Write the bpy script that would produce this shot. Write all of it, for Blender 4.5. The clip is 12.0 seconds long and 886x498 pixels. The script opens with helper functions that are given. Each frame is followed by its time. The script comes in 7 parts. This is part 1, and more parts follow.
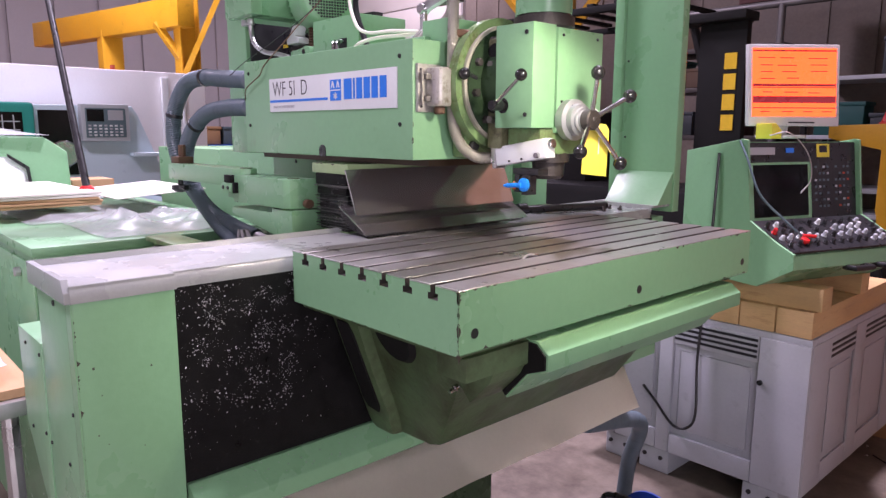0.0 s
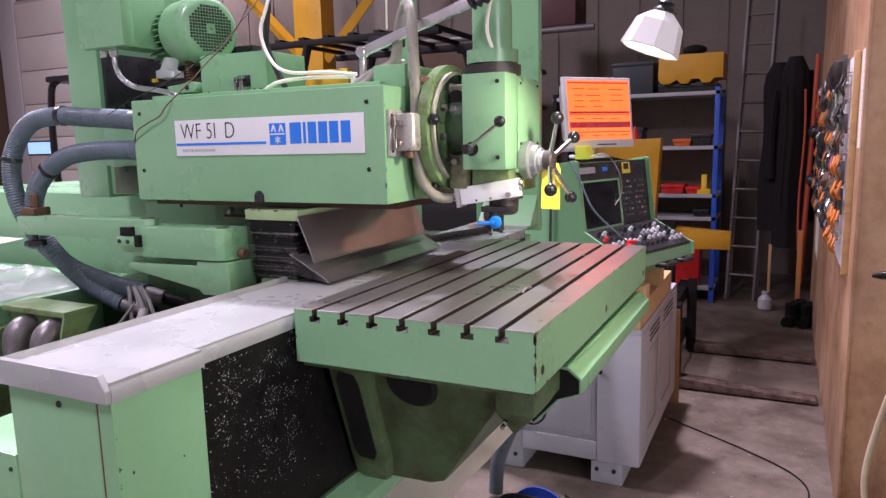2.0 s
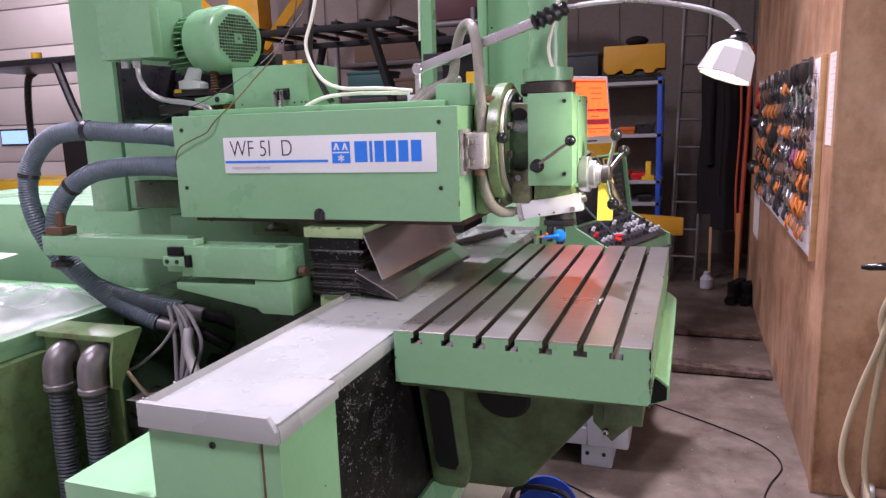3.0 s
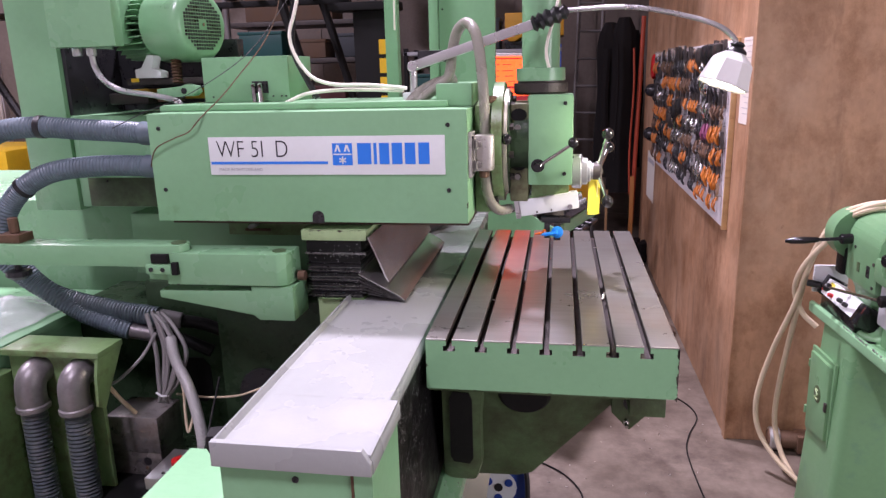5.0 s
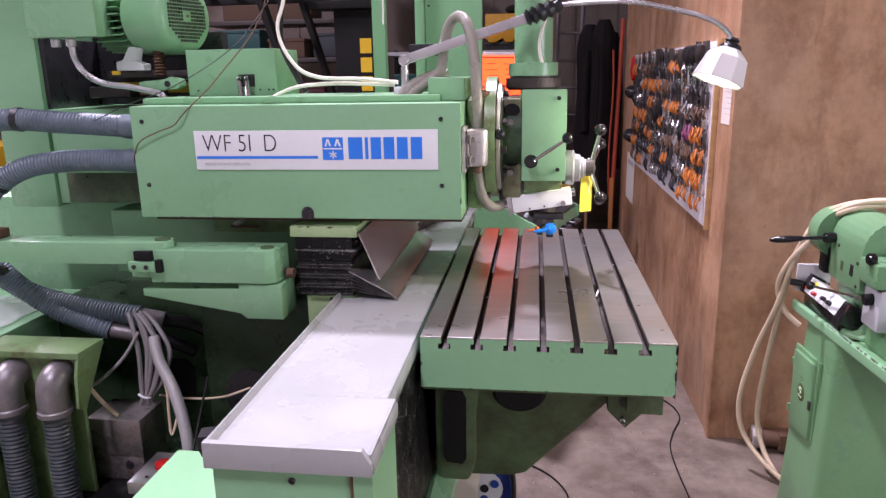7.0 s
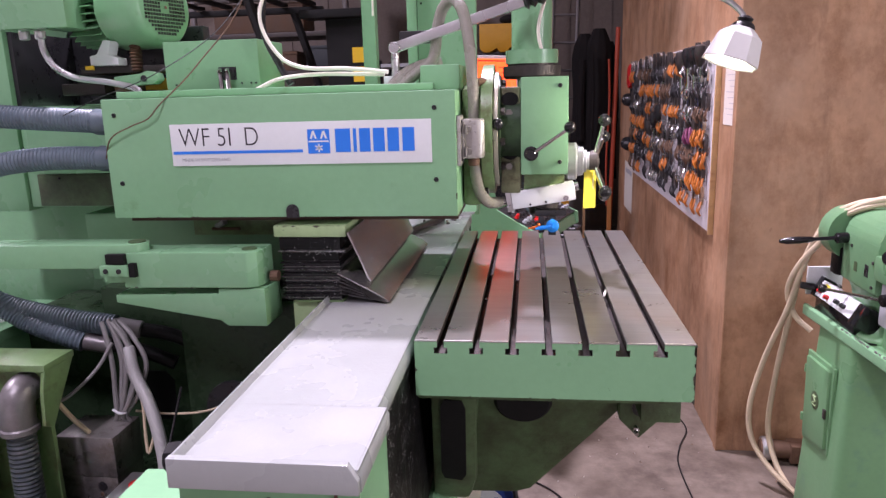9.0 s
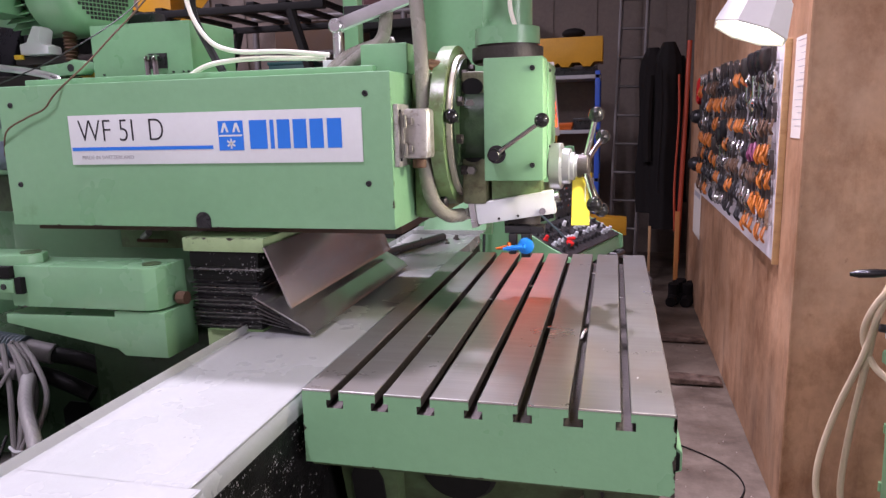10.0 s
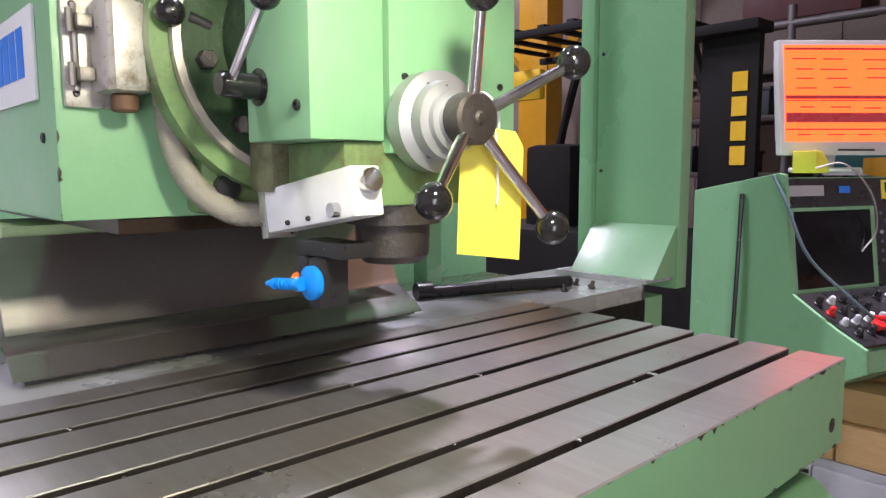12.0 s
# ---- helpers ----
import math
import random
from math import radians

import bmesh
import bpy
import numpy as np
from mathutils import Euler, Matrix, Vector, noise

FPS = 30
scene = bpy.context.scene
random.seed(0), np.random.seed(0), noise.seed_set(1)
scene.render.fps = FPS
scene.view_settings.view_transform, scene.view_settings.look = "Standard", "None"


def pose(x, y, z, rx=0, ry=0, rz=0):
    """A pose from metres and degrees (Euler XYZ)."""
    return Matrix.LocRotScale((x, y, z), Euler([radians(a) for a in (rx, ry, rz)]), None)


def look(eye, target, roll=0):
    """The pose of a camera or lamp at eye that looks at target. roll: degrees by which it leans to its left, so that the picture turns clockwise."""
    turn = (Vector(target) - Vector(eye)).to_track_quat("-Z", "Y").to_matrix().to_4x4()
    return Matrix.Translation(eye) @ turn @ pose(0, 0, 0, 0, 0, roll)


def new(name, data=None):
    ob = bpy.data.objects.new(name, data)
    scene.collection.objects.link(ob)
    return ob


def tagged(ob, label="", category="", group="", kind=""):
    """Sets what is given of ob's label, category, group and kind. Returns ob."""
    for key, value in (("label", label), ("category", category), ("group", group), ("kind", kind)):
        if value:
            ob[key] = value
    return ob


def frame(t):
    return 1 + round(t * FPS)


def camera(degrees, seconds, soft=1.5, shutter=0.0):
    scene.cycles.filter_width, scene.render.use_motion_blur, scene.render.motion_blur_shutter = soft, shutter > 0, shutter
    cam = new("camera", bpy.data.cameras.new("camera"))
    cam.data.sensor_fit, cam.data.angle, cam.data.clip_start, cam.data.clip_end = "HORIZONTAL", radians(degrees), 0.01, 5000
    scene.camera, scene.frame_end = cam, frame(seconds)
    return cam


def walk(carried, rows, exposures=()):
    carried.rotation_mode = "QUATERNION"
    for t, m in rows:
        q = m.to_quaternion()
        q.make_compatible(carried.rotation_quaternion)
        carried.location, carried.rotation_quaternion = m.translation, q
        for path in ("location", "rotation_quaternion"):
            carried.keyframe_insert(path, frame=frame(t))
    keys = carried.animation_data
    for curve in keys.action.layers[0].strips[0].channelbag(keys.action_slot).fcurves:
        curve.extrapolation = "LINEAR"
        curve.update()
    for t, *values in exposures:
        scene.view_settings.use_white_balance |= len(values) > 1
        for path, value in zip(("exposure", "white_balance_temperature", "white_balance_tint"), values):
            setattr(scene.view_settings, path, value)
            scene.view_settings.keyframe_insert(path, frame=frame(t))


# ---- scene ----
cam = camera(64.8, 12.0, soft=1.4)
PATH = [
    (0, 1.226, -0.561, 1.538, 80.41, -0.23, 47.60),
    (0.5, 1.139, -0.593, 1.544, 80.76, -0.77, 42.57),
    (1, 1.008, -0.655, 1.567, 81.16, -0.30, 35.54),
    (1.5, 0.949, -0.752, 1.568, 81.39, 0.51, 29.88),
    (2, 0.834, -0.896, 1.608, 81.28, 1.32, 25.94),
    (2.5, 0.657, -0.983, 1.640, 81.33, 1.61, 21.90),
    (3, 0.538, -1.054, 1.698, 79.66, 1.85, 19.31),
    (5, 0.256, -1.120, 1.809, 75.84, 1.42, 9.28),
    (5.5, 0.242, -1.117, 1.801, 75.54, 0.92, 8.68),
    (6, 0.234, -1.105, 1.793, 75.74, 0.84, 8.10),
    (6.5, 0.225, -1.103, 1.791, 75.84, 0.93, 7.70),
    (8.5, 0.204, -1.075, 1.761, 76.95, 1.07, 6.82),
    (9, 0.206, -1.005, 1.727, 77.35, 1.61, 7.01),
    (9.5, 0.268, -0.862, 1.678, 78.20, 1.73, 9.38),
    (10, 0.405, -0.671, 1.655, 79.40, 1.41, 13.63),
    (10.5, 0.497, -0.451, 1.608, 80.36, 1.29, 18.85),
    (11, 0.558, -0.214, 1.599, 81.24, 0.81, 26.83),
    (11.5, 0.725, 0.043, 1.565, 82.40, 0.37, 36.73),
    (12, 0.756, 0.248, 1.520, 83.64, 0.14, 47.53),
]
walk(cam, [(t, pose(*row)) for t, *row in PATH], [(0, 0.0, 6280, 24), (2, 0.03, 6350, 19), (5, 0.0, 6350, 20), (10, 0.0, 6350, 18), (11.2, 0.10, 6330, 12), (12, 0.0, 6250, 10)])

# ---------------------------------------------------------------- light
world = bpy.data.worlds.new("hall_air")
scene.world = world
world.use_nodes = True
world.node_tree.nodes["Background"].inputs[0].default_value = (0.75, 0.85, 1.0, 1)
world.node_tree.nodes["Background"].inputs[1].default_value = 0.05
scene.view_settings.exposure = 0.0


def ceiling_lamp(x, y, z, watts, sx, sy, colour=(1.045, 0.925, 1.10)):
    data = bpy.data.lights.new("hall_lamp", "AREA")
    data.shape, data.size, data.size_y, data.energy, data.color = "RECTANGLE", sx, sy, watts, colour
    ob = new("hall_lamp", data)
    ob.location = (x, y, z)
    return ob


# unseen overhead lamp set by the ram's shadow; cone narrowed to darken the background
bay = bpy.data.lights.new("overhead_spot", "SPOT")
bay.energy, bay.color, bay.shadow_soft_size, bay.spot_size, bay.spot_blend = 2120, (1.045, 0.925, 1.10), 0.18, radians(88), 0.6
bay_ob = new("overhead_spot", bay)
bay_ob.matrix_world = look((-0.35, 2.75, 6.2), (-0.2, 0.4, 1.2))
# two unseen lamps, added to brighten the white cabin and the gate
ceiling_lamp(-5.5, 1.0, 6.2, 520, 0.6, 1.6)
ceiling_lamp(-7.5, 6.2, 6.2, 270, 0.6, 1.6)
# lamps over the aisle on the near side
ceiling_lamp(-1.1, -2.5, 6.2, 240, 0.35, 1.2)

# unseen fill lamp on the east side, added to brighten the +x faces
east_fill = bpy.data.lights.new("east_fill_light", "AREA")
east_fill.shape, east_fill.size, east_fill.size_y, east_fill.energy, east_fill.color = "RECTANGLE", 2.6, 2.4, 152, (1.0, 0.96, 1.0)
east_fill_ob = new("east_fill_light", east_fill)
east_fill_ob.matrix_world = look((4.15, -1.4, 1.45), (0.0, 0.2, 1.0))

LAMP_WATTS = 15.0

# ---------------------------------------------------------------- mesh helpers
WORLD = {}


def box(x0, x1, y0, y1, z0, z1, bevel=0.0, bm=None, turn=None):
    """A box between two corners, its edges rounded by bevel; turn: a matrix that moves it."""
    own = bmesh.new()
    vs = [own.verts.new((x, y, z)) for x in (x0, x1) for y in (y0, y1) for z in (z0, z1)]
    for f in ((0, 1, 3, 2), (4, 6, 7, 5), (0, 4, 5, 1), (2, 3, 7, 6), (0, 2, 6, 4), (1, 5, 7, 3)):
        own.faces.new([vs[i] for i in f])
    if bevel:
        bmesh.ops.bevel(own, geom=list(own.edges), offset=bevel, segments=2, profile=0.6, affect="EDGES")
    return merge(own, bm, turn)


def tub(x0, x1, y0, y1, z0, z1, t):
    """An open box with walls and floor of thickness t, in one piece."""
    own = bmesh.new()

    def ring(a, b, c, d, z):
        return [own.verts.new(p) for p in ((a, c, z), (b, c, z), (b, d, z), (a, d, z))]

    rings = [ring(x0, x1, y0, y1, z0), ring(x0, x1, y0, y1, z1), ring(x0 + t, x1 - t, y0 + t, y1 - t, z1), ring(x0 + t, x1 - t, y0 + t, y1 - t, z0 + t)]
    own.faces.new(rings[0][::-1])
    own.faces.new(rings[-1])
    for a, b in zip(rings, rings[1:]):
        for k in range(4):
            own.faces.new((a[k], a[(k + 1) % 4], b[(k + 1) % 4], b[k]))
    return own


def merge(own, bm=None, turn=None):
    if turn is not None:
        own.transform(turn)
    if bm is None:
        return own
    tmp = bpy.data.meshes.new("tmp")
    own.to_mesh(tmp)
    own.free()
    bm.from_mesh(tmp)
    bpy.data.meshes.remove(tmp)
    return bm


def prism(outline, axis, a, b, bevel=0.0, bm=None, turn=None):
    """A flat outline pushed along axis from a to b. The outline's two numbers are the other two axes in order."""
    own = bmesh.new()

    def at(p, v):
        q = list(p)
        q.insert("xyz".index(axis), v)
        return own.verts.new(q)

    lo, hi = [at(p, a) for p in outline], [at(p, b) for p in outline]
    own.faces.new(lo[::-1])
    own.faces.new(hi)
    n = len(outline)
    for i in range(n):
        own.faces.new((lo[i], lo[(i + 1) % n], hi[(i + 1) % n], hi[i]))
    bmesh.ops.recalc_face_normals(own, faces=list(own.faces))
    if bevel:
        bmesh.ops.bevel(own, geom=list(own.edges), offset=bevel, segments=2, profile=0.6, affect="EDGES")
    return merge(own, bm, turn)


def lathe(p0, p1, profile, seg=24, bm=None):
    """A turned body: profile of (distance from p0 along the axis, radius)."""
    p0, p1 = Vector(p0), Vector(p1)
    rot = (p1 - p0).to_track_quat("Z", "Y").to_matrix()
    own = bmesh.new()
    rings = []
    for d, r in profile:
        rings.append([own.verts.new(p0 + rot @ Vector((r * math.cos(k * math.tau / seg), r * math.sin(k * math.tau / seg), d))) for k in range(seg)])
    for a, b in zip(rings, rings[1:]):
        for k in range(seg):
            own.faces.new((a[k], a[(k + 1) % seg], b[(k + 1) % seg], b[k]))
    own.faces.new(rings[0][::-1])
    own.faces.new(rings[-1])
    return merge(own, bm)


def rod(p0, p1, r, seg=14, bm=None, r1=None, edge=0.0):
    length = (Vector(p1) - Vector(p0)).length
    r1 = r if r1 is None else r1
    if edge:
        return lathe(p0, p1, [(0, r - edge), (edge, r), (length - edge, r1), (length, r1 - edge)], seg, bm)
    return lathe(p0, p1, [(0, r), (length, r1)], seg, bm)


def ball(c, r, bm=None, seg=16):
    prof = [(r - r * math.cos(a * math.pi / 10), max(r * math.sin(a * math.pi / 10), 0.0005)) for a in range(11)]
    c = Vector(c)
    return lathe(c - Vector((0, 0, r)), c + Vector((0, 0, r)), prof, seg, bm)


def smooth_line(points, n=8):
    """A soft line through the points."""
    p = [Vector(q) for q in points]
    p = [2 * p[0] - p[1]] + p + [2 * p[-1] - p[-2]]
    out = []
    for i in range(1, len(p) - 2):
        for k in range(n):
            t = k / n
            out.append(0.5 * (2 * p[i] + (p[i + 1] - p[i - 1]) * t + (2 * p[i - 1] - 5 * p[i] + 4 * p[i + 1] - p[i + 2]) * t * t
                              + (3 * p[i] - p[i - 1] - 3 * p[i + 1] + p[i + 2]) * t ** 3))
    out.append(p[-2])
    return out


def tube(points, r, n=8, seg=10, bm=None, ribs=0.0, pitch=0.008, deep=0.003):
    """A hose along a soft line; with ribs it is corrugated."""
    line = smooth_line(points, n) if n > 1 else [Vector(q) for q in points]
    if ribs:
        dense, run = [], 0.0
        for a, b in zip(line, line[1:]):
            m = max(1, round((b - a).length / (pitch / 2)))
            dense += [a.lerp(b, k / m) for k in range(m)]
        line = dense + [line[-1]]
    own = bmesh.new()
    rings, up = [], Vector((0.13, 0.21, 0.97))
    for i, q in enumerate(line):
        d = (line[min(i + 1, len(line) - 1)] - line[max(i - 1, 0)])
        d = d.normalized() if d.length > 1e-9 else Vector((0, 0, 1))
        side = d.cross(up)
        if side.length < 1e-3:
            side = d.cross(Vector((1, 0, 0)))
        side.normalize()
        up = side.cross(d).normalized()
        rr = r - (deep if ribs and i % 2 else 0)
        rings.append([own.verts.new(q + rr * (side * math.cos(k * math.tau / seg) + up * math.sin(k * math.tau / seg))) for k in range(seg)])
    for a, b in zip(rings, rings[1:]):
        for k in range(seg):
            own.faces.new((a[k], a[(k + 1) % seg], b[(k + 1) % seg], b[k]))
    own.faces.new(rings[0][::-1])
    own.faces.new(rings[-1])
    return merge(own, bm)


def lay(ob, bm, smooth):
    """Puts a world-placed bmesh into ob, with its origin at the middle of its foot."""
    bmesh.ops.recalc_face_normals(bm, faces=list(bm.faces))
    lo = Vector([min(v.co[i] for v in bm.verts) for i in range(3)])
    hi = Vector([max(v.co[i] for v in bm.verts) for i in range(3)])
    c = Vector(((lo.x + hi.x) / 2, (lo.y + hi.y) / 2, lo.z))
    bm.transform(Matrix.Translation(-c))
    mesh = bpy.data.meshes.new(ob)
    bm.to_mesh(mesh)
    bm.free()
    if smooth:
        mesh.shade_smooth()
        mesh.set_sharp_from_angle(angle=radians(smooth))
    return mesh, c


def part(name, bm, material, parent, label="", smooth=35):
    mesh, c = lay(name, bm, smooth)
    mesh.materials.append(material)
    ob = new(name, mesh)
    ob.parent = parent
    WORLD[ob] = c
    ob.location = c - WORLD[parent]
    return tagged(ob, label)


def thing(name, label, category, bm=None, material=None, base=None, group="", kind="", smooth=35):
    """A top-level thing: one mesh, or an Empty at its base."""
    if bm is None:
        ob, c = new(name), Vector(base)
        ob.empty_display_size = 0.1
    else:
        mesh, c = lay(name, bm, smooth)
        mesh.materials.append(material)
        ob = new(name, mesh)
    WORLD[ob] = c
    ob.location = c
    return tagged(ob, label, category, group, kind)


def text_bm(body, size, turn, depth=0.0004, narrow=1.0, thin=0.0):
    """Lettering in the built-in font, as a mesh moved by turn."""
    curve = bpy.data.curves.new("lettering", "FONT")
    curve.body, curve.size, curve.extrude = body, size, depth
    curve.offset = -thin
    ob = bpy.data.objects.new("lettering", curve)
    mesh = ob.to_mesh()
    bm = bmesh.new()
    bm.from_mesh(mesh)
    ob.to_mesh_clear()
    bpy.data.objects.remove(ob)
    bpy.data.curves.remove(curve)
    bm.transform(turn @ Matrix.Diagonal((narrow, 1, 1, 1)))
    return bm


# ---------------------------------------------------------------- materials
def material(name, colour, rough=0.5, metal=0.0, spread=0.12, scale=6.0, fine=90.0, bump=0.02, second=None, mask=(0.55, 0.7), emit=0.0, clear=0.0, per_object=0.0, stretch=(1, 1, 1), rough_spread=0.15, glass=0.0):
    """A surface with large and fine variation, worn patches of a second colour, and fine relief."""
    m = bpy.data.materials.new(name)
    m.use_nodes = True
    nt = m.node_tree
    bsdf = nt.nodes["Principled BSDF"]
    link = nt.links.new

    def node(kind, **sets):
        n = nt.nodes.new(kind)
        for k, v in sets.items():
            n.inputs[k].default_value = v
        return n

    coord = nt.nodes.new("ShaderNodeTexCoord")
    mp = node("ShaderNodeMapping", Scale=stretch)
    geo = nt.nodes.new("ShaderNodeNewGeometry")
    link(geo.outputs["Position"], mp.inputs["Vector"])
    big = node("ShaderNodeTexNoise", Scale=scale, Detail=5.0, Roughness=0.6)
    small = node("ShaderNodeTexNoise", Scale=fine, Detail=4.0, Roughness=0.6)
    link(mp.outputs[0], big.inputs["Vector"])
    link(mp.outputs[0], small.inputs["Vector"])
    both = node("ShaderNodeMath")
    both.operation = "ADD"
    half = node("ShaderNodeMath")
    half.operation = "MULTIPLY"
    half.inputs[1].default_value = 0.5
    link(small.outputs["Fac"], half.inputs[0])
    link(big.outputs["Fac"], both.inputs[0])
    link(half.outputs[0], both.inputs[1])
    ramp = nt.nodes.new("ShaderNodeMapRange")
    ramp.inputs["From Min"].default_value, ramp.inputs["From Max"].default_value = 0.45, 1.05
    ramp.inputs["To Min"].default_value, ramp.inputs["To Max"].default_value = 1 - spread, 1 + spread
    link(both.outputs[0], ramp.inputs["Value"])
    tint = nt.nodes.new("ShaderNodeVectorMath")
    tint.operation = "SCALE"
    tint.inputs[0].default_value = colour
    link(ramp.outputs[0], tint.inputs["Scale"])
    out = tint.outputs[0]
    if per_object:
        info = nt.nodes.new("ShaderNodeObjectInfo")
        pr = nt.nodes.new("ShaderNodeMapRange")
        pr.inputs["To Min"].default_value, pr.inputs["To Max"].default_value = 1 - per_object, 1 + per_object
        link(info.outputs["Random"], pr.inputs["Value"])
        t2 = nt.nodes.new("ShaderNodeVectorMath")
        t2.operation = "SCALE"
        link(out, t2.inputs[0])
        link(pr.outputs[0], t2.inputs["Scale"])
        out = t2.outputs[0]
    if second:
        worn = node("ShaderNodeTexNoise", Scale=scale * 2.3, Detail=8.0, Roughness=0.7)
        link(mp.outputs[0], worn.inputs["Vector"])
        edge = nt.nodes.new("ShaderNodeMapRange")
        edge.inputs["From Min"].default_value, edge.inputs["From Max"].default_value = mask
        link(worn.outputs["Fac"], edge.inputs["Value"])
        mix = nt.nodes.new("ShaderNodeMix")
        mix.data_type = "RGBA"
        link(edge.outputs[0], mix.inputs["Factor"])
        link(out, mix.inputs["A"])
        mix.inputs["B"].default_value = (*second, 1)
        out = mix.outputs["Result"]
    link(out, bsdf.inputs["Base Color"])
    rr = nt.nodes.new("ShaderNodeMapRange")
    rr.inputs["From Min"].default_value, rr.inputs["From Max"].default_value = 0.3, 0.7
    rr.inputs["To Min"].default_value, rr.inputs["To Max"].default_value = max(0.03, rough - rough_spread), min(1, rough + rough_spread)
    link(big.outputs["Fac"], rr.inputs["Value"])
    link(rr.outputs[0], bsdf.inputs["Roughness"])
    bsdf.inputs["Metallic"].default_value = metal
    if clear:
        bsdf.inputs["Coat Weight"].default_value = clear
    if glass:
        bsdf.inputs["Transmission Weight"].default_value = glass
    if emit:
        bsdf.inputs["Emission Color"].default_value = (*colour, 1)
        bsdf.inputs["Emission Strength"].default_value = emit
    if bump:
        b = node("ShaderNodeBump", Strength=min(1.0, bump * 10), Distance=0.002)
        link(small.outputs["Fac"], b.inputs["Height"])
        link(b.outputs["Normal"], bsdf.inputs["Normal"])
    return m


GREEN = material("green_machine_enamel", (0.202, 0.408, 0.222), 0.32, 0, 0.08, 3.0, 60, 0.02, second=(0.13, 0.24, 0.12), mask=(0.62, 0.8))
GREEN_CHIP = material("chipped_green_enamel", (0.202, 0.408, 0.222), 0.34, 0, 0.08, 3.0, 60, 0.02, second=(0.05, 0.06, 0.045), mask=(0.72, 0.735))
# oily green made dimmer still: shade below the table is in the colour
GREEN_DIM = material("dim_oily_green_casting", (0.075, 0.125, 0.055), 0.42, 0, 0.25, 5.0, 80, 0.05, second=(0.04, 0.05, 0.022), mask=(0.42, 0.68))
GREEN_OILY = material("oily_green_enamel", (0.16, 0.27, 0.11), 0.35, 0, 0.2, 7.0, 70, 0.03, second=(0.10, 0.10, 0.04), mask=(0.48, 0.7))
STEEL_DARK = material("dark_slot_steel", (0.07, 0.062, 0.058), 0.5, 0.6, 0.3, 20, 200, 0.05)
TRAY = material("grey_painted_steel", (0.342, 0.361, 0.355), 0.26, 0.0, 0.05, 4.0, 120, 0.02, second=(0.30, 0.317, 0.312), mask=(0.35, 0.95))
SILVER = material("silver_plastic", (0.56, 0.55, 0.56), 0.4, 0.2, 0.04, 8, 100, 0.01)
GREEN_BLUE = material("pale_sea_green_enamel", (0.135, 0.285, 0.138), 0.36, 0, 0.10, 3.0, 60, 0.02, second=(0.10, 0.22, 0.14), mask=(0.58, 0.78))
HOSE_CREAM = material("cream_rubber_hose", (0.62, 0.52, 0.36), 0.5, 0, 0.1, 12, 80, 0.02)
BOARD = material("white_pegboard", (0.66, 0.64, 0.66), 0.55, 0, 0.05, 8, 80, 0.01)
RED_DULL = material("dull_red_paint", (0.40, 0.06, 0.025), 0.55, 0, 0.15, 8, 80, 0.02)
GREY_PANEL = material("grey_panel_enamel", (0.42, 0.44, 0.46), 0.45, 0, 0.05, 6, 80, 0.01)
CABIN = material("white_cabin_enamel", (0.84, 0.83, 0.83), 0.5, 0, 0.05, 2, 60, 0.01)
BLUE_DARK = material("dark_blue_plastic", (0.02, 0.06, 0.30), 0.4, 0, 0.1, 15, 100, 0.01)
SCALE = material("aged_cream_ring", (0.42, 0.40, 0.33), 0.4, 0.3, 0.12, 25, 150, 0.02)
# oily green with the shade beneath the machine put into the colour
GREEN_BLACK = material("oily_shaded_green", (0.028, 0.052, 0.026), 0.32, 0, 0.35, 14, 90, 0.04)
BRIGHT = material("bare_bright_steel", (0.80, 0.79, 0.77), 0.28, 1.0, 0.08, 30, 200, 0.02)
GATE = material("white_gate_panel", (0.68, 0.635, 0.575), 0.5, 0, 0.05, 2, 40, 0.01)
SHADE = material("white_lamp_enamel", (0.66, 0.66, 0.64), 0.35, 0, 0.03, 10, 100, 0.01)
CHROME = material("chromed_steel", (0.55, 0.55, 0.54), 0.16, 1.0, 0.05, 20, 200, 0.0)
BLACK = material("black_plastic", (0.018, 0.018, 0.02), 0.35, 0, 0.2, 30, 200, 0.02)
BLACK_GLOSS = material("black_glossy_knob", (0.012, 0.012, 0.013), 0.12, 0, 0.1, 30, 200, 0.0)
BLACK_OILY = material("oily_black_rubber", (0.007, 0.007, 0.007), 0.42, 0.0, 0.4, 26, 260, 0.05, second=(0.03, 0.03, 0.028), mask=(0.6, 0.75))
WHITE = material("white_enamel", (0.69, 0.72, 0.72), 0.4, 0, 0.05, 5, 100, 0.01)
CREAM = material("cream_sheet", (0.88, 0.84, 0.73), 0.5, 0, 0.05, 5, 100, 0.01, second=(0.6, 0.53, 0.4), mask=(0.72, 0.85))
ALU = material("silver_aluminium", (0.62, 0.62, 0.62), 0.35, 0.9, 0.08, 12, 150, 0.02)
HOSE_GREY = material("grey_hose_plastic", (0.100, 0.138, 0.165), 0.5, 0, 0.15, 12, 100, 0.02, second=(0.07, 0.095, 0.11), mask=(0.5, 0.75))
HOSE_CLEAR = material("braided_clear_hose", (0.27, 0.26, 0.215), 0.28, 0, 0.08, 12, 700, 0.05)
BLUE = material("blue_print", (0.02, 0.19, 0.72), 0.45, 0, 0.03, 10, 100, 0.0)
INK = material("black_print", (0.015, 0.015, 0.02), 0.5, 0, 0.05, 10, 100, 0.0)
GREY_INK = material("grey_print", (0.38, 0.38, 0.40), 0.5, 0, 0.05, 10, 100, 0.0)
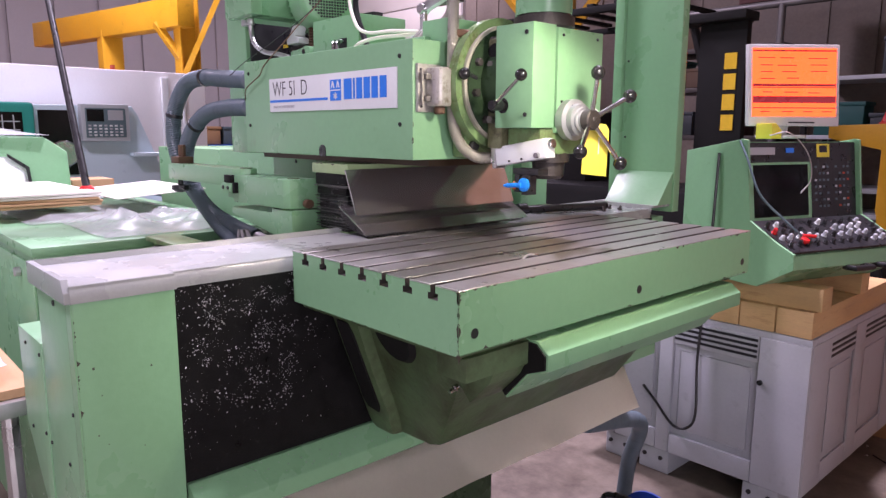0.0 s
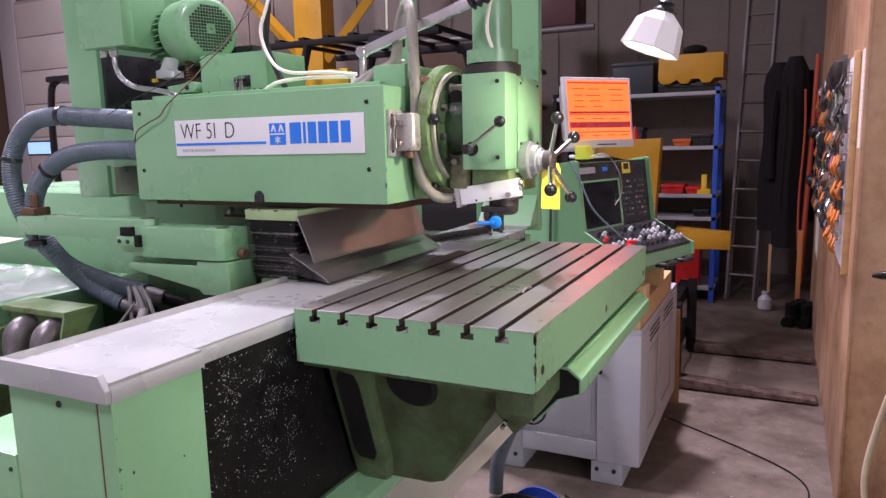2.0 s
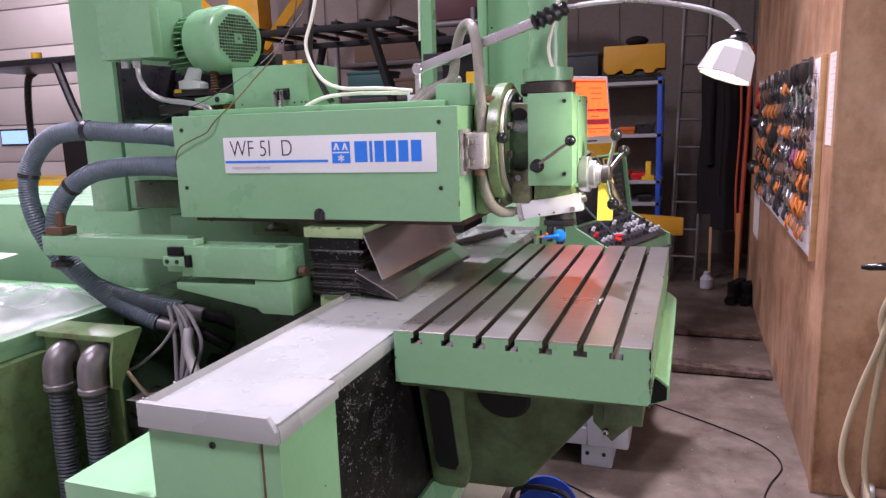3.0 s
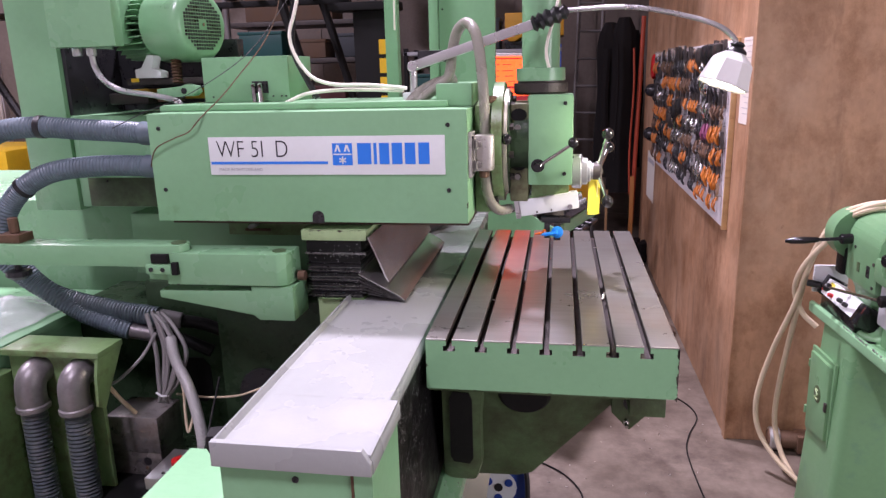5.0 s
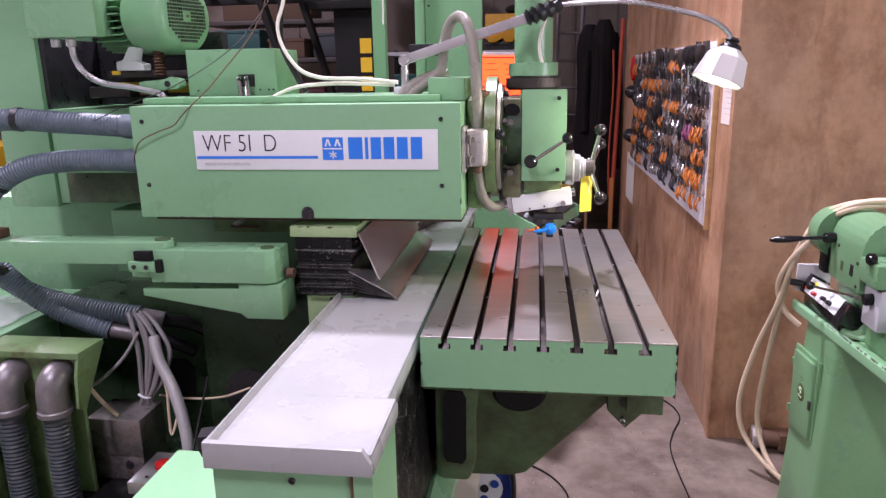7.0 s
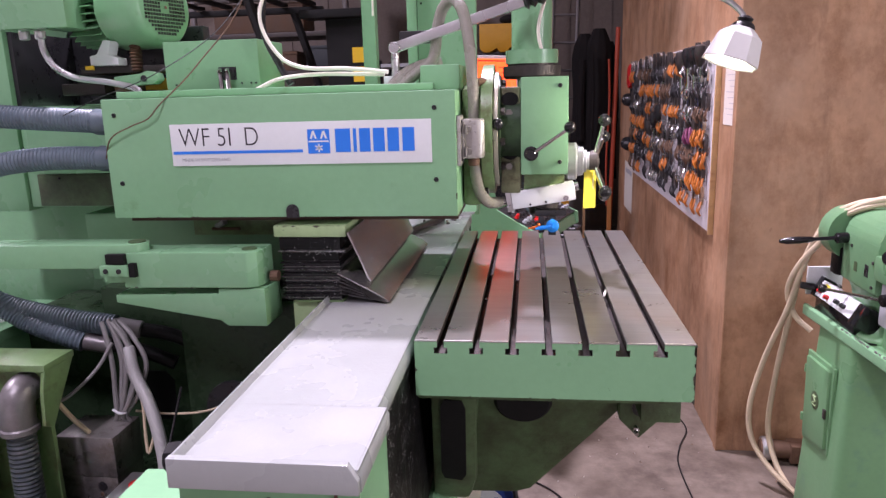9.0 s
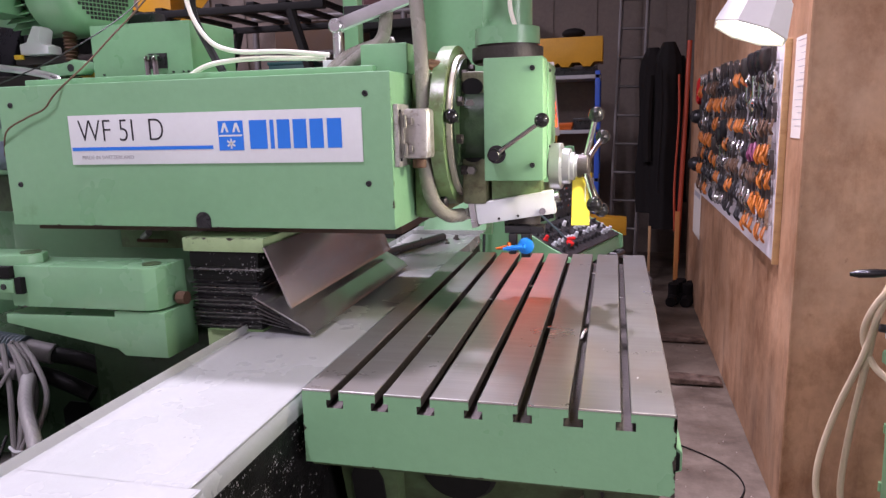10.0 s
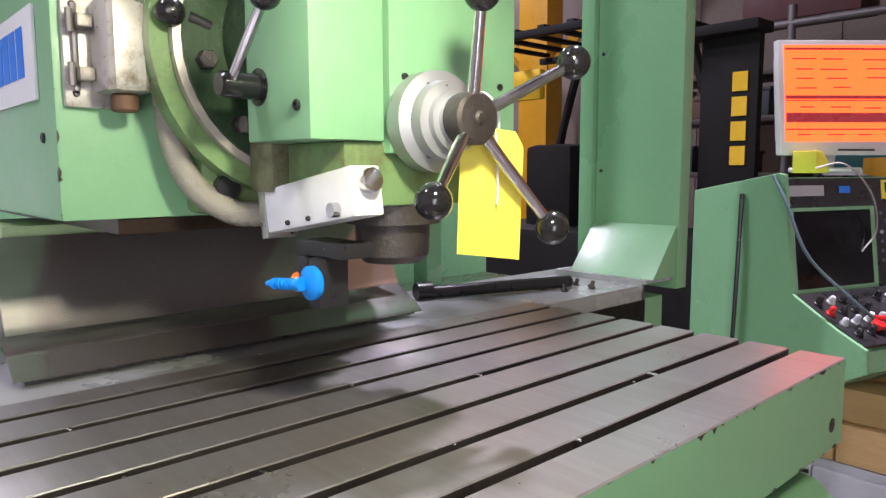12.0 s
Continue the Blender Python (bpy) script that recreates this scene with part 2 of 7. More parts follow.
YELLOW = material("yellow_enamel", (0.78, 0.50, 0.02), 0.45, 0, 0.12, 5, 80, 0.02, second=(0.4, 0.24, 0.02), mask=(0.6, 0.78))
YELLOW_PAPER = material("yellow_card", (0.72, 0.62, 0.06), 0.65, 0, 0.08, 12, 120, 0.02)
ORANGE = material("orange_plastic", (0.58, 0.125, 0.012), 0.42, 0, 0.1, 15, 100, 0.01)
BLUE_PLASTIC = material("blue_plastic", (0.01, 0.24, 0.75), 0.35, 0, 0.1, 15, 100, 0.01)
RED = material("red_plastic", (0.62, 0.02, 0.02), 0.35, 0, 0.1, 15, 100, 0.01)
WOOD = material("stained_plywood", (0.41, 0.240, 0.135), 0.6, 0, 0.26, 2.2, 36, 0.04, second=(0.22, 0.105, 0.045), mask=(0.44, 0.70), stretch=(1.0, 1.0, 0.75))
WOOD_PALE = material("planed_pine", (0.55, 0.36, 0.17), 0.6, 0, 0.18, 3, 60, 0.04, stretch=(1, 1, 5), second=(0.36, 0.2, 0.08), mask=(0.55, 0.75))
CARD = material("brown_cardboard", (0.42, 0.26, 0.13), 0.75, 0, 0.1, 8, 80, 0.03)
CONCRETE = material("worn_concrete_floor", (0.168, 0.138, 0.108), 0.5, 0, 0.34, 1.6, 26, 0.06, second=(0.080, 0.060, 0.045), mask=(0.40, 0.64))
BOX_GREY = material("grey_box_plastic", (0.42, 0.43, 0.47), 0.5, 0, 0.08, 5, 90, 0.03, second=(0.30, 0.30, 0.33), mask=(0.58, 0.8))
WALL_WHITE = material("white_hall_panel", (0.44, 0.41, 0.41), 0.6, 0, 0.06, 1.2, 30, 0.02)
# cladding darkened for the weak light on the far wall
WALL_DARK = material("dimmed_hall_cladding", (0.165, 0.135, 0.112), 0.65, 0, 0.3, 1.0, 30, 0.02)
STEEL_BLUE = material("pale_blue_enamel", (0.56, 0.68, 0.74), 0.4, 0, 0.05, 4, 80, 0.01)
TEAL = material("teal_enamel", (0.02, 0.30, 0.24), 0.4, 0, 0.08, 4, 80, 0.01)
SLATE = material("slate_enamel", (0.10, 0.15, 0.17), 0.45, 0, 0.08, 4, 80, 0.01)
UPRIGHT_BLUE = material("blue_shelf_enamel", (0.02, 0.09, 0.50), 0.45, 0, 0.1, 6, 80, 0.01)
FILM = material("clear_wrapping_film", (0.80, 0.82, 0.82), 0.15, 0, 0.1, 14, 60, 0.15)
PAPER = material("paper", (0.68, 0.65, 0.58), 0.7, 0, 0.06, 8, 80, 0.02)
CLOTH = material("dark_cloth", (0.012, 0.011, 0.011), 0.85, 0, 0.4, 10, 90, 0.1)
TOOL_ORANGE = material("amber_tool_grip", (0.50, 0.155, 0.022), 0.45, 0, 0.25, 15, 100, 0.01, per_object=0.25)
PURPLE = material("purple_tool_grip", (0.20, 0.045, 0.11), 0.45, 0, 0.15, 15, 100, 0.01)
RUST = material("brown_rusty_steel", (0.13, 0.075, 0.045), 0.65, 0.3, 0.3, 18, 120, 0.05)
SCREEN = material("orange_screen_glow", (1.0, 0.078, 0.014), 0.3, 0, 0.03, 5, 40, 0.0, emit=3.2)
SCREEN_DARK = material("dark_screen_bar", (0.30, 0.02, 0.03), 0.3, 0, 0.05, 5, 40, 0.0, emit=0.6)
GLASS_BLACK = material("black_screen_glass", (0.006, 0.007, 0.007), 0.08, 0, 0.1, 10, 100, 0.0)
BULB = material("lamp_glow", (1.0, 0.93, 0.72), 0.3, 0, 0.0, 5, 40, 0.0, emit=14)
SKYLIGHT = material("window_daylight", (0.35, 0.60, 1.0), 0.3, 0, 0.0, 5, 40, 0.0, emit=0.9)



def machined(name, colour, rough, along, lines=160.0, stain=(0.17, 0.12, 0.075), stain_mask=(0.60, 0.82), depth=0.10, metal=0.92):
    """Ground or brushed bare steel: fine parallel lines, soft oil stains, a few rubbed places."""
    m = bpy.data.materials.new(name)
    m.use_nodes = True
    nt = m.node_tree
    bsdf = nt.nodes["Principled BSDF"]
    link = nt.links.new
    geo = nt.nodes.new("ShaderNodeNewGeometry")
    fine = nt.nodes.new("ShaderNodeMapping")
    fine.inputs["Scale"].default_value = {"x": (4, lines, lines), "y": (lines, 4, lines)}[along]
    link(geo.outputs["Position"], fine.inputs["Vector"])

    def noise_of(vector, scale, detail, rough_):
        n = nt.nodes.new("ShaderNodeTexNoise")
        n.inputs["Scale"].default_value, n.inputs["Detail"].default_value, n.inputs["Roughness"].default_value = scale, detail, rough_
        link(vector, n.inputs["Vector"])
        return n.outputs["Fac"]

    def span(value, a, b, c, d):
        n = nt.nodes.new("ShaderNodeMapRange")
        for k, v in zip(("From Min", "From Max", "To Min", "To Max"), (a, b, c, d)):
            n.inputs[k].default_value = v
        link(value, n.inputs["Value"])
        return n.outputs[0]

    hair = noise_of(fine.outputs[0], 1.0, 3.0, 0.6)
    cloud = noise_of(geo.outputs["Position"], 4.5, 6.0, 0.62)
    spot = noise_of(geo.outputs["Position"], 8.0, 7.0, 0.68)
    tint = nt.nodes.new("ShaderNodeVectorMath")
    tint.operation = "SCALE"
    tint.inputs[0].default_value = colour
    link(span(hair, 0.3, 0.7, 1 - depth, 1 + depth), tint.inputs["Scale"])
    mix = nt.nodes.new("ShaderNodeMix")
    mix.data_type = "RGBA"
    link(span(cloud, stain_mask[0] - 0.12, stain_mask[1], 0.0, 0.8), mix.inputs["Factor"])
    link(tint.outputs[0], mix.inputs["A"])
    mix.inputs["B"].default_value = (*stain, 1)
    link(mix.outputs["Result"], bsdf.inputs["Base Color"])
    bsdf.inputs["Metallic"].default_value = metal
    link(span(spot, 0.3, 0.7, rough - 0.025, rough + 0.04), bsdf.inputs["Roughness"])
    b = nt.nodes.new("ShaderNodeBump")
    b.inputs["Strength"].default_value, b.inputs["Distance"].default_value = 0.12, 0.0004
    link(hair, b.inputs["Height"])
    link(b.outputs["Normal"], bsdf.inputs["Normal"])
    return m


STEEL = machined("ground_table_steel", (0.228, 0.225, 0.218), 0.29, "x", lines=115.0, stain=(0.19, 0.145, 0.10), stain_mask=(0.56, 0.86), metal=0.55, depth=0.10)
SHEET = machined("bare_sheet_steel", (0.48, 0.465, 0.45), 0.16, "y", stain=(0.22, 0.15, 0.10), stain_mask=(0.60, 0.9), depth=0.05, metal=0.84)
# dark brown that carries the shadow beneath the ram
WAY_STEEL = machined("shade_darkened_way_steel", (0.07, 0.05, 0.038), 0.35, "x", stain=(0.05, 0.035, 0.02))
HOSE_DARK = material("dark_grey_hose", (0.062, 0.078, 0.088), 0.4, 0.1, 0.2, 15, 100, 0.03, second=(0.15, 0.15, 0.15), mask=(0.5, 0.75))
ELBOW = material("dull_grey_pipe_elbow", (0.21, 0.20, 0.20), 0.42, 0.4, 0.25, 12, 90, 0.05, second=(0.25, 0.24, 0.24), mask=(0.55, 0.75))
CRANE = material("ochre_crane_enamel", (0.56, 0.29, 0.012), 0.45, 0, 0.12, 3, 60, 0.02, second=(0.34, 0.17, 0.01), mask=(0.58, 0.78))
HUB = material("silver_painted_hub", (0.40, 0.42, 0.43), 0.40, 0.65, 0.06, 20, 120, 0.01)
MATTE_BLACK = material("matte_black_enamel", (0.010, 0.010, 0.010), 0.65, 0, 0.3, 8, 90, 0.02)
CLASP = material("dull_clasp_steel", (0.22, 0.21, 0.19), 0.4, 0.6, 0.2, 30, 150, 0.03)
MAROON = material("dark_maroon_crate", (0.07, 0.018, 0.018), 0.55, 0, 0.2, 8, 80, 0.02)
EDGE_STEEL = material("rubbed_edge_steel", (0.62, 0.61, 0.60), 0.36, 0.9, 0.06, 6, 60, 0.0)
CHIP_STEEL = material("dull_metal_chips", (0.42, 0.42, 0.42), 0.35, 0.8, 0.3, 200, 600, 0.0)
# oil-patched steel, its base darkened for the shadow under the arms
PUMP = material("shaded_oily_pump_steel", (0.30, 0.285, 0.27), 0.36, 0.7, 0.25, 9, 120, 0.03, second=(0.09, 0.075, 0.06), mask=(0.5, 0.7))
FORK = material("worn_brown_fork_steel", (0.17, 0.125, 0.10), 0.42, 0.4, 0.3, 9, 90, 0.04, second=(0.06, 0.04, 0.03), mask=(0.45, 0.65))
STAKE = material("orange_brown_timber", (0.42, 0.17, 0.045), 0.6, 0, 0.2, 6, 70, 0.03, stretch=(1, 1, 0.2))
BOARDING = material("brown_boarding", (0.21, 0.135, 0.085), 0.65, 0, 0.2, 2, 60, 0.02)
# rack goods in darkened colours that stand for the dim background
BOX_BROWN = material("dim_brown_box", (0.10, 0.06, 0.036), 0.75, 0, 0.2, 8, 80, 0.03)
BOX_TEAL = material("dark_teal_plastic", (0.008, 0.075, 0.07), 0.5, 0, 0.15, 8, 80, 0.02)
BOX_DARK = material("dark_slate_plastic", (0.028, 0.036, 0.042), 0.55, 0, 0.2, 8, 80, 0.02)
LADDER = material("dull_aluminium", (0.18, 0.172, 0.17), 0.5, 0.5, 0.2, 6, 90, 0.03)
FILM_THIN = material("thin_clear_film", (0.85, 0.87, 0.88), 0.12, 0, 0.1, 14, 60, 0.2)
FILM_THIN.node_tree.nodes["Principled BSDF"].inputs["Alpha"].default_value = 0.38
HOOD = material("dirty_zinc_plug_metal", (0.46, 0.45, 0.42), 0.36, 0.45, 0.12, 20, 120, 0.02, second=(0.16, 0.13, 0.08), mask=(0.50, 0.72))
GREEN_PALE = material("bleached_green_enamel", (0.30, 0.42, 0.21), 0.4, 0, 0.15, 9.0, 90, 0.03, second=(0.07, 0.065, 0.04), mask=(0.60, 0.68))
OLIVE = material("oil_stained_olive_casting", (0.15, 0.16, 0.085), 0.38, 0, 0.3, 14, 90, 0.05, second=(0.055, 0.045, 0.02), mask=(0.48, 0.68))
FOLD_STEEL = material("oily_dark_fold_steel", (0.16, 0.155, 0.15), 0.34, 0.75, 0.6, 60, 300, 0.05, second=(0.45, 0.45, 0.44), mask=(0.56, 0.68))
CABLE_GREY = material("grey_cable_sheath", (0.23, 0.225, 0.22), 0.4, 0, 0.15, 12, 120, 0.02)
BRAIDED = material("pale_braided_hose", (0.36, 0.36, 0.35), 0.4, 0.1, 0.1, 12, 500, 0.05)
for dull in (BLACK_OILY, GREEN_BLACK, MATTE_BLACK, CLOTH, GLASS_BLACK):
    dull.node_tree.nodes["Principled BSDF"].inputs["Specular IOR Level"].default_value = 0.18
CHIP = material("bare_chipped_spots", (0.055, 0.045, 0.035), 0.55, 0.2, 0.3, 60, 300, 0.02)


def braid(m, scale=1100.0):
    """Adds crossing fine bands to a hose's colour and relief."""
    nt = m.node_tree
    bsdf = nt.nodes["Principled BSDF"]
    old = bsdf.inputs["Base Color"].links[0].from_socket
    geo = nt.nodes.new("ShaderNodeNewGeometry")
    total = None
    for way in ((1, 1, 1.3), (-1, 1, -1.3), (1, -1, 1.3)):
        mp = nt.nodes.new("ShaderNodeMapping")
        mp.inputs["Scale"].default_value = way
        nt.links.new(geo.outputs["Position"], mp.inputs["Vector"])
        w = nt.nodes.new("ShaderNodeTexWave")
        w.bands_direction = "DIAGONAL"
        w.inputs["Scale"].default_value = scale / 6.0
        nt.links.new(mp.outputs[0], w.inputs["Vector"])
        if total is None:
            total = w.outputs["Fac"]
        else:
            mx = nt.nodes.new("ShaderNodeMath")
            mx.operation = "MAXIMUM"
            nt.links.new(total, mx.inputs[0])
            nt.links.new(w.outputs["Fac"], mx.inputs[1])
            total = mx.outputs[0]
    span = nt.nodes.new("ShaderNodeMapRange")
    span.inputs["From Min"].default_value, span.inputs["From Max"].default_value = 0.4, 1.0
    span.inputs["To Min"].default_value, span.inputs["To Max"].default_value = 0.88, 1.08
    nt.links.new(total, span.inputs["Value"])
    mul = nt.nodes.new("ShaderNodeVectorMath")
    mul.operation = "SCALE"
    nt.links.new(old, mul.inputs[0])
    nt.links.new(span.outputs[0], mul.inputs["Scale"])
    nt.links.new(mul.outputs[0], bsdf.inputs["Base Color"])


braid(HOSE_CLEAR)
braid(BRAIDED, 700.0)


def smeared(m, dirt, scuff):
    """Adds upright dirty runs and pale rubbed patches to a board's colour."""
    nt = m.node_tree
    bsdf = nt.nodes["Principled BSDF"]
    out = bsdf.inputs["Base Color"].links[0].from_socket
    geo = nt.nodes.new("ShaderNodeNewGeometry")
    for colour, stretch, scale, lo, hi, most in ((scuff, (1, 1, 0.8), 1.7, 0.50, 0.72, 0.75), (dirt, (1, 1, 0.16), 7.0, 0.54, 0.76, 0.8), (dirt, (1, 1, 1), 26.0, 0.66, 0.78, 0.6)):
        mp = nt.nodes.new("ShaderNodeMapping")
        mp.inputs["Scale"].default_value = stretch
        mp.inputs["Location"].default_value = (0.7 * scale, 0.31, 0.2)
        nt.links.new(geo.outputs["Position"], mp.inputs["Vector"])
        n = nt.nodes.new("ShaderNodeTexNoise")
        n.inputs["Scale"].default_value, n.inputs["Detail"].default_value, n.inputs["Roughness"].default_value = scale, 7.0, 0.65
        nt.links.new(mp.outputs[0], n.inputs["Vector"])
        span = nt.nodes.new("ShaderNodeMapRange")
        span.inputs["From Min"].default_value, span.inputs["From Max"].default_value, span.inputs["To Max"].default_value = lo, hi, most
        nt.links.new(n.outputs["Fac"], span.inputs["Value"])
        mix = nt.nodes.new("ShaderNodeMix")
        mix.data_type = "RGBA"
        nt.links.new(span.outputs[0], mix.inputs["Factor"])
        nt.links.new(out, mix.inputs["A"])
        mix.inputs["B"].default_value = (*colour, 1)
        out = mix.outputs["Result"]
    nt.links.new(out, bsdf.inputs["Base Color"])


smeared(WOOD, (0.12, 0.06, 0.032), (0.48, 0.32, 0.205))

TOP = 1.30      # table top above the floor
TY = 0.15       # near end of the table

# ---------------------------------------------------------------- the hall
def setting(name, bm, mat, label, category, smooth=0):
    return thing(name, label, category, bm, mat, kind="structure", smooth=smooth)


def ribs(x0, x1, z0, z1, y, gap, deep, along="x"):
    """A profiled sheet wall: shallow upright ribs in front of a plane."""
    bm = bmesh.new()
    n = int((x1 - x0) / gap)
    for i in range(n):
        a = x0 + i * gap
        if along == "x":
            box(a, a + gap * 0.45, y - deep, y, z0, z1, bm=bm)
        else:
            box(y, y + deep, a, a + gap * 0.45, z0, z1, bm=bm)
    return bm


floor = setting("floor", box(-14, 4.2, -5.5, 8.2, -0.1, 0.0), CONCRETE, "worn grey-brown concrete workshop floor", "floor")
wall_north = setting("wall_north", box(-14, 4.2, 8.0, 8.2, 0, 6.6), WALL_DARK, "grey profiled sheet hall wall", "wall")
part("rib", ribs(-7.55, 4.2, 0, 6.6, 8.0, 0.5, 0.014), WALL_DARK, wall_north, smooth=0)
wall_west = setting("wall_west", box(-14.2, -14, -5.5, 8.2, 0, 6.6), WALL_WHITE, "grey profiled hall wall", "wall")
part("rib", ribs(-5.5, 8.0, 0, 6.6, -14.0, 0.8, 0.08, "y"), WALL_WHITE, wall_west, smooth=0)
# south and east walls are unseen, added to close the hall
wall_south = setting("wall_south", box(-14, 4.2, -5.7, -5.5, 0, 6.6), WALL_WHITE, "pale hall wall out of view, added to close the hall", "wall")
wall_east = setting("wall_east", box(4.2, 4.4, -5.5, 8.2, 0, 6.6), WALL_WHITE, "pale hall wall out of view, added to close the hall", "wall")
# unseen roof, kept dark to hold down bounced light
ceiling = setting("ceiling", box(-14.2, 4.4, -5.7, 8.2, 6.6, 6.7), WALL_DARK, "dark hall roof out of view, added to close the hall", "ceiling")
wall_plywood = setting("wall_plywood", box(1.095, 4.2, 2.215, 6.3, 0, 3.4, 0.003), WOOD, "brown stained plywood partition with scuffs", "wall")
part("corner_strip", box(1.088, 1.10, 2.208, 2.26, 0.0, 3.4, 0.002), WOOD, wall_plywood, "worn edge strip")

# brown boards in the corner, a pale jamb beside the gate
part("boarding", box(-13.918, -13.88, 7.20, 7.86, 0, 5.6, 0.004), BOARDING, wall_west, "brown boarding")
part("boarding", box(-13.86, -13.02, 7.955, 7.995, 0, 5.6, 0.004), BOX_BROWN, wall_north, "dark brown boarding")
part("jamb", box(-12.92, -12.42, 7.90, 7.995, 0, 5.6, 0.006), WALL_WHITE, wall_north, "pale jamb beside the gate")
# sectional gate in the north wall
gate = setting("door_1", box(-12.4, -7.6, 7.93, 7.995, 0, 4.4), WALL_WHITE, "white sectional hall gate with small windows", "door")
for k in range(7):
    part("panel", box(-12.38, -7.62, 7.905, 7.928, 0.02 + k * 0.62, 0.62 + k * 0.62, 0.006), GATE, gate)
for k in range(3):
    x = -12.38 + k * 1.76
    w = part("window", box(x - 0.03, x + 0.78, 7.888, 7.903, 1.53, 1.81, 0.01), BLACK, gate, "black-framed gate window")
    part("pane", box(x, x + 0.75, 7.880, 7.886, 1.56, 1.78), SKYLIGHT, w)

# ---------------------------------------------------------------- milling machine
mill = thing("milling_machine", "large pale green milling machine, oily and chipped, on the floor", "milling machine", base=(-0.4, 0.6, 0))


def screw(parent, at, way, r=0.006):
    a = Vector(at)
    w = Vector(way)
    r *= 0.78
    bm = lathe(a, a + w, [(0, r), (0.0018, r), (0.0028, r * 0.8), (0.0028, r * 0.45), (0.001, r * 0.4)], 12)
    return part("screw", bm, BLACK, parent)


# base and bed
# base and bed are coloured near black for the shade they stand in
part("base", box(-0.85, -0.03, 0.06, 0.78, 0, 0.82, 0.01), GREEN_BLACK, mill, "oily green base casting, darkened for shade")
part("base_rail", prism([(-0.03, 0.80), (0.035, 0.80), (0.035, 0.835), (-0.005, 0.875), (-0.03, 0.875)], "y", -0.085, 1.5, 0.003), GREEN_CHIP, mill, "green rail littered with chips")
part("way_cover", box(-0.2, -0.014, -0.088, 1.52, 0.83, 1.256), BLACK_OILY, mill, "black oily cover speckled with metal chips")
part("bed", box(-0.62, -0.2, 0.48, 1.5, 0.84, 1.27, 0.01), GREEN_BLACK, mill, "green bed casting, darkened for shade")
# solid black disc paints the port's dark inside
part("port", rod((-0.50, 0.470, 1.0), (-0.50, 0.482, 1.0), 0.07, 24), BLACK, mill, "black disc standing for a dark round port")

end_box = part("end_box", box(-0.236, -0.003, -0.260, -0.09, 0.05, 1.256, 0.003), GREEN_CHIP, mill, "green sheet-steel end cabinet with chipped corners")
part("seam_strip", box(-0.028, -0.0005, -0.2635, -0.2605, 0.05, 1.255), GREEN_CHIP, end_box)
part("rust_line", box(-0.033, -0.029, -0.2625, -0.2603, 0.05, 1.250), RUST, end_box, "rusty joint")
screw(end_box, (-0.118, -0.26, 1.237), (0, -0.006, 0), 0.007)
for y, z, s in ((-0.235, 1.14, 0.0022), (-0.14, 1.125, 0.0016), (-0.225, 1.09, 0.001), (-0.235, 1.02, 0.0014), (-0.22, 1.0, 0.001), (-0.16, 0.98, 0.001)):
    part("bare_spot", prism([(y + s * math.cos(a), z + s * math.sin(a) * 1.3) for a in (0.2, 1.1, 2.3, 3.3, 4.6, 5.5)], "x", -0.0032, -0.0026), CHIP, end_box)
low_cab = part("lower_cabinet", prism([(-0.423, 1.135), (-0.2375, 1.135), (-0.2375, 0.05), (-0.27, 0.05), (-0.30, 0.79), (-0.42, 0.93)], "y", -0.2625, -0.028, 0.003), GREEN, mill, "low green sheet-steel cabinet with sloping side")
for u, v in ((-0.25, 1.11), (-0.36, 1.11), (-0.25, 0.95), (-0.36, 0.93)):
    screw(low_cab, (u, -0.2625, v), (0, -0.006, 0), 0.005)
for u, v in ((-0.222, 0.94), (-0.10, 0.94), (-0.05, 1.05)):
    screw(end_box, (u, -0.26, v), (0, -0.006, 0), 0.005)
part("clamp_knob", lathe((-0.2425, -0.205, 1.262), (-0.282, -0.205, 1.257), [(0, 0.009), (0.008, 0.009), (0.010, 0.023), (0.030, 0.023), (0.036, 0.015), (0.040, 0.006)], 8), MATTE_BLACK, mill, "black star knob")
part("wand", rod((-0.396, -0.032, 1.120), (-0.390, 0.048, 1.246), 0.0022, 8), BLACK_GLOSS, mill, "thin black rod")

# tray with rims
tr = box(-0.238, -0.001, -0.262, -0.09, 1.266, 1.272)
box(-0.238, -0.014, -0.0905, 1.505, 1.266, 1.272, bm=tr)
prism([(-0.242, 1.244), (-0.242, 1.281), (-0.236, 1.284), (-0.231, 1.268), (-0.238, 1.262), (-0.238, 1.244)], "y", -0.262, 1.505, bm=tr)
prism([(-0.242, 1.243), (0.001, 1.243), (0.001, 1.262), (-0.012, 1.283), (-0.242, 1.283)], "y", -0.2725, -0.261, 0.0015, bm=tr)
prism([(0.002, 1.243), (0.002, 1.262), (-0.004, 1.2725), (-0.006, 1.262), (-0.002, 1.243)], "y", -0.263, -0.088, bm=tr)
prism([(-0.010, 1.243), (-0.010, 1.262), (-0.016, 1.2725), (-0.018, 1.262), (-0.014, 1.243)], "y", -0.091, 1.505, bm=tr)
box(-0.242, -0.010, 1.4995, 1.506, 1.243, 1.278, bm=tr)
bmesh.ops.translate(tr, verts=list(tr.verts), vec=(0, 0, 0.0135))
part("tray", tr, TRAY, mill, "pale grey tray-shaped way cover with rims")
part("tray_bracket", box(-0.24, -0.02, 1.5, 1.6, 0.84, 1.255, 0.004), GREEN, mill)

# table with seven slots
SLOT, PITCH, WIDE, LONG, THICK = 0.047, 0.063, 0.484, 0.99, 0.105
outline = [(0, TOP - THICK), (0, TOP - 0.001), (0.001, TOP)]
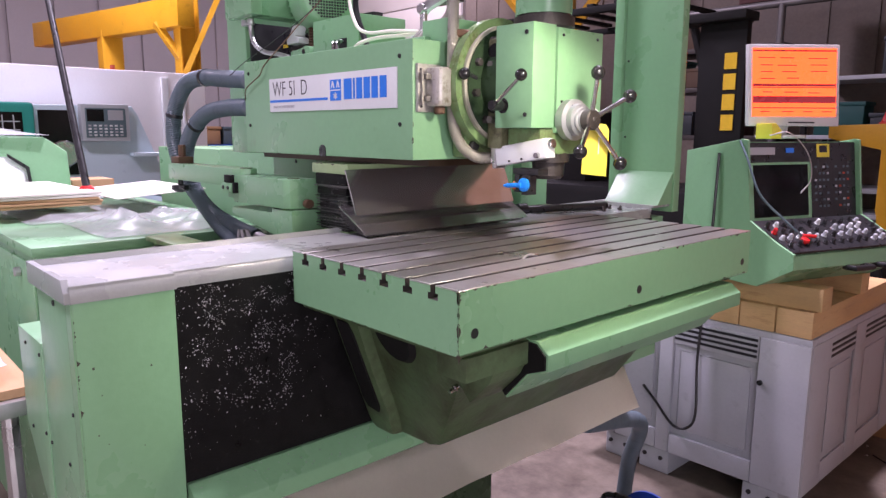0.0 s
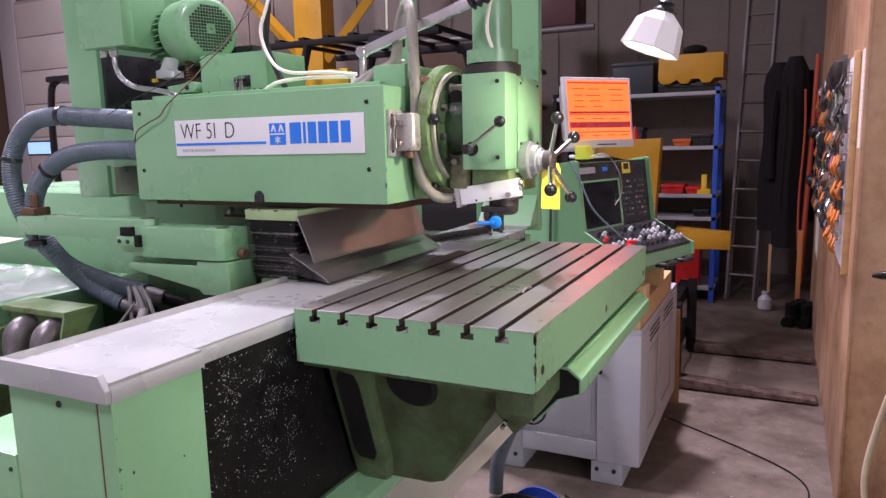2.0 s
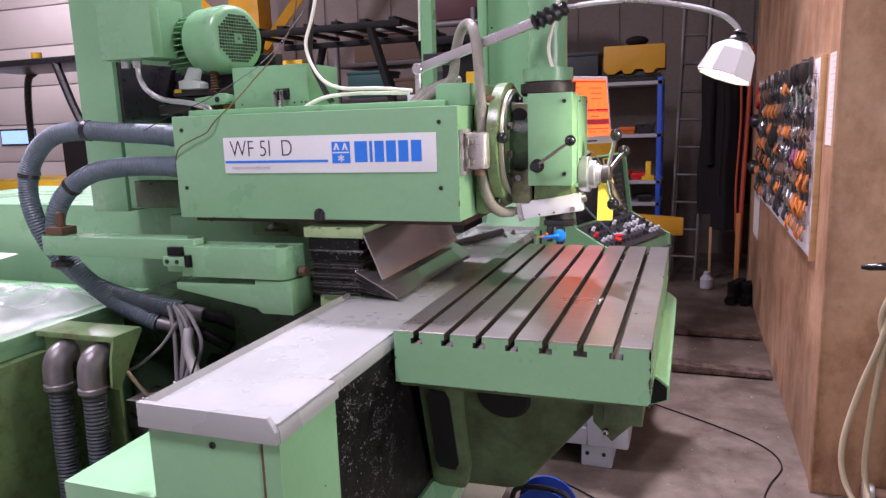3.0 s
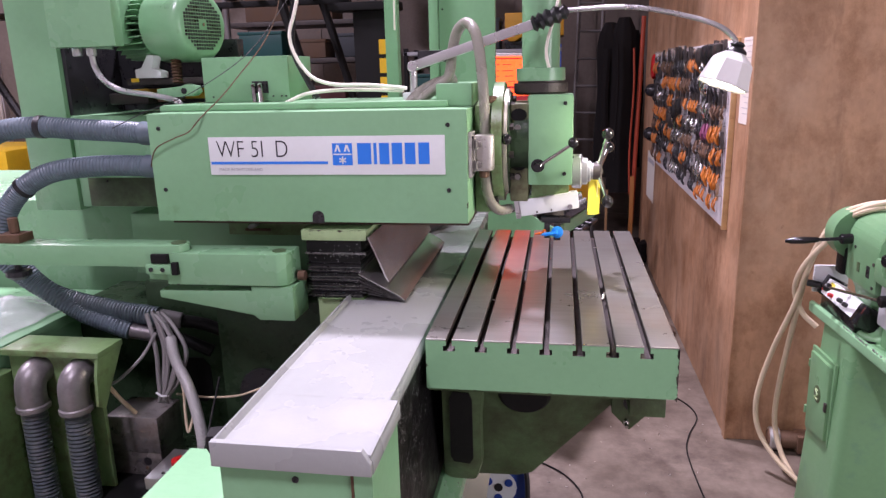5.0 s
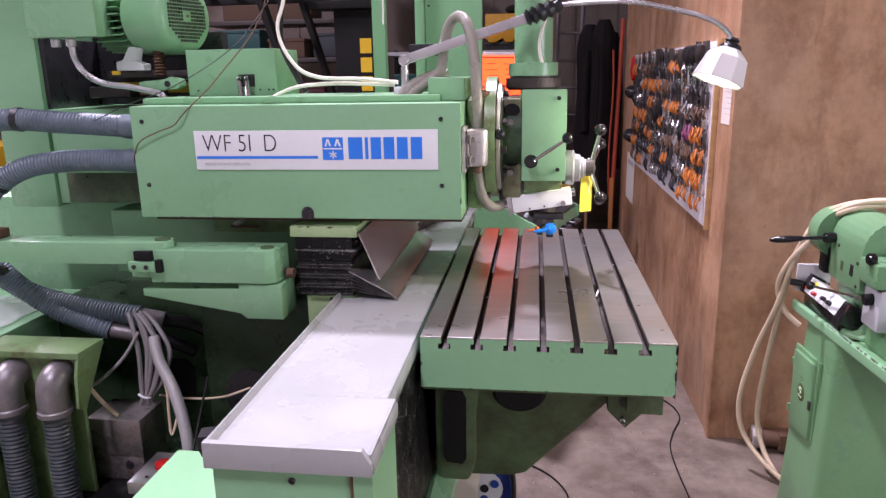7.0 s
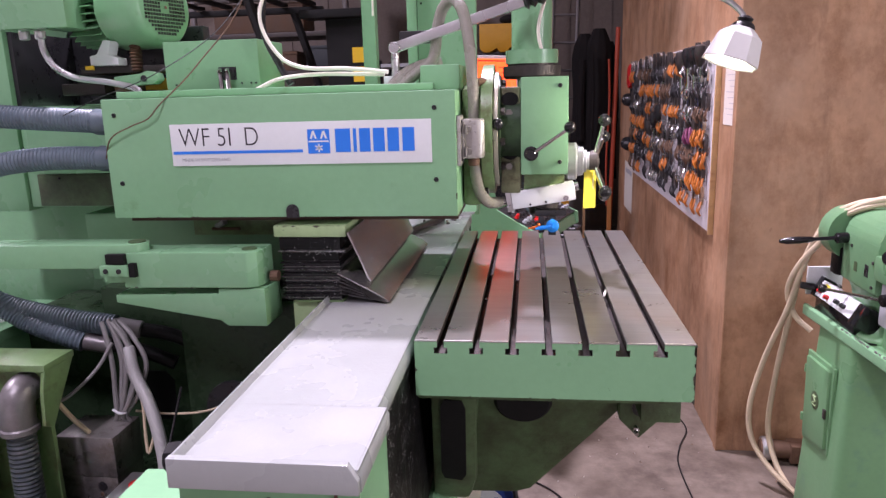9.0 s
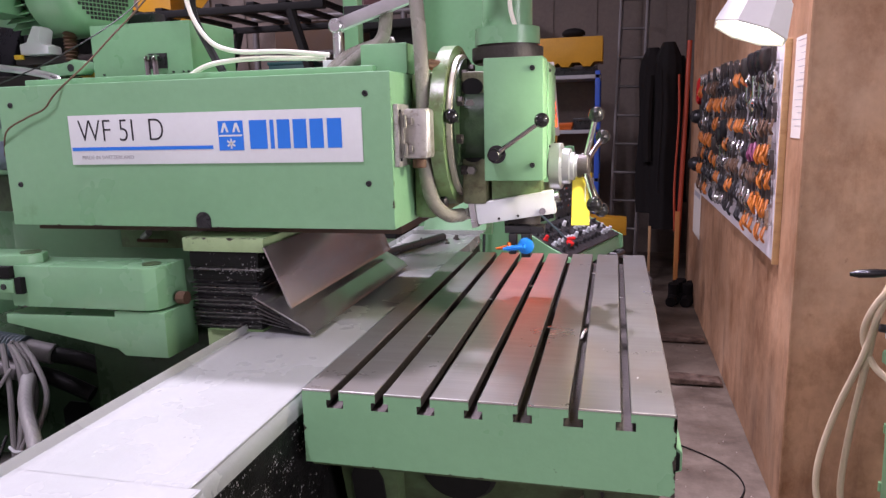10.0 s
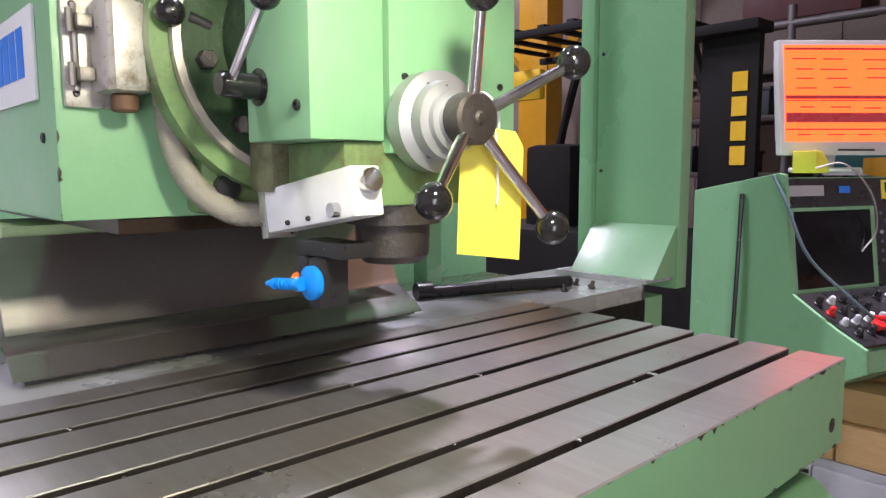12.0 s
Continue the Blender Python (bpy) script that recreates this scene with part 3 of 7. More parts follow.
for i in range(7):
    c = SLOT + i * PITCH
    outline += [(c - 0.0072, TOP), (c - 0.006, TOP - 0.0012), (c - 0.006, TOP - 0.013), (c - 0.012, TOP - 0.013), (c - 0.012, TOP - 0.024),
                (c + 0.012, TOP - 0.024), (c + 0.012, TOP - 0.013), (c + 0.006, TOP - 0.013), (c + 0.006, TOP - 0.0012), (c + 0.0072, TOP)]
outline += [(WIDE - 0.0015, TOP), (WIDE, TOP - 0.0015), (WIDE, TOP - THICK + 0.003), (WIDE - 0.003, TOP - THICK)]
table = part("table", prism(outline, "y", TY, TY + LONG), GREEN_CHIP, mill, "heavy green table with a ground steel top and seven slots", smooth=0)
table.data.materials.append(STEEL)
table.data.materials.append(STEEL_DARK)
for p in table.data.polygons:
    z = p.center.z
    if p.normal.z > 0.3 and z > THICK - 0.002:
        p.material_index = 1
    elif abs(p.normal.y) < 0.5 and z > THICK - 0.03 and p.area < LONG * 0.03 and 0.002 - WIDE / 2 < p.center.x < WIDE / 2 - 0.002:
        p.material_index = 2
# bright worn edge along the near end of the top
edge_bm = bmesh.new()
for i in range(8):
    a = 0.001 if i == 0 else SLOT + (i - 1) * PITCH + 0.0065
    b = WIDE - 0.002 if i == 7 else SLOT + i * PITCH - 0.0065
    box(a, b, TY - 0.0006, TY + 0.0022, TOP - 0.0018, TOP + 0.0005, bm=edge_bm)
part("worn_edge", edge_bm, EDGE_STEEL, table, "bright bare steel edge")
for y in (TY + 0.035, TY + 0.50, TY + 0.955):
    hole = lathe((WIDE - 0.012, y, TOP - 0.073), (WIDE + 0.0006, y, TOP - 0.073), [(0, 0.007), (0.0126, 0.0085)], 16)
    part("bolt_hole", hole, BLACK, table, "dark recessed bolt hole")
for i, (u, v, s) in enumerate(((0.30, 0.33, 0.004), (0.42, 0.55, 0.003), (0.36, 0.76, 0.005), (0.17, 0.5, 0.003), (0.11, 0.25, 0.003), (0.235, 0.62, 0.004))):
    part("metal_chip", box(u, u + s * 2.2, TY + v, TY + v + s, TOP, TOP + 0.002, 0.0006), BRIGHT, table, "curled bright chip")
part("metal_chip", tube([(SLOT + 5 * PITCH - 0.004, TY + 0.29, TOP - 0.004), (SLOT + 5 * PITCH, TY + 0.30, TOP + 0.004), (SLOT + 5 * PITCH + 0.003, TY + 0.325, TOP + 0.002)], 0.0025, 4, 6), BRIGHT, table, "curled bright chip")

# table support, seen from its end with a round core hole
kn = bmesh.new()
prism([(0.10, 1.195), (0.41, 1.195), (0.41, 1.165), (0.205, 0.885), (0.17, 0.872), (0.06, 0.868)], "y", TY + 0.09, TY + 0.86, 0.010, bm=kn)
prism([(0.015, 1.195), (0.11, 1.195), (0.096, 1.06), (0.092, 0.93), (0.075, 0.868), (0.010, 0.868), (-0.003, 0.885)], "y", TY + 0.062, TY + 0.86, 0.013, bm=kn)
for v in kn.verts:
    if v.co.y < TY + 0.3:
        v.co.y += (1.195 - v.co.z) * 0.40
box(0.0, 0.46, TY + 0.02, TY + 0.95, 1.180, 1.196, 0.003, bm=kn)
knee = part("knee", kn, GREEN_DIM, mill, "oily green cast table support, darkened for shade")
lean = Matrix(((1, 0, 0, 0), (0, 1, -0.40, 0.40 * 1.195), (0, 0, 1, 0), (0, 0, 0, 1)))
# solid black inserts paint the darkness of the core holes
hole = lathe((0.19, TY + 0.078, 1.140), (0.19, TY + 0.092, 1.140), [(0, 0.050), (0.010, 0.057), (0.014, 0.055)], 28)
hole.transform(lean)
part("core_hole", hole, MATTE_BLACK, knee, "black disc standing for the dark core hole")
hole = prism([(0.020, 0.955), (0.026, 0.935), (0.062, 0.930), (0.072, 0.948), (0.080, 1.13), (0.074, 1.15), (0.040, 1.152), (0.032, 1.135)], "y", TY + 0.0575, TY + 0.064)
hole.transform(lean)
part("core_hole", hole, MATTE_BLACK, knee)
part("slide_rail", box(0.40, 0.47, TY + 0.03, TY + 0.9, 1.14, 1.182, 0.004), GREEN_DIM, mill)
cover = part("slide_cover", prism([(0.42, 1.188), (0.488, 1.183), (0.511, 1.164), (0.511, 1.134), (0.468, 1.118), (0.418, 1.062), (0.40, 1.085)], "y", TY + 0.185, TY + 0.90, 0.002), GREEN_CHIP, mill, "bent green sheet cover along the table")
# the cover is solid; a black plate paints its shaded inside
part("cover_end", prism([(0.425, 1.184), (0.486, 1.179), (0.507, 1.162), (0.507, 1.137), (0.466, 1.121), (0.418, 1.068), (0.404, 1.086)], "y", TY + 0.1805, TY + 0.1845), MATTE_BLACK, mill, "black plate standing for the cover's shaded inside")
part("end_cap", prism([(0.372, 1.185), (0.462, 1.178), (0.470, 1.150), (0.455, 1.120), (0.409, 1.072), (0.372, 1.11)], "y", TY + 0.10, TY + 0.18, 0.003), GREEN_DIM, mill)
# black disc for the darkness of the cap's hole
part("cap_hole", rod((0.412, TY + 0.0985, 1.135), (0.412, TY + 0.102, 1.135), 0.017, 16), BLACK, mill)
part("grease_nipple", lathe((0.40, TY + 0.08, 1.105), (0.40, TY + 0.06, 1.10), [(0, 0.006), (0.008, 0.006), (0.009, 0.003), (0.02, 0.004)], 10), CHROME, mill)

# cream splash sheet under the table
cs = bmesh.new()
rows_ = []
for k in range(13):
    y = 0.03 + k * 0.112
    dip = 0.006 * math.sin(k * 1.3) + 0.004 * math.sin(k * 2.9)
    top = 0.748 + dip + (0.022 if k > 9 else 0.012 if k == 9 else 0.0)
    rows_.append([cs.verts.new((-0.030, y, top + 0.020)), cs.verts.new((0.0, y, top)), cs.verts.new((0.078 - 0.0012 * k, y, 0.676 - 0.002 * k + dip * 0.4))])
for a, b in zip(rows_, rows_[1:]):
    for j in (0, 1):
        cs.faces.new((a[j], b[j], b[j + 1], a[j + 1]))
bmesh.ops.solidify(cs, geom=list(cs.faces), thickness=0.002)
part("splash_sheet", cs, CREAM, mill, "cream bent splash sheet with an oily edge", smooth=50)

# ram with its plate
ram = part("ram", box(-0.709, 0.055, 0.42, 0.80, 1.475, 1.732, 0.003), GREEN, mill, "pale green ram housing")
plate = part("name_plate", box(-0.557, 0.005, 0.4165, 0.4198, 1.588, 1.676, 0.001), WHITE, ram, "white plate with black letters and blue marks")


def on_plate(u, v):
    """Turns flat lettering upright against the ram's face at (x, z)."""
    return Matrix.Translation((u, 0.4163, v)) @ Matrix.Rotation(radians(90), 4, "X")


def letters(body, size, u, v, mat, narrow=1.0, thin=0.0):
    """Sets a line of lettering on the plate, each character a part."""
    for i, c in enumerate(body):
        if c == " ":
            continue
        run = text_bm(body[:i + 1], size, Matrix.Identity(4), narrow=narrow)
        own = text_bm(c, size, Matrix.Identity(4), narrow=narrow)
        shift = (-0.0055 if c == "1" else 0) + max(p.co.x for p in run.verts) - max(p.co.x for p in own.verts)
        run.free()
        own.free()
        part("letter", text_bm(c, size, on_plate(u + shift, v) @ Matrix.Identity(4), narrow=narrow, thin=thin), mat, plate)


letters("WF 51 D", 0.057, -0.538, 1.629, INK, 0.82, 0.0009)
letters("MADE IN SWITZERLAND", 0.0098, -0.535, 1.5975, GREY_INK)
part("stripe", box(-0.553, -0.267, 0.4155, 0.4163, 1.613, 1.619), BLUE, plate, "blue line")
mark = part("emblem", box(-0.255, -0.208, 0.4155, 0.4163, 1.610, 1.660), BLUE, plate, "blue square emblem")
part("emblem_mark", box(-0.253, -0.210, 0.4150, 0.4154, 1.6335, 1.6365), WHITE, plate)
for a in (30, 90, 150):
    c, d = math.cos(radians(a)), math.sin(radians(a))
    part("emblem_mark", prism([(-0.2315 + u * c - v * d, 1.6215 + u * d + v * c) for u, v in ((-0.0085, -0.0014), (0.0085, -0.0014), (0.0085, 0.0014), (-0.0085, 0.0014))], "y", 0.4148, 0.4154), WHITE, plate)
for u in (-0.2425, -0.2205):
    part("emblem_mark", prism([(u - 0.0075, 1.6405), (u - 0.0035, 1.6405), (u, 1.650), (u + 0.0035, 1.6405), (u + 0.0075, 1.6405), (u + 0.002, 1.6565), (u - 0.002, 1.6565)], "y", 0.4149, 0.4154), WHITE, plate)
for u0, u1 in ((-0.196, -0.164), (-0.158, -0.151), (-0.145, -0.122), (-0.116, -0.092), (-0.086, -0.062), (-0.055, -0.030)):
    part("bar", box(u0, u1, 0.4155, 0.4163, 1.612, 1.660), BLUE, plate, "blue printed bar")
for u in (-0.681, 0.012):
    for v in (1.552, 1.698):
        screw(ram, (u, 0.42, v), (0, -0.006, 0), 0.0065)
# nothing is cut: a black half-disc paints the cut-out's darkness
part("notch", prism([(-0.3 + 0.014 * math.cos(a * math.pi / 8), 1.489 + 0.014 * math.sin(a * math.pi / 8)) for a in range(9)] + [(-0.314, 1.474), (-0.286, 1.474)], "y", 0.4175, 0.4215), BLACK, ram, "black half-disc standing for the cut-out at the lower edge")
# the ram's underside shadow is put into this plate's colour
part("ram_underside", box(-0.70, 0.05, 0.47, 0.80, 1.460, 1.4745), WAY_STEEL, ram, "brown steel slideway darkened for shade")
# hidden block added to lengthen the ram's shadow on the chip guard
part("ram_back", box(-0.70, 0.03, 0.801, 0.96, 1.478, 1.70, 0.004), GREEN, ram)
part("ram_cover", box(-0.72, 0.0, 0.50, 0.78, 1.7325, 1.748, 0.003), GREEN, ram)
part("ram_cover", box(-0.03, 0.055, 0.52, 0.80, 1.7325, 1.785, 0.004), GREEN, ram)

# plug on the ram's end
plug = part("plug", box(0.0555, 0.064, 0.427, 0.492, 1.578, 1.680, 0.002), HOOD, ram, "dirty metal plug base with clasps")
part("plug_hood", prism([(0.0645, 0.448), (0.100, 0.448), (0.110, 0.456), (0.110, 0.482), (0.100, 0.491), (0.0645, 0.491)], "z", 1.590, 1.672, 0.007), HOOD, plug, "cream plastic plug hood")
part("plug_gland", rod((0.086, 0.470, 1.590), (0.086, 0.470, 1.574), 0.012, 12, edge=0.002), RUST, plug)
for z in (1.606, 1.652):
    part("clasp", box(0.0645, 0.084, 0.4345, 0.4475, z - 0.006, z + 0.006, 0.002), CLASP, plug)
    part("clasp", rod((0.074, 0.431, z - 0.010), (0.074, 0.431, z + 0.010), 0.0034, 8), CLASP, plug)
part("clasp_bar", rod((0.068, 0.436, 1.592), (0.068, 0.436, 1.668), 0.003, 8), CLASP, plug)
for z in (1.590, 1.668):
    screw(plug, (0.064, 0.436, z), (0.004, 0, 0), 0.004)

# flange, swivel ring and bolts between ram and head
flange = part("flange", lathe((0.056, 0.625, 1.64), (0.125, 0.625, 1.64), [(0, 0.100), (0.031, 0.102), (0.045, 0.145), (0.069, 0.145)], 40), GREEN_OILY, mill, "oily green swivel flange")
part("flange_block", box(0.056, 0.10, 0.532, 0.78, 1.478, 1.735, 0.012), GREEN_OILY, flange)
part("scale_ring", lathe((0.1255, 0.625, 1.64), (0.137, 0.625, 1.64), [(0, 0.125), (0.001, 0.1285), (0.0095, 0.1285), (0.0105, 0.123), (0.0106, 0.05)], 48), SCALE, flange, "cream degree ring")
part("neck", lathe((0.1355, 0.625, 1.64), (0.185, 0.625, 1.64), [(0, 0.1215), (0.004, 0.1215), (0.005, 0.085), (0.049, 0.085)], 40), GREEN_BLACK, flange)
web = part("neck_web", box(0.1385, 0.1835, 0.562, 0.742, 1.500, 1.735, 0.008), OLIVE, flange, "oily olive casting behind the head")
for z in (1.708, 1.592):
    # flat black oval paints the shade inside the recess
    part("recess", prism([(0.160 + 0.019 * math.cos(k * math.tau / 20), z + 0.0155 * math.sin(k * math.tau / 20)) for k in range(20)], "y", 0.5608, 0.5635), MATTE_BLACK, web, "black oval standing for a dark recess")
    part("bolt", rod((0.158, 0.562, z - 0.029), (0.158, 0.548, z - 0.029), 0.0085, 6, edge=0.001), CLASP, web, "worn steel bolt")
for a in range(10):
    ang = a * math.tau / 10 + 0.2
    y, z = 0.625 + 0.104 * math.cos(ang), 1.64 + 0.104 * math.sin(ang)
    part("bolt", rod((0.137, y, z), (0.150, y, z), 0.009, 6, edge=0.001), STEEL_DARK, flange, "dark oily hexagon bolt")
for y, z in ((0.556, 1.715), (0.556, 1.505), (0.74, 1.505)):
    part("bolt", rod((0.10, y, z), (0.112, y, z), 0.013, 14, edge=0.002), BLACK, flange)
part("lever_ball", ball((0.136, 0.495, 1.658), 0.013), BLACK_GLOSS, flange, "black ball knob")
part("lever", rod((0.136, 0.51, 1.656), (0.136, 0.53, 1.65), 0.006), BLACK, flange)

# vertical head
head = part("milling_head", box(0.184, 0.286, 0.54, 0.612, 1.545, 1.754, 0.0025), GREEN, mill, "pale green vertical milling head")
part("head_body", box(0.178, 0.288, 0.616, 0.772, 1.535, 1.750, 0.0025), GREEN, head)
part("head_core", box(0.19, 0.28, 0.575, 0.765, 1.49, 1.545, 0.004), GREEN_OILY, head)
part("spindle_nose", lathe((0.235, 0.66, 1.492), (0.235, 0.66, 1.435), [(0, 0.045), (0.02, 0.045), (0.021, 0.036), (0.05, 0.034), (0.057, 0.028)], 28), STEEL_DARK, head, "dark steel spindle nose")
for u, v in ((0.268, 1.735), (0.268, 1.572)):
    screw(head, (u, 0.54, v), (0, -0.006, 0), 0.006)
for y, z in ((0.632, 1.60), (0.75, 1.60), (0.632, 1.735), (0.75, 1.735)):
    screw(head, (0.288, y, z), (0.006, 0, 0), 0.004)
part("drive_collar", lathe((0.208, 0.665, 1.752), (0.208, 0.665, 1.80), [(0, 0.060), (0.006, 0.066), (0.028, 0.066), (0.029, 0.056), (0.048, 0.056)], 36), STEEL_DARK, head, "dark steel collar")
part("drive_housing", lathe((0.208, 0.665, 1.785), (0.208, 0.665, 2.5), [(0, 0.06), (0.03, 0.06), (0.031, 0.046), (0.714, 0.046)], 32), GREEN, head, "pale green drive column")
# lever on the front
part("lever_boss", lathe((0.206, 0.54, 1.591), (0.206, 0.504, 1.591), [(0, 0.016), (0.001, 0.016), (0.0012, 0.011), (0.034, 0.011), (0.036, 0.009)], 18), BLACK_GLOSS, head, "black lever hub")
part("lever", rod((0.206, 0.514, 1.591), (0.283, 0.505, 1.644), 0.0042, 10), CHROME, head, "thin chromed lever")
part("lever_ball", ball((0.287, 0.504, 1.648), 0.0125), BLACK_GLOSS, head, "black ball knob")
# four-armed hand wheel
wheel = part("hand_wheel", lathe((0.288, 0.655, 1.562), (0.352, 0.650, 1.562), [(0, 0.040), (0.004, 0.043), (0.022, 0.043), (0.026, 0.034), (0.038, 0.033), (0.040, 0.026), (0.046, 0.026), (0.047, 0.021), (0.062, 0.021), (0.064, 0.018)], 32), HUB, head, "silver feed hub with four ball-ended arms")
part("hub_cap", lathe((0.340, 0.651, 1.562), (0.364, 0.6495, 1.562), [(0, 0.0215), (0.018, 0.0215), (0.021, 0.019), (0.022, 0.006), (0.024, 0.004)], 24), STEEL_DARK, wheel, "dark turned hub cap")
for y, z, dx in ((0.640, 1.655, 0.02), (0.742, 1.612, 0.03), (0.590, 1.498, 0.02), (0.716, 1.472, 0.03)):
    a, b = Vector((0.350, 0.651, 1.562)), Vector((0.352 + dx, y, z))
    part("arm", rod(a.lerp(b, 0.18), b, 0.0055, 12, r1=0.0045), CHROME, wheel, "chromed arm")
    part("ball", ball(b, 0.0145), BLACK_GLOSS, wheel, "glossy black ball")
for a in range(6):
    y, z = 0.655 + 0.033 * math.cos(a * 1.047), 1.562 + 0.033 * math.sin(a * 1.047)
    part("screw", rod((0.311, y, z), (0.313, y, z), 0.003, 8), BLACK, wheel)
# yellow tag
tag = thing("hanging_tag", "yellow card tag tied to the feed hub of the milling machine", "tag",
            prism([(0.640, 1.450), (0.694, 1.444), (0.697, 1.540), (0.690, 1.553), (0.670, 1.556), (0.652, 1.553), (0.643, 1.541)], "x", 0.326, 0.3268, turn=Matrix.Translation((0.349, 0.665, 1.5)) @ Matrix.Rotation(radians(-36), 4, "Z") @ Matrix.Translation((-0.338, -0.66, -1.5))), YELLOW_PAPER)
part("string", tube([(0.346, 0.688, 1.548), (0.350, 0.682, 1.57), (0.350, 0.670, 1.582), (0.346, 0.660, 1.584)], 0.0012, 5, 6), WHITE, tag, "white string")
part("string", tube([(0.346, 0.662, 1.584), (0.354, 0.675, 1.55), (0.352, 0.680, 1.505), (0.353, 0.678, 1.492)], 0.0010, 5, 6), WHITE, tag, "white string")

# white valve block with hoses and nozzles
turn = Matrix.Translation((0.16, 0.58, 1.5)) @ Matrix.Rotation(radians(-9), 4, "Y") @ Matrix.Translation((-0.16, -0.58, -1.5))
valve = part("valve_block", box(0.160, 0.302, 0.566, 0.596, 1.462, 1.503, 0.003, turn=turn), WHITE, head, "white coolant valve block")
part("end_plate", box(0.148, 0.1595, 0.566, 0.598, 1.458, 1.506, 0.001, turn=turn), ALU, valve)
part("knurled_screw", rod(turn @ Vector((0.302, 0.581, 1.490)), turn @ Vector((0.312, 0.581, 1.490)), 0.010, 16, edge=0.001), CHROME, valve)
part("knurled_screw", rod(turn @ Vector((0.280, 0.565, 1.470)), turn @ Vector((0.280, 0.558, 1.470)), 0.006, 12), CHROME, valve)
for u in (0.20, 0.235):
    screw(valve, turn @ Vector((u, 0.566, 1.468)), (0, -0.005, 0), 0.003)
part("hose_nut", rod((0.148, 0.582, 1.482), (0.128, 0.579, 1.476), 0.011, 6, edge=0.001), ALU, valve)
part("bracket", box(0.215, 0.285, 0.566, 0.60, 1.448, 1.4605, 0.001), BLACK, valve)
part("nozzle_holder", box(0.245, 0.262, 0.560, 0.590, 1.405, 1.4475, 0.002), BLACK, valve)
part("nozzle_disc", lathe((0.254, 0.562, 1.427), (0.254, 0.548, 1.427), [(0, 0.013), (0.002, 0.0145), (0.007, 0.0145), (0.010, 0.009)], 24), BLUE_PLASTIC, valve, "blue plastic tap")
part("nozzle", lathe((0.254, 0.548, 1.427), (0.208, 0.535, 1.424), [(0, 0.006), (0.004, 0.0062), (0.005, 0.0038)] + [(0.006 + 0.004 * k + d, r) for k in range(7) for d, r in ((0, 0.0052), (0.0025, 0.0048), (0.003, 0.0034), (0.0038, 0.0034))] + [(0.040, 0.0022)], 14), BLUE_PLASTIC, valve, "blue jointed nozzle")
part("nozzle", lathe((0.226, 0.565, 1.424), (0.190, 0.555, 1.420), [(0, 0.008), (0.005, 0.009), (0.007, 0.0045), (0.028, 0.0015)], 12), ORANGE, valve, "orange plastic nozzle")
part("nozzle_holder", box(0.222, 0.236, 0.563, 0.585, 1.41, 1.4475, 0.002), BLACK, valve)
part("coolant_hose", tube([(-0.09, 0.55, 1.735), (-0.05, 0.56, 1.765), (-0.01, 0.585, 1.80), (0.0, 0.59, 1.86), (0.015, 0.585, 1.905), (0.04, 0.565, 1.92), (0.062, 0.54, 1.895), (0.076, 0.52, 1.83), (0.084, 0.510, 1.73), (0.085, 0.508, 1.64), (0.086, 0.510, 1.56), (0.094, 0.525, 1.51), (0.112, 0.555, 1.482), (0.135, 0.58, 1.479)], 0.0125, 8, 12), HOSE_CLEAR, mill, "clear braided coolant hose")
part("coolant_hose", tube([(-0.10, 0.55, 1.735), (-0.07, 0.57, 1.765), (-0.03, 0.60, 1.785), (0.0, 0.62, 1.79)], 0.017, 6, 12), HOSE_CLEAR, mill, "clear braided coolant hose")
part("hose_clip", rod((0.090, 0.515, 1.747), (0.112, 0.545, 1.745), 0.009, 10), RUST, mill)

# work lamp on a jointed arm, fixed to the ram
lamp = thing("work_lamp", "lit white work lamp on a jointed grey arm above the ram", "lamp", base=(-0.1, 0.58, 1.75))
part("foot", box(-0.118, -0.07, 0.56, 0.60, 1.748, 1.765, 0.002), WHITE, lamp)
part("post", rod((-0.094, 0.58, 1.765), (-0.094, 0.58, 1.822), 0.009, 12), ALU, lamp)
part("joint", rod((-0.094, 0.567, 1.826), (-0.094, 0.593, 1.826), 0.013, 16, edge=0.002), ALU, lamp)
part("cable_box", box(-0.085, 0.0, 0.59, 0.625, 1.835, 1.862, 0.003), BLACK, lamp)
d = (Vector((0.20, 0.58, 1.915)) - Vector((-0.094, 0.58, 1.826)))
turn = Matrix.Translation((-0.094, 0.58, 1.826)) @ Matrix.Rotation(-math.atan2(d.z, d.x), 4, "Y")
part("arm", box(0, d.length, -0.008, 0.008, -0.011, 0.011, 0.002, turn=turn), ALU, lamp, "flat grey arm")
boot = [(0, 0.014), (0.006, 0.020), (0.012, 0.013), (0.02, 0.021), (0.028, 0.014), (0.038, 0.022), (0.048, 0.015), (0.058, 0.021), (0.068, 0.014), (0.078, 0.018), (0.086, 0.01)]
part("boot", lathe((0.19, 0.58, 1.912), (0.275, 0.575, 1.942), boot, 18), BLACK, lamp, "black rubber bellows")
part("thin_arm", tube([(0.265, 0.575, 1.94), (0.401, 0.55, 1.940), (0.512, 0.53, 1.918), (0.581, 0.512, 1.894), (0.612, 0.500, 1.870), (0.624, 0.492, 1.848)], 0.0055, 8, 10), ALU, lamp, "thin bent tube")
part("joint", lathe((0.6245, 0.491, 1.856), (0.619, 0.49, 1.832), [(0, 0.010), (0.005, 0.016), (0.010, 0.012), (0.016, 0.021), (0.022, 0.024), (0.025, 0.016)], 9), BLACK, lamp, "black lamp joint")
shade_axis = Vector((-0.34, -0.10, -0.93)).normalized()
apex = Vector((0.621, 0.49, 1.838))
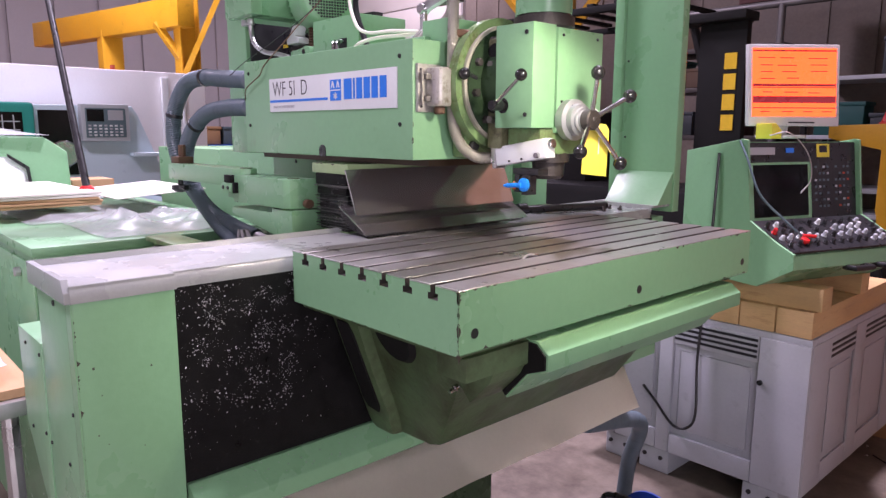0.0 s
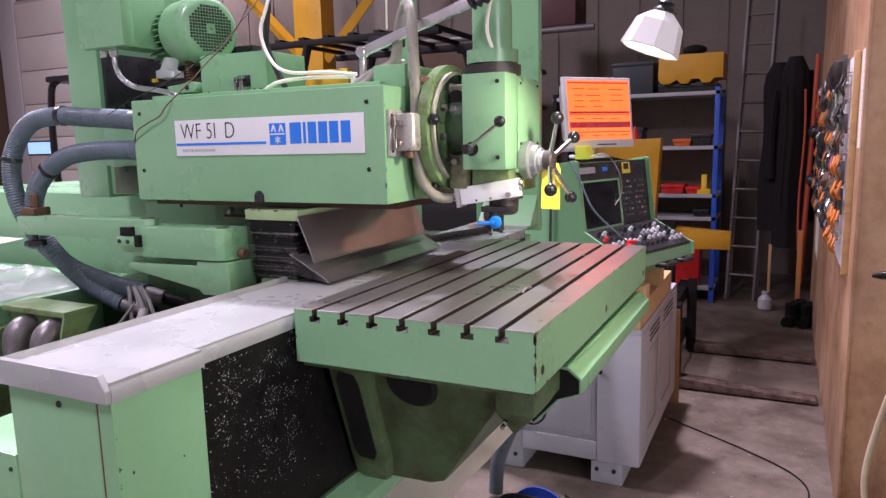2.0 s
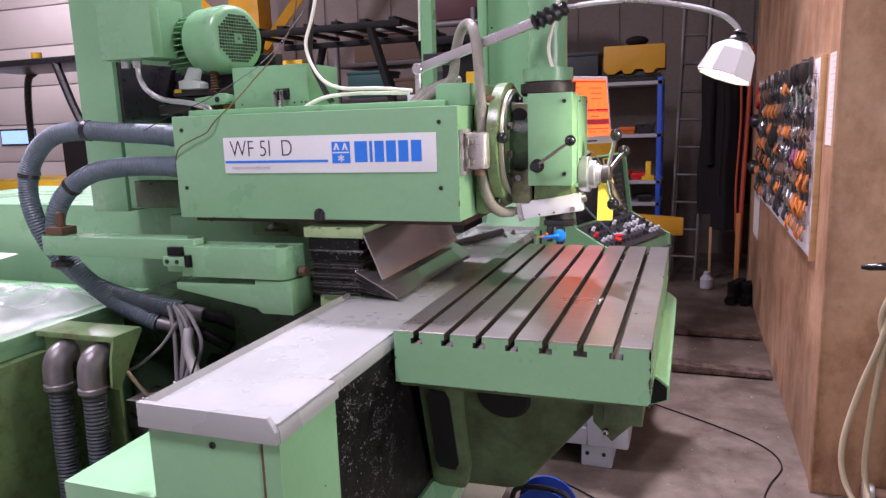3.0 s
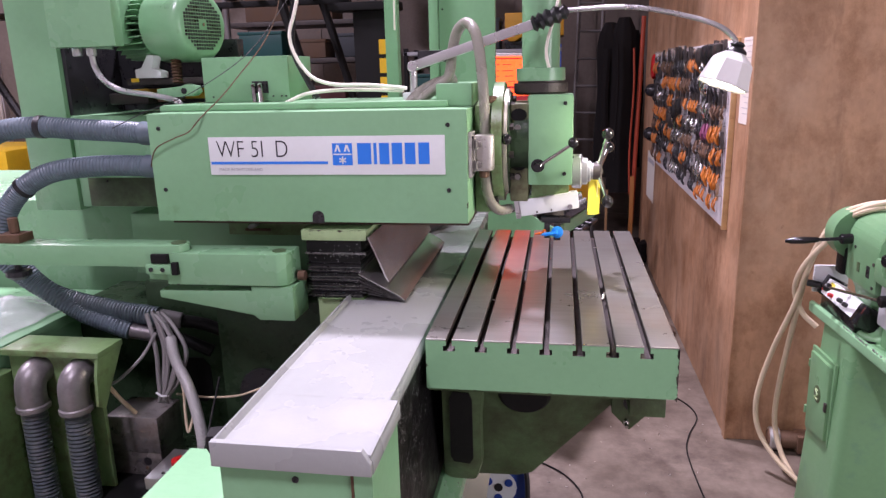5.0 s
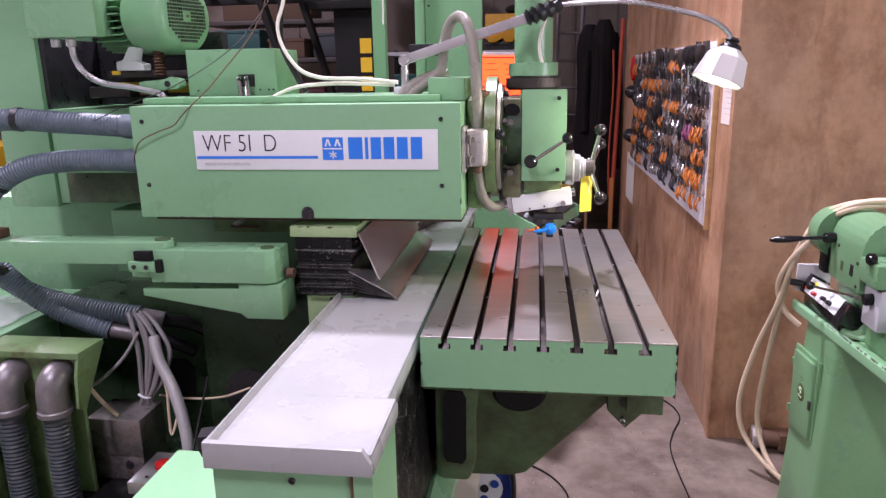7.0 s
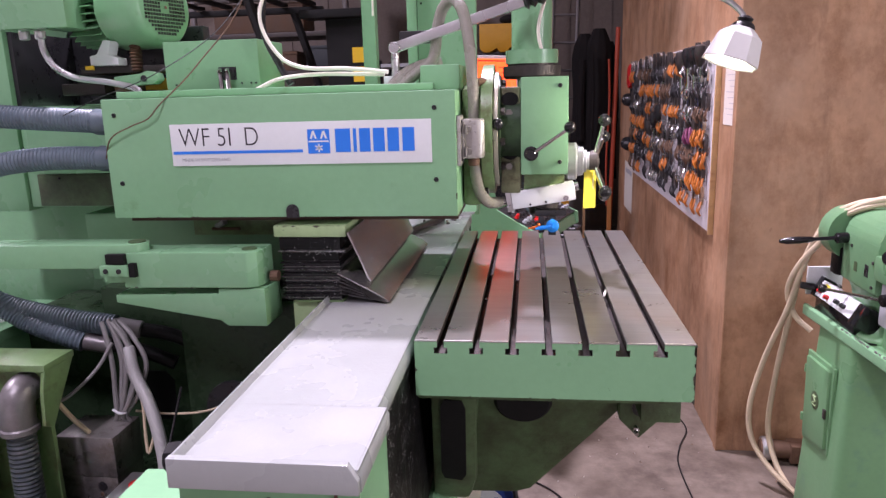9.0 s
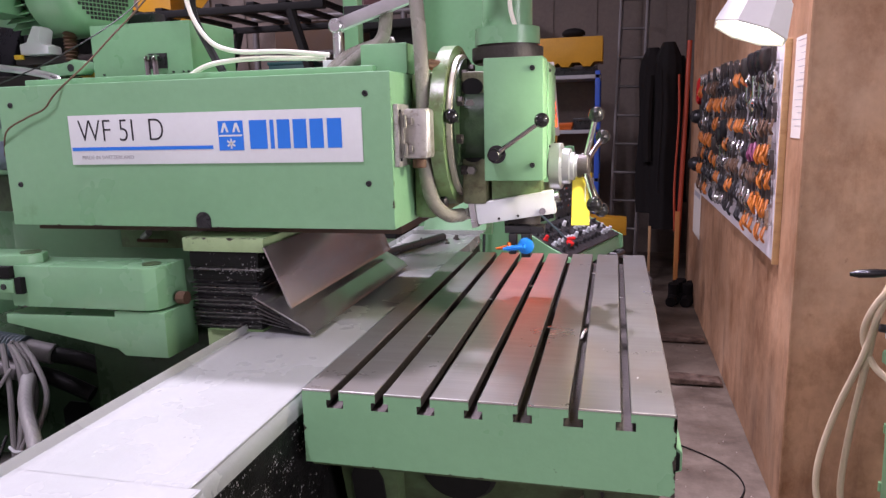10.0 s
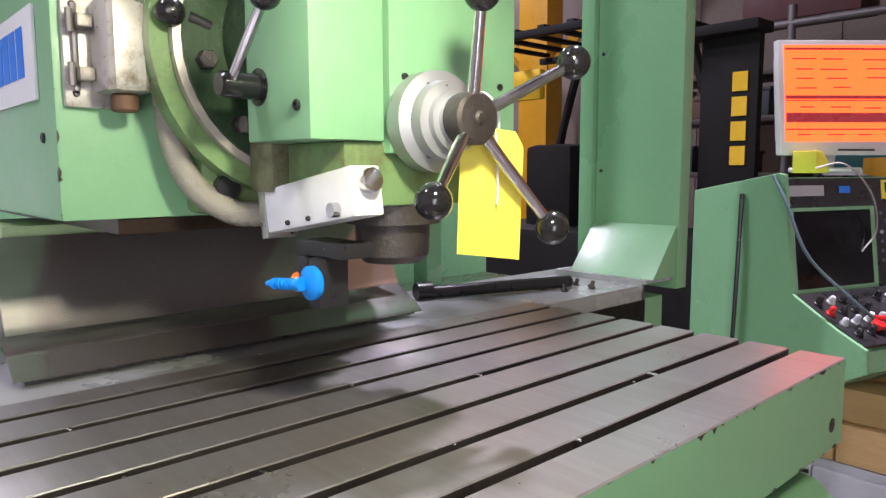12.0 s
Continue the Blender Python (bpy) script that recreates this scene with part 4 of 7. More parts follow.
shade_bm = lathe(apex, apex + shade_axis, [(0, 0.015), (0.005, 0.022), (0.018, 0.038), (0.025, 0.045), (0.074, 0.056), (0.076, 0.0545), (0.074, 0.052), (0.028, 0.042), (0.020, 0.035), (0.011, 0.018)], 8)
part("shade", shade_bm, SHADE, lamp, "white faceted lamp shade", smooth=20)
part("bulb", lathe(apex + shade_axis * 0.03, apex + shade_axis * 0.072, [(0, 0.012), (0.01, 0.018), (0.034, 0.026), (0.042, 0.012)], 16), BULB, lamp, "glowing bulb")
glow = bpy.data.lights.new("bulb_light", "SPOT")
glow.energy, glow.color, glow.shadow_soft_size, glow.spot_size, glow.spot_blend = LAMP_WATTS, (1.0, 0.90, 0.68), 0.03, radians(160), 0.35
glow_ob = new("bulb_light", glow)
glow_ob.matrix_world = look(apex + shade_axis * 0.085, apex + shade_axis)

# carriage behind the ram: slide, uprights, drive motor
slide = part("ram_slide", box(-1.06, -0.70, 0.62, 1.1, 1.47, 1.72, 0.004), GREEN, mill, "green carriage behind the ram")
part("panel", box(-1.00, -0.70, 0.560, 0.6195, 1.56, 1.70, 0.003), GREEN, slide)
part("panel", box(-1.02, -0.69, 0.60, 0.6185, 1.475, 1.555, 0.003), GREEN_DIM, slide)
screw(slide, (-0.80, 0.60, 1.545), (0, -0.006, 0), 0.004)
screw(slide, (-0.96, 0.60, 1.545), (0, -0.006, 0), 0.004)
part("upright", box(-1.20, -1.062, 0.61, 1.05, 1.46, 2.75, 0.006), GREEN, mill, "tall green upright")
# added black sheets that paint the recess's shade behind the drive
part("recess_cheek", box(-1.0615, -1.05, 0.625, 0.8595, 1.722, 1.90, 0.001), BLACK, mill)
part("back_plate", box(-1.0615, -0.668, 0.86, 0.90, 1.722, 1.92, 0.003), BLACK, mill, "black sheet painting the dark recess behind the drive")
part("upright", box(-0.295, -0.255, 1.13, 1.17, 1.25, 2.9, 0.003), GREEN, mill, "thin green post")
upright = part("upright", box(-0.20, 0.012, 1.60, 1.64, 1.27, 3.1, 0.004), GREEN, mill, "broad green upright beyond the tray")
part("upright_flange", box(-0.236, -0.2005, 1.585, 1.64, 1.27, 3.1, 0.003), GREEN, mill)
for z in (1.52, 1.78, 2.04):
    screw(upright, (-0.185, 1.60, z), (0, -0.006, 0), 0.005)
part("gusset", prism([(1.512, 1.298), (1.598, 1.405), (1.598, 1.298)], "x", -0.20, 0.008, 0.001), GREEN, mill, "sloping green gusset")
part("foot_rim", box(-0.235, 0.0, 1.50, 1.60, 1.290, 1.298), TRAY, mill)
oil = part("valve_box", box(-0.665, -0.43, 0.63, 0.80, 1.7485, 1.862, 0.002), GREEN, mill, "green sheet-metal box on the ram")
part("socket", box(-0.53, -0.487, 0.6275, 0.6295, 1.770, 1.800), BLACK, oil)
for u in (-0.520, -0.502):
    part("elbow", tube([(u, 0.626, 1.790), (u, 0.610, 1.790), (u + 0.004, 0.604, 1.780), (u + 0.006, 0.602, 1.745)], 0.006, 6, 10), CHROME, oil, "chromed pipe elbow")
for u in (-0.64, -0.475, -0.452, -0.44):
    screw(oil, (u, 0.63, 1.762), (0, -0.005, 0), 0.003)
motor = part("motor", lathe((-0.835, 0.753, 1.950), (-0.690, 0.708, 1.950), [(0.016, 0.090), (0.020, 0.096), (0.12, 0.096), (0.138, 0.092), (0.148, 0.084), (0.1515, 0.076)], 40), GREEN, mill, "green electric motor with a pierced fan cover")
ax = (Vector((-0.690, 0.708, 1.950)) - Vector((-0.835, 0.753, 1.950))).normalized()
# core coloured near black to paint the shade between the fins
core = part("cooling_body", lathe((-0.945, 0.787, 1.950), (-0.835, 0.753, 1.950), [(0, 0.064), (0.115, 0.064)], 28), GREEN_BLACK, motor, "finned motor body")
fin_turn = Matrix.Translation((-0.945, 0.787, 1.950)) @ (Vector((-0.835, 0.753, 1.950)) - Vector((-0.945, 0.787, 1.950))).to_track_quat("X", "Z").to_matrix().to_4x4()
for k in range(30):
    part("fin", box(0.0, 0.113, -0.0014, 0.0014, 0.060, 0.087, turn=fin_turn @ Matrix.Rotation(k * math.tau / 30, 4, "X")), GREEN, core)
grille = bmesh.new()
centre = Vector((-0.690, 0.708, 1.950)) + ax * 0.0006
side = ax.cross(Vector((0, 0, 1))).normalized()
for i in range(-8, 9):
    for j in range(-8, 9):
        if (i * i + j * j) * 0.0088 ** 2 < 0.0685 ** 2 and not (abs(i) < 2 and abs(j) < 2):
            q = centre + side * i * 0.0088 + Vector((0, 0, 1)) * j * 0.0088
            vs = [grille.verts.new(q + side * a * 0.0033 + Vector((0, 0, 1)) * b * 0.0033) for a, b in ((-1, -1), (1, -1), (1, 1), (-1, 1))]
            grille.faces.new(vs)
            hs = [grille.verts.new(v.co - ax * 0.004) for v in vs]
            for a in range(4):
                grille.faces.new((vs[a], vs[(a + 1) % 4], hs[(a + 1) % 4], hs[a]))
part("grille", grille, BLACK, motor, "dark square fan openings", smooth=0)
part("fan_screw", rod(centre, centre + ax * 0.003, 0.004, 10), CHROME, motor)
tbox = part("terminal_box", box(-1.002, -0.822, 0.51, 0.548, 1.893, 2.07, 0.004), GREEN, mill, "green terminal box")
part("box_neck", box(-0.985, -0.90, 0.5485, 0.74, 1.905, 2.07, 0.004), GREEN, tbox)
for u in (-0.965, -0.925):
    part("cable_gland", rod((u, 0.56, 1.893), (u, 0.56, 1.873), 0.012, 10, edge=0.002), ALU, tbox)
part("cable", tube([(-0.925, 0.56, 1.874), (-0.921, 0.56, 1.845), (-0.90, 0.56, 1.81), (-0.86, 0.57, 1.785), (-0.78, 0.575, 1.772), (-0.71, 0.57, 1.755), (-0.695, 0.56, 1.73)], 0.0075, 8, 10), ALU, mill, "grey metal-clad cable")
part("spring", lathe((-0.775, 0.70, 1.80), (-0.775, 0.70, 1.865), [(k * 0.004, 0.016 if k % 2 else 0.011) for k in range(17)], 18), RUST, mill, "brown coil spring")
part("bracket", prism([(-0.875, 1.815), (-0.80, 1.815), (-0.80, 1.832), (-0.825, 1.840), (-0.815, 1.873), (-0.835, 1.876), (-0.856, 1.842), (-0.875, 1.838)], "y", 0.66, 0.70, 0.003), WHITE, mill, "pale cast bracket")
lever_arm = part("bracket", prism([(-0.80, 1.762), (-0.70, 1.766), (-0.686, 1.776), (-0.690, 1.792), (-0.715, 1.798), (-0.73, 1.792), (-0.80, 1.786)], "y", 0.63, 0.665, 0.003), GREEN, mill, "green pivot arm")
part("pivot_hole", rod((-0.722, 0.6285, 1.780), (-0.722, 0.632, 1.780), 0.008, 14), BLACK, lever_arm)
part("bracket", box(-0.93, -0.69, 0.70, 0.84, 1.797, 1.815, 0.004), STEEL_DARK, mill, "dark steel motor plate")
part("bracket", box(-0.99, -0.87, 0.70, 0.80, 1.745, 1.775, 0.006), STEEL_DARK, mill)
part("bracket", box(-0.82, -0.77, 0.66, 0.72, 1.752, 1.768, 0.003), RUST, mill)
part("yellow_clip", box(-0.885, -0.865, 0.652, 0.66, 1.805, 1.815, 0.001), YELLOW, mill)
part("cross_bar", box(-0.98, -0.69, 0.80, 0.83, 1.755, 1.785, 0.002), YELLOW, mill, "yellow painted bar")

# two ribbed hoses
HA = [(-0.712, 0.455, 1.683), (-0.80, 0.45, 1.690), (-0.90, 0.44, 1.697), (-1.02, 0.43, 1.705), (-1.12, 0.42, 1.690), (-1.185, 0.41, 1.63), (-1.205, 0.40, 1.55), (-1.19, 0.40, 1.46), (-1.15, 0.42, 1.36), (-1.06, 0.45, 1.27), (-0.92, 0.47, 1.225), (-0.78, 0.475, 1.205)]
HB = [(-0.712, 0.455, 1.603), (-0.80, 0.45, 1.607), (-0.90, 0.44, 1.605), (-1.00, 0.43, 1.590), (-1.08, 0.42, 1.545), (-1.125, 0.41, 1.48), (-1.13, 0.41, 1.40), (-1.09, 0.43, 1.31), (-0.99, 0.45, 1.225), (-0.90, 0.455, 1.187), (-0.855, 0.46, 1.170)]
for k, line in enumerate((HA, HB)):
    h = part("ribbed_hose", tube(line, 0.0265, 8, 14, ribs=1, pitch=0.008, deep=0.002), HOSE_GREY, mill, "grey ribbed plastic hose")
    part("hose_sleeve", rod(line[0], (-0.745, 0.454, line[0][2] + 0.002), 0.0285, 16), HOSE_GREY, h)
    tip = Vector(line[-1])
    # coupling and tail take the arms' shade into their colours
    part("coupling", rod(tip, tip + Vector((0.060, 0.012, -0.014)), 0.021, 16, edge=0.003), ELBOW, h, "hose coupling greyed for the shade under the arms")
    part("black_tail", tube([tip + Vector((0.055, 0.011, -0.013)), tip + Vector((0.12, 0.028, -0.03)), tip + Vector((0.20, 0.045, -0.07))], 0.017, 6, 12), BLACK_OILY, h, "hose end blackened for the shade under the arms")
    pts = smooth_line(line, 8)
    for i in ((22, 44) if k == 0 else (30,)):
        part("cable_tie", tube([pts[i], pts[i + 1]], 0.0285, 1, 14), BLACK, h)

# swinging arm in two links
arm1 = part("arm", prism([(-1.105, 0.335), (-0.66, 0.345), (-0.625, 0.355), (-0.612, 0.378), (-0.625, 0.405), (-0.66, 0.415), (-1.105, 0.405)], "z", 1.378, 1.430, 0.004), GREEN, mill, "green swinging arm link")
part("arm_pin", rod((-0.64, 0.38, 1.430), (-0.64, 0.38, 1.4325), 0.018, 20), GREEN_DIM, arm1)
part("clevis", box(-0.71, -0.645, 0.352, 0.408, 1.345, 1.3775, 0.003), GREEN, arm1)
# solid black boxes paint the shade inside the arm's notches
part("clevis_gap", box(-0.690, -0.648, 0.3335, 0.36, 1.390, 1.412, 0.002), MATTE_BLACK, arm1, "black box standing for the dark notch in the arm")
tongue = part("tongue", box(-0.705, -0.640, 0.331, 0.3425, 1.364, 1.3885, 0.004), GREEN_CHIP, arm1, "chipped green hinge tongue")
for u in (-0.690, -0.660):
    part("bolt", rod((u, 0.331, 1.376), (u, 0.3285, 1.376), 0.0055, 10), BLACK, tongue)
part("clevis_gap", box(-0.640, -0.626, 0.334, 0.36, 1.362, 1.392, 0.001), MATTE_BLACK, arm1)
part("clamp_block", box(-1.10, -1.04, 0.345, 0.395, 1.4305, 1.452, 0.002), RUST, arm1, "brown rusty clamp block")
part("clamp_bolt", rod((-1.07, 0.37, 1.452), (-1.07, 0.37, 1.49), 0.012, 10, edge=0.002), RUST, arm1)
part("star_knob", lathe((-1.07, 0.36, 1.378), (-1.07, 0.36, 1.335), [(0, 0.008), (0.018, 0.008), (0.020, 0.028), (0.032, 0.030), (0.040, 0.020), (0.043, 0.01)], 10), BLACK, arm1, "black star knob")
arm2 = part("arm", prism([(-0.66, 0.345), (-0.385, 0.35), (-0.365, 0.36), (-0.360, 0.38), (-0.360, 0.44), (-0.66, 0.43)], "z", 1.336, 1.413, 0.004), GREEN, mill, "green swinging arm link")
part("arm_pin", rod((-0.39, 0.385, 1.413), (-0.39, 0.385, 1.4155), 0.016, 20), GREEN_DIM, arm2)
part("arm", prism([(-0.69, 1.300), (-0.69, 1.318), (-0.455, 1.322), (-0.455, 1.333), (-0.352, 1.333), (-0.352, 1.250), (-0.44, 1.250), (-0.455, 1.262)], "y", 0.355, 0.45, 0.003), GREEN, mill, "lower green arm bracket")
part("arm_bolt", rod((-0.352, 0.40, 1.35), (-0.335, 0.40, 1.35), 0.012, 10), RUST, mill)

# housing behind the arms
house = part("rear_housing", box(-2.43, -0.45, 0.80, 1.5, 0.3, 1.455, 0.006), GREEN, mill, "long green machine housing")
part("rear_panel", box(-0.92, -0.40, 0.62, 0.7995, 1.28, 1.452, 0.004), GREEN, mill, "oily green cover panel")
part("rear_panel", box(-0.62, -0.36, 0.60, 0.6195, 1.40, 1.45, 0.002), GREEN_OILY, mill)
part("fitting", rod((-0.55, 0.58, 1.425), (-0.52, 0.56, 1.44), 0.007, 8), ALU, mill)
part("fitting", rod((-0.56, 0.575, 1.42), (-0.49, 0.575, 1.42), 0.004, 8), RUST, mill)
screw(house, (-0.77, 0.62, 1.44), (0, -0.008, 0), 0.008)
part("under_body", box(-0.86, -0.36, 0.55, 0.7995, 0.5, 1.279, 0.01), GREEN_BLACK, mill, "oily green casting, darkened for shade")
# made-up block: its near-black colour paints the shaded gap beside the pump
part("under_body", box(-1.10, -0.8605, 0.56, 0.7995, 0.5, 1.20, 0.01), GREEN_BLACK, mill, "oily green casting, darkened for shade")
# solid black plate paints this opening's dark inside
part("port", prism([(-0.775, 0.95), (-0.755, 0.93), (-0.71, 0.93), (-0.69, 0.95), (-0.69, 1.035), (-0.71, 1.06), (-0.755, 1.06), (-0.775, 1.04)], "y", 0.546, 0.552), MATTE_BLACK, mill, "black plate standing for a dark opening with rounded corners")

# chip guard: lips of folding steel with stacked folds beside it
guard = part("guard_bracket", box(-0.345, -0.186, 0.415, 0.95, 1.432, 1.457, 0.002), GREEN_PALE, mill, "chipped green bracket over the folding guard")
part("fold_band", box(-0.336, -0.200, 0.419, 0.98, 1.4025, 1.4315, 0.003), BLACK_OILY, mill, "oily black rubber band")
part("fold_band", box(-0.334, -0.206, 0.422, 0.98, 1.378, 1.3975, 0.003), BLACK_OILY, mill, "oily black rubber band")
part("fold_edge", box(-0.339, -0.192, 0.4165, 0.98, 1.3985, 1.4015, 0.0006), FOLD_STEEL, mill, "oily bare fold edge")
part("fold_core", box(-0.330, -0.206, 0.427, 0.98, 1.2885, 1.3775), BLACK, mill, "black folded bellows")
for k in range(11):
    z = 1.374 - k * 0.0078
    part("fold", prism([(-0.337 + 0.002 * (k % 2), 0.4175 + 0.0015 * (k % 3)), (-0.203 + 0.003 * math.sin(k * 1.7), 0.4175 + 0.002 * ((k * 2) % 3)), (-0.203, 0.97), (-0.337, 0.97)], "z", z - 0.0012, z), FOLD_STEEL if k % 3 else BLACK_OILY, mill, "thin oily steel fold")
part("guard_foot", box(-0.318, -0.262, 0.428, 0.60, 1.19, 1.2852, 0.002), GREEN_PALE, mill, "bleached green plate littered with chips")
part("guard_block", box(-0.31, -0.20, 0.42, 1.0, 1.2858, 1.2882, 0.001), GREEN_OILY, mill)
lip = bmesh.new()
prism([(-0.180, 1.443), (-0.150, 1.372), (-0.140, 1.345), (-0.134, 1.337), (-0.132, 1.3385), (-0.137, 1.347), (-0.147, 1.374), (-0.177, 1.445)], "y", 0.402, 0.96, bm=lip)
part("guard_lip", lip, SHEET, mill, "bright bent steel chip guard")
for k in range(5):
    part("fold_leaf", prism([(-0.205, 1.345 - 0.0095 * k), (-0.104 + 0.0005 * k, 1.2940 - 0.0012 * k), (-0.104 + 0.0005 * k, 1.2948 - 0.0012 * k), (-0.205, 1.3462 - 0.0095 * k)], "y", 0.405 + 0.0015 * k, 0.97), FOLD_STEEL, mill, "thin oily steel fold")
part("guard_lip", prism([(-0.205, 1.354), (-0.110, 1.303), (-0.098, 1.2935), (-0.095, 1.2935), (-0.108, 1.3055), (-0.205, 1.3565)], "y", 0.40, 0.98), SHEET, mill, "bent steel chip guard")

# loose things on the tray's far end
bar_tool = thing("drawbar", "black steel bar lying on the far end of the grey tray", "bar", rod((-0.20, 1.08, 1.298), (-0.10, 1.38, 1.2985), 0.012, 12, edge=0.002), BLACK)
part("bar_end", rod((-0.205, 1.06, 1.302), (-0.197, 1.09, 1.302), 0.016, 12), BLACK, bar_tool)
for k in range(7):
    a = k * 2.4
    q = Vector((-0.11 + 0.05 * math.sin(a), 1.36 + 0.05 * math.cos(a * 1.7), 1.2855))
    thing("bolt", "small steel bolt lying on the grey tray", "bolt", lathe(q, q + Vector((0.006 * math.cos(a), 0.006 * math.sin(a), 0.014)), [(0, 0.007), (0.005, 0.007), (0.0055, 0.004), (0.015, 0.004)], 8), STEEL_DARK, group="loose bolts on the tray")

# wires over the ram
part("wire", tube([(-0.34, 0.66, 2.3), (-0.38, 0.60, 2.0), (-0.40, 0.58, 1.90), (-0.36, 0.57, 1.82), (-0.30, 0.565, 1.79), (-0.2, 0.57, 1.785), (-0.11, 0.575, 1.775)], 0.0045, 8, 8), CREAM, mill, "cream cable")
part("wire", tube([(-0.43, 0.60, 1.745), (-0.36, 0.58, 1.768), (-0.26, 0.575, 1.775), (-0.12, 0.58, 1.770)], 0.005, 8, 8), CREAM, mill, "cream cable")
part("wire", tube([(-0.37, 0.62, 2.2), (-0.40, 0.61, 1.95), (-0.40, 0.60, 1.87), (-0.37, 0.60, 1.80), (-0.345, 0.60, 1.755)], 0.008, 8, 8), BLACK, mill, "black cable")
part("wire", tube([(-0.40, 0.60, 2.2), (-0.42, 0.55, 1.95), (-0.50, 0.46, 1.80), (-0.57, 0.415, 1.72), (-0.60, 0.412, 1.69), (-0.64, 0.412, 1.675), (-0.69, 0.412, 1.65), (-0.72, 0.43, 1.60)], 0.0016, 8, 6), RUST, mill, "thin brown wire")
part("wire", tube([(-0.40, 0.60, 2.0), (-0.48, 0.52, 1.87), (-0.60, 0.45, 1.78), (-0.72, 0.43, 1.735), (-0.80, 0.42, 1.70)], 0.0012, 8, 6), BLACK, mill, "thin black wire")
part("wire", tube([(0.232, 0.618, 1.80), (0.222, 0.60, 1.86), (0.245, 0.59, 1.95), (0.26, 0.62, 2.05)], 0.004, 6, 8), CREAM, mill, "cream cable")
part("wire", tube([(-0.20, 0.9, 2.6), (-0.205, 0.9, 2.2), (-0.21, 0.9, 1.93)], 0.003, 3, 6), CREAM, mill, "hanging thin cable")

# coolant pump corner beneath the arms
pump = part("pump_box", box(-0.845, -0.708, 0.300, 0.410, 0.9085, 1.005, 0.004), PUMP, mill, "steel pump box darkened for the arms' shadow")
part("pump_foot", box(-0.843, -0.710, 0.302, 0.408, 0.845, 0.908, 0.003), PUMP, pump, "lower half of the pump box")
part("pump_hole", rod((-0.748, 0.3005, 0.885), (-0.748, 0.304, 0.885), 0.011, 12), BLACK, pump)
part("pump_screw", rod((-0.752, 0.3005, 0.866), (-0.752, 0.304, 0.866), 0.0045, 10), RUST, pump)
part("pump_base", box(-0.85, -0.52, 0.16, 0.42, 0.82, 0.8445, 0.003), BLACK_OILY, mill, "black oily plate under the pump")
switch = part("switch_plate", box(-0.668, -0.545, 0.165, 0.295, 0.900, 0.929, 0.002), ALU, mill, "grey switch plate with two screws")
part("plate_post", box(-0.655, -0.56, 0.18, 0.28, 0.845, 0.8995, 0.002), BLACK_OILY, switch)
part("stop_button", lathe((-0.614, 0.226, 0.929), (-0.614, 0.226, 0.950), [(0, 0.011), (0.006, 0.011), (0.007, 0.018), (0.016, 0.018), (0.020, 0.011)], 18), RED, switch, "red stop button")
for u, v in ((-0.635, 0.19), (-0.592, 0.27)):
    part("screw_head", rod((u, v, 0.929), (u, v, 0.931), 0.004, 8), STEEL_DARK, switch)
for k, (dx, dy) in enumerate(((0, 0), (0.013, 0.01), (-0.013, 0.012), (0.024, -0.01), (-0.022, -0.006), (0.036, 0.006))):
    part("cable", tube([(-0.760 + dx * 0.6, 0.42 + dy, 1.235), (-0.738 + dx, 0.41 + dy, 1.20), (-0.715 + dx * 1.3, 0.395 + dy, 1.14), (-0.722 + dx * 0.9, 0.385 + dy * 0.6, 1.07), (-0.733 + dx * 0.35, 0.38 + dy * 0.5, 1.025), (-0.738 + dx * 0.6, 0.385, 1.0055)], 0.0056, 6, 8), CABLE_GREY, mill, "bundled grey cable")
part("tie", tube([(-0.748, 0.374, 1.036), (-0.728, 0.366, 1.032), (-0.716, 0.374, 1.030)], 0.003, 4, 6), WHITE, mill, "white cable tie")
part("cable", tube([(-0.705, 0.40, 1.175), (-0.669, 0.35, 1.143), (-0.620, 0.31, 1.095), (-0.588, 0.28, 1.050), (-0.562, 0.25, 0.99), (-0.556, 0.235, 0.930)], 0.0135, 8, 14), BRAIDED, mill, "pale grey braided hose")
part("cable", tube([(-0.690, 0.38, 1.12), (-0.664, 0.36, 1.06), (-0.660, 0.35, 1.00), (-0.652, 0.34, 0.95), (-0.640, 0.36, 1.00)], 0.0035, 6, 8), HOSE_CREAM, mill, "thin cream tube")
part("cable", tube([(-0.745, 0.40, 1.19), (-0.765, 0.36, 1.14), (-0.80, 0.31, 1.10), (-0.825, 0.29, 1.09)], 0.004, 6, 8), CABLE_GREY, mill)
part("cable", tube([(-0.80, 0.27, 1.10), (-0.795, 0.30, 1.05), (-0.775, 0.32, 1.006)], 0.0055, 5, 8), HOSE_CREAM, mill, "short cream tube")
part("cable", tube([(-0.725, 0.425, 1.01), (-0.64, 0.44, 0.998), (-0.56, 0.445, 1.005), (-0.49, 0.45, 1.03)], 0.003, 6, 8), HOSE_CREAM, mill, "thin cream tube")

# bracket with two elbows and ribbed drain hoses
shelf = part("hose_bracket", box(-1.036, -0.782, 0.222, 0.318, 1.190, 1.205, 0.002), GREEN_OILY, mill, "oily green bracket plate")
part("bracket_face", box(-1.036, -0.806, 0.246, 0.258, 0.3, 1.1895, 0.002), GREEN_OILY, shelf)
part("bracket_side", prism([(0.224, 1.1895), (0.316, 1.1895), (0.262, 1.115), (0.228, 1.066), (0.205, 1.080), (0.212, 1.15)], "x", -0.792, -0.784, 0.001), GREEN_OILY, shelf)
